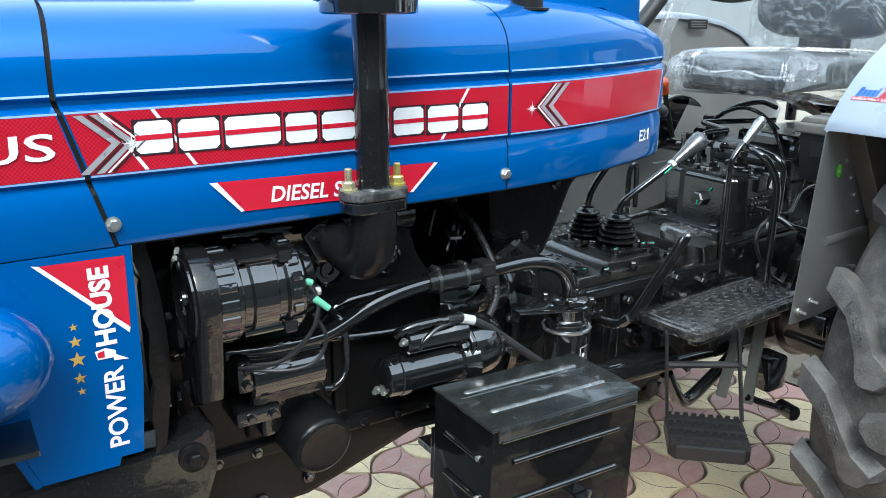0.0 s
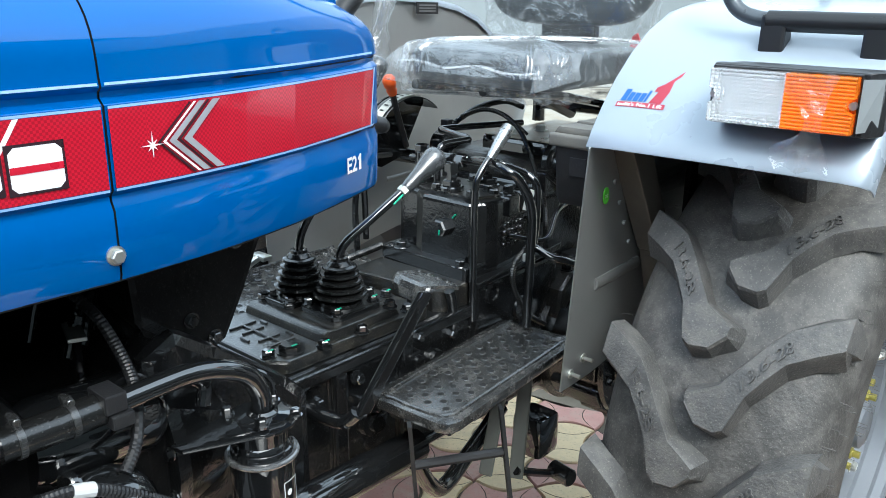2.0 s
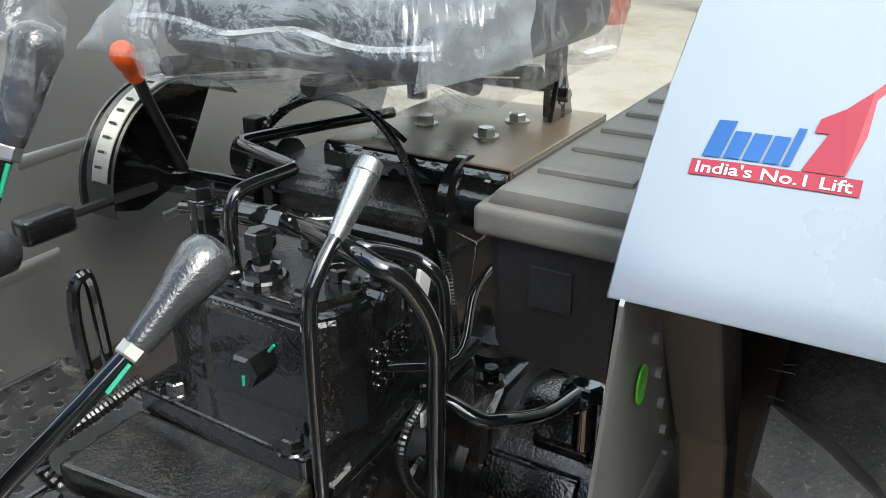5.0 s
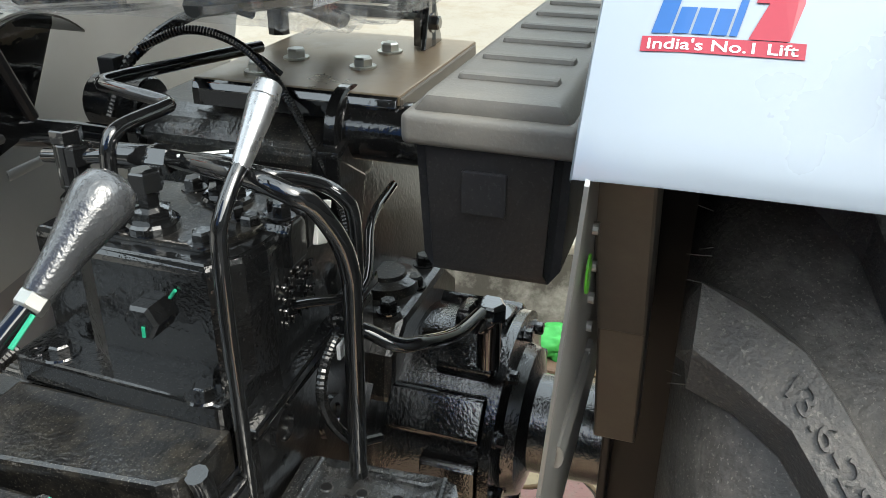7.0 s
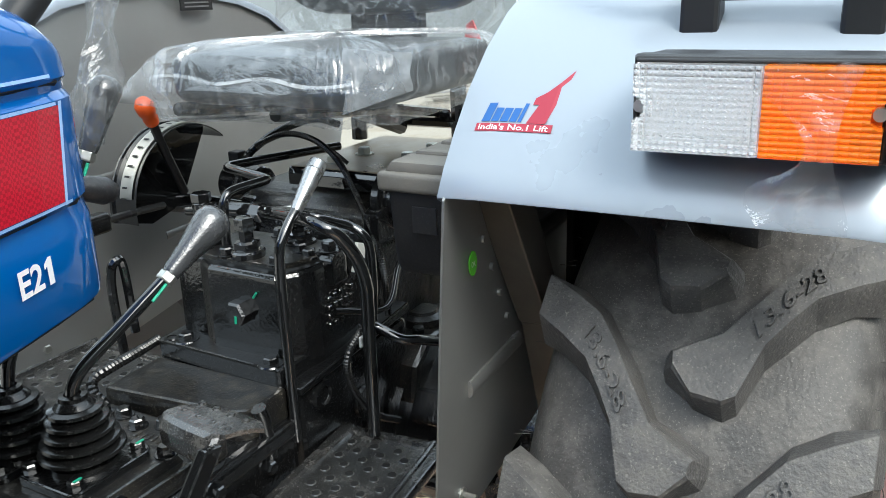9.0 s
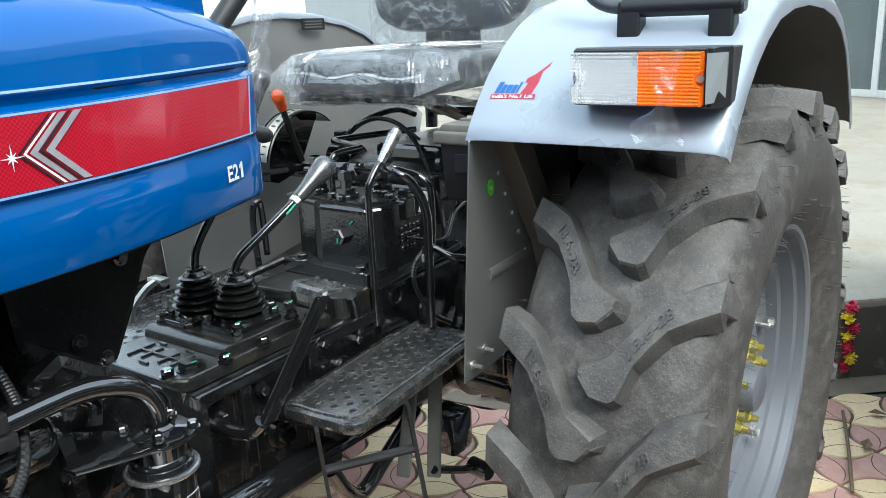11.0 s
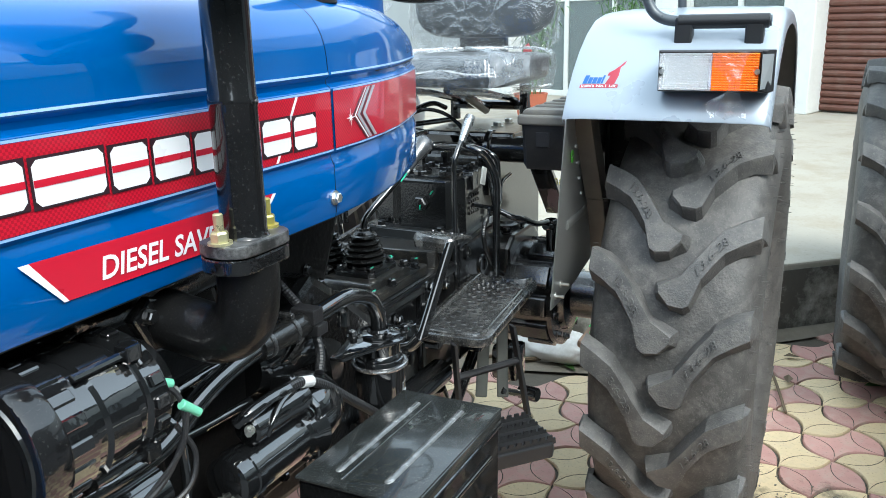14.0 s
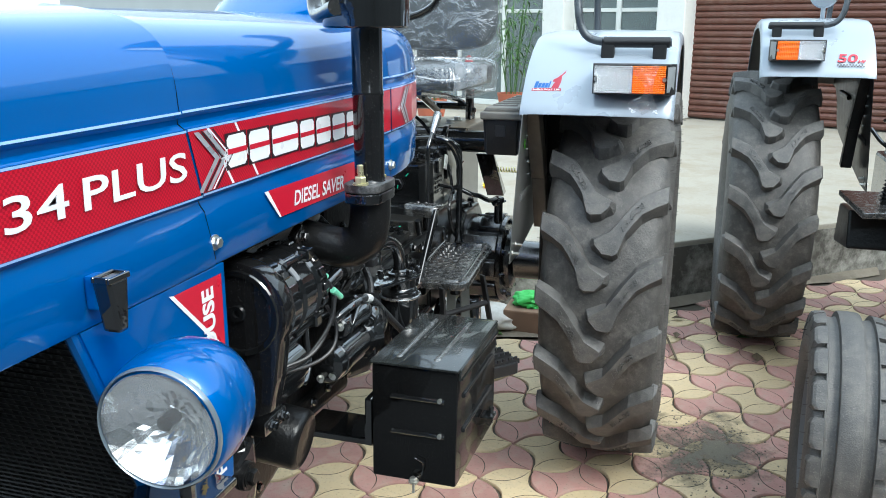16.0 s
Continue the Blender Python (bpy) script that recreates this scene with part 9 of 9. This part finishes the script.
def building():
    # facade line: base point and its two directions
    o, u = Vector((10.3, 0.75, 0.345)), Vector((0.36, 0.933, 0)).normalized()
    n = Vector((-u.y, u.x, 0))
    M = Matrix((( u.x, n.x, 0, o.x), (u.y, n.y, 0, o.y), (0, 0, 1, o.z), (0, 0, 0, 1)))   # x along the facade, y out
    def slab(name, lo, hi, mat, label, cat, bev=0.01):
        bm = bmesh.new()
        box(bm, lo, hi, bev, 1, M)
        return tagged(part(name, bm, mat), label, cat, kind="structure")
    slab("wall_back", (-14, -0.6, 0.0), (16, -0.3, 5.0), WALLG, "grey rendered shop wall", "wall")
    slab("wall_pier", (0.05, -0.32, 0), (0.42, 0.12, 4.4), WALLW, "white painted pier", "wall")
    slab("wall_pier", (1.78, -0.32, 0), (2.12, 0.10, 4.4), WALLW, "white painted pier", "wall")
    slab("wall_pier", (4.6, -0.32, 0), (5.1, 0.10, 4.4), WALLW, "white painted pier", "wall")
    slab("lintel", (-14, -0.32, 3.0), (16, 0.05, 5.0), WALLW, "white shop lintel", "wall")
    # shutter with slats
    sh = thing("roller_shutter", "closed brown ribbed roller shutter", "shutter")
    for k in range(38):
        bm = bmesh.new()
        z = 0.02 + 0.078 * k
        prism(bm, [(0, z), (0.022, z + 0.020), (0.026, z + 0.045), (0.010, z + 0.072), (0, z + 0.076)], "x", -5.2, 0.05)
        bmesh.ops.transform(bm, matrix=M @ Matrix.Translation((0, -0.24, 0)), verts=bm.verts)
        part("slat", bm, SHUTTER, sh, "", False)
    # glazed shop front
    for a, b in ((0.42, 1.78), (2.12, 4.6)):
        w = thing("shop_window", "glass shop front in pale frame", "window")
        n_ = 2 if b - a < 2 else 3
        for k in range(n_):
            x0, x1 = a + (b - a) * k / n_, a + (b - a) * (k + 1) / n_
            bm = bmesh.new()
            box(bm, (x0 + 0.03, -0.215, 0.05), (x1 - 0.03, -0.205, 2.95), 0, 1, M)
            part("pane", bm, PANE, w)
            for lo, hi in (((x0, -0.24, 0), (x0 + 0.035, -0.18, 3.0)), ((x1 - 0.035, -0.24, 0), (x1, -0.18, 3.0)), ((x0 + 0.035, -0.24, 0), (x1 - 0.035, -0.18, 0.08)), ((x0 + 0.035, -0.24, 1.35), (x1 - 0.035, -0.19, 1.40))):
                bm = bmesh.new()
                box(bm, lo, hi, 0.004, 1, M)
                part("frame", bm, WALLW, w)
    # things just inside the glass
    for a, z, w_, h, mat, nm, lab in ((1.0, 0, 0.5, 1.1, SATIN, "counter", "dark counter behind glass"), (3.0, 0, 0.8, 0.9, BARK, "desk", "brown desk behind glass")):
        bm = bmesh.new()
        box(bm, (a - w_ / 2, -0.295, 0), (a + w_ / 2, -0.235, h), 0.01, 1, M)
        tagged(part(nm, bm, mat), lab, "furniture")


def bamboo(at, h, label):
    """Potted plant with thin canes and long leaves."""
    p = thing("potted_plant", label, "plant")
    rnd = random.Random(int(at[0] * 100))
    bm = bmesh.new()
    lathe(bm, at, (0, 0, 1), [(0, 0), (0, 0.14), (0.26, 0.19), (0.30, 0.20), (0.30, 0.17), (0.26, 0.16), (0.26, 0)], 24)
    part("pot", bm, plain("terracotta", (0.38, 0.11, 0.06), 0.7, 0, 0.2, 12), p, "red plastic pot", True, 40)
    for k in range(9):
        a, r = rnd.uniform(0, 6.28), rnd.uniform(0.02, 0.12)
        b = Vector(at) + Vector((r * math.cos(a), r * math.sin(a), 0.26))
        hh = h * rnd.uniform(0.6, 1.0)
        t = b + Vector((0.25 * math.cos(a), 0.25 * math.sin(a), hh))
        bm = bmesh.new()
        tube(bm, [b, b.lerp(t, 0.5) + Vector((0, 0, 0.1)), t], 0.006, 6, 4)
        part("cane", bm, LEAF, p)
        bm = bmesh.new()
        for i in range(26):
            q = b.lerp(t, rnd.uniform(0.25, 1.0)) + Vector((0, 0, 0.05))
            d = Vector((rnd.uniform(-1, 1), rnd.uniform(-1, 1), rnd.uniform(-0.5, 0.5))).normalized()
            s = d.cross(Vector((0, 0, 1))).normalized() * 0.014
            L = rnd.uniform(0.12, 0.24)
            m1, e1 = q + d * L * 0.5 + Vector((0, 0, 0.015)), q + d * L - Vector((0, 0, 0.04))
            v = [bm.verts.new(x) for x in (q, m1 + s, e1, m1 - s)]
            bm.faces.new(v)
        part("leaves", bm, LEAF, p, "long green leaves")


def litter():
    # white sack and scraps behind the wheel
    def lump(name, c, r, mat, label, cat, sq=(1, 1, 0.7), seed=1, crumple=1.0):
        bm = bmesh.new()
        bmesh.ops.create_icosphere(bm, subdivisions=4, radius=1)
        for v in bm.verts:
            n1 = noise.noise(v.co * 1.6 + Vector((seed, 0, 0)))
            n2 = noise.noise(v.co * 4.5 + Vector((0, seed, 0)))
            k = r * (1 + crumple * (0.16 * n1 + 0.10 * n2))
            v.co = Vector((v.co.x * k * sq[0], v.co.y * k * sq[1], max(-0.35 * r, v.co.z * k * sq[2])))
        bmesh.ops.translate(bm, vec=c, verts=bm.verts)
        tagged(part(name, bm, mat, None, "", True, 70), label, cat)
    lump("sack", (3.24, 1.60, 0.05), 0.15, BAGW, "crumpled white sack on bare earth", "sack", (0.9, 1.5, 0.46), 11)
    lump("sack", (3.34, 1.86, 0.042), 0.12, BAGW, "small crumpled white sack", "sack", (1.1, 1.3, 0.5), 5)
    lump("green_bag", (3.28, 1.37, 0.146), 0.075, plain("green_bag", (0.06, 0.46, 0.09), 0.5, bump=0.4, bump_scale=30), "bright green plastic bag on a box", "bag", (0.8, 1.1, 0.6), 7, 2.6)
    bm = bmesh.new()
    box(bm, (3.17, 1.27, 0.0), (3.36, 1.48, 0.12), 0.01)
    tagged(part("carton", bm, plain("old_carton", (0.20, 0.13, 0.09), 0.9, 0, 0.3, 10)), "old brown carton with green bag", "box")
    for pts, r in (([(3.05, 1.80, 0.02), (3.3, 1.3, 0.03), (3.5, 1.0, 0.02)], 0.010), ([(3.55, 0.72, 0.02), (3.3, 0.66, 0.02), (3.02, 0.60, 0.012)], 0.006), ([(3.0, 1.95, 0.02), (3.25, 1.62, 0.03)], 0.008)):
        bm = bmesh.new()
        tube(bm, pts, r, 7, 5)
        tagged(part("stick", bm, BARK, None, "", True), "dry brown stick on the ground", "stick", "dry sticks")
    rnd = random.Random(21)
    for k in range(14):
        x, y = rnd.uniform(3.0, 3.7), rnd.uniform(0.15, 2.1)
        if x > 3.60 - 0.0 * y and y > 0.9:
            continue
        bm = bmesh.new()
        a, L = rnd.uniform(0, 6.28), rnd.uniform(0.03, 0.07)
        d, s = Vector((math.cos(a), math.sin(a), 0)), Vector((-math.sin(a), math.cos(a), 0))
        o = Vector((x, y, 0.012))
        bm.faces.new([bm.verts.new(p) for p in (o - d * L, o - d * L * 0.3 + s * L * 0.45 + Vector((0, 0, 0.01)), o + d * L, o - d * L * 0.3 - s * L * 0.45 + Vector((0, 0, 0.008)))])
        tagged(part("fallen_leaf", bm, BARK if k % 3 else LEAF), "fallen leaf on the pavers", "leaf", "fallen leaves")
    # flower garland hung down the kerb
    for off, n_ in (((3.845, 0.775, 0.33), 7), ((5.2, 2.1, 0.50), 5)):
        g = thing("garland", "garland of yellow and crimson flowers on the platform edge", "garland")
        for k in range(n_):
            bm = bmesh.new()
            c = Vector(off) + Vector((-0.02 - 0.008 * math.sin(k * 1.9), -0.015 + 0.012 * math.sin(k * 2.3), -0.042 * k))
            for j in range(26):
                dd = Vector((rnd.gauss(0, 1), rnd.gauss(0, 1), rnd.gauss(0, 1))).normalized()
                s = frame_for(dd)
                p = c + dd * 0.012
                v = [bm.verts.new(q) for q in (p, p + dd * 0.010 + s[0] * 0.008, p + dd * 0.019, p + dd * 0.010 - s[0] * 0.008)]
                bm.faces.new(v)
            bmesh.ops.create_icosphere(bm, subdivisions=1, radius=0.018, matrix=Matrix.Translation(c))
            part("flower", bm, (PETALR, PETALY)[k % 2], g)
    # red warning reflector glimpsed behind the seat
    bm = bmesh.new()
    prism(bm, [(1.475, 1.335), (1.545, 1.335), (1.530, 1.415), (1.515, 1.425)], "x", 2.60, 2.606, 0.001)
    tagged(part("reflector_triangle", bm, REDVEST), "red plastic reflector triangle behind the seat", "reflector")
    # trodden dirt and gravel on the worn patch of paving
    bm = bmesh.new()
    bmesh.ops.create_grid(bm, x_segments=12, y_segments=12, size=0.7)
    dp = part("dirt_patch", bm, DIRTFILM)
    dp.location = (2.18, 0.48, 0.0035)
    tagged(dp, "thin trodden dirt over the pavers", "dirt", kind="structure")
    bm = bmesh.new()
    for k in range(900):
        x, y = rnd.gauss(2.18, 0.13), rnd.gauss(0.47, 0.11)
        r = rnd.uniform(0.0012, 0.0042) * (1.7 if rnd.random() < 0.05 else 1)
        bmesh.ops.create_icosphere(bm, subdivisions=1, radius=r, matrix=Matrix.Translation((x, y, 0.0025)) @ Matrix.Rotation(rnd.uniform(0, 3), 4, "Z") @ Matrix.Diagonal((1.3, 0.8, 0.7, 1)))
    tagged(part("gravel", bm, plain("grit", (0.17, 0.15, 0.12), 0.9, 0, 0.4, 40)), "loose grit on worn pavers", "gravel", kind="stuff")


standing = set(scene.objects)
setting()
building()
bamboo((10.2, 3.0, 0.345), 1.5, "tall bamboo palm in a pot on the platform")
bamboo((9.0, 3.75, 0.345), 1.2, "leafy bamboo palm in a red pot")
litter()


# ---- pavers: dumbbell pieces on a slanting square net ----
A_CELL, NET = 0.2, radians(32.0)
ORIGIN = (2.621, 0.600)
BULGE = 0.040


def paver_mesh(name, mat):
    """A square piece whose two opposite sides swell out and whose other two draw in, with a shallow groove at each swelling."""
    bm = bmesh.new()
    g, n = 0.0058, 7
    h = A_CELL / 2
    out = []
    for side in range(4):
        s = 1 if (side % 2 == 0) else -1
        for k in range(n):
            t = -1 + 2 * k / n
            d = BULGE * s * (1 - t * t)
            p = (t * h, -(h + d))
            for _ in range(side):
                p = (-p[1], p[0])
            out.append(p)
    def ring(sc, z):
        r = []
        for x, y in out:
            L = math.hypot(x, y)
            f = (L - sc) / L
            r.append(bm.verts.new((x * f, y * f, z)))
        return r
    a, b, c = ring(g, -0.014), ring(g, -0.005), ring(g + 0.0035, 0.0)
    for P, Q in ((a, b), (b, c)):
        for i in range(len(P)):
            j = (i + 1) % len(P)
            bm.faces.new((P[i], P[j], Q[j], Q[i]))
    # top: lens at each swelling, set off by a groove, and the waist between
    lens0 = c[0:n + 1]
    lens2 = c[2 * n:3 * n + 1]
    def inner(lens, sgn):
        r = []
        for k, v in enumerate(lens):
            t = -1 + 2 * k / n
            r.append((v.co.x, v.co.y - sgn * 2 * BULGE * (1 - t * t), 0.0))
        return r
    i0, i2 = inner(lens0, -1), inner(lens2, 1)
    def strip(lens, ins, sgn):
        lo = [bm.verts.new((x, y, -0.003)) for x, y, z in ins[1:-1]]
        hi = [bm.verts.new((x, y - sgn * 0.0017, 0.0)) for x, y, z in ins[1:-1]]
        near = [bm.verts.new((x, y + sgn * 0.0017, 0.0)) for x, y, z in ins[1:-1]]
        L = [lens[0]] + near + [lens[-1]]
        for k in range(n):
            q = [lens[k], lens[k + 1], L[k + 1], L[k]]
            q = [v for i, v in enumerate(q) if v not in q[:i]]
            if len(q) > 2:
                bm.faces.new(q)
        for P, Q in ((near, lo), (lo, hi)):
            fs = [bm.faces.new((P[k], P[k + 1], Q[k + 1], Q[k])) for k in range(len(P) - 1)]
            fs.append(bm.faces.new((lens[0], P[0], Q[0])))
            fs.append(bm.faces.new((lens[-1], Q[-1], P[-1])))
            for f in fs:
                f.material_index = 1
        return [lens[0]] + hi + [lens[-1]]
    h0 = strip(lens0, i0, -1)
    h2 = strip(lens2, i2, 1)
    waist = h0 + c[n + 1:2 * n] + h2 + c[3 * n + 1:]
    bm.faces.new(waist)
    bmesh.ops.triangulate(bm, faces=[f for f in bm.faces if len(f.verts) > 4])
    bmesh.ops.recalc_face_normals(bm, faces=bm.faces)
    me = bpy.data.meshes.new(name)
    bm.to_mesh(me)
    bm.free()
    me.materials.append(mat)
    me.materials.append(JOINT)
    return me


def pave():
    pavement = thing("pavement", "red and yellow dumbbell pavers with sandy joints", "pavement", kind="structure")
    mr, my = paver_mesh("paver", REDPAVE), paver_mesh("paver", YELPAVE)
    rnd = random.Random(9)
    far = {0: ([], [], []), 1: ([], [], [])}
    c0, s0 = math.cos(NET), math.sin(NET)
    cells = []
    for i in range(-34, 35):
        for j in range(-34, 35):
            lx, ly = (i + 0.5) * A_CELL, (j + 0.5) * A_CELL
            x, y = ORIGIN[0] + lx * c0 - ly * s0, ORIGIN[1] + lx * s0 + ly * c0
            edge = lerp_table([(-2.6, 6.6), (-0.6, 5.0), (0.6, 4.01), (0.785, 3.845), (1.12, 3.30), (1.9, 3.02), (6.0, 3.05)], y)
            if x > edge - 0.10 or x < 0.55 or y < -0.65 or y > 4.0:
                continue
            near = 1.1 < x < 3.9 and -0.45 < y < 1.85
            cells.append((near, i, j, x, y))
    picked = 0
    for near, i, j, x, y in cells:
        k = (i + j) % 2
        m = Matrix.Translation((x, y, -0.0018 * rnd.random())) @ Matrix.Rotation(NET + (math.pi / 2 if k else 0), 4, "Z") @ Matrix.Rotation(rnd.uniform(-0.004, 0.004), 4, "X") @ Matrix.Rotation(rnd.uniform(-0.004, 0.004), 4, "Y")
        me = my if k else mr
        if near and picked < 300:
            picked += 1
            ob = new("paver", me)
            ob.parent = pavement
            ob.matrix_basis = m
        else:
            V, F, slots = far[k]
            b = len(V)
            V.extend([(m @ v.co)[:] for v in me.vertices])
            F.extend([[b + q for q in p.vertices] for p in me.polygons])
            slots.extend([p.material_index for p in me.polygons])
    for k, mat in ((0, REDPAVE), (1, YELPAVE)):
        me = bpy.data.meshes.new("outer_pavers")
        me.from_pydata(far[k][0], [], far[k][1])
        me.materials.append(mat)
        me.materials.append(JOINT)
        me.polygons.foreach_set("material_index", far[k][2])
        ob = new("outer_pavers", me)
        ob.parent = pavement
        tagged(ob, kind="stuff")


pave()


# the yard and all that lies on it stand at the tyres' foot
for ob in list(scene.objects):
    if ob not in standing and ob.parent is None:
        ob.location.z += GROUND
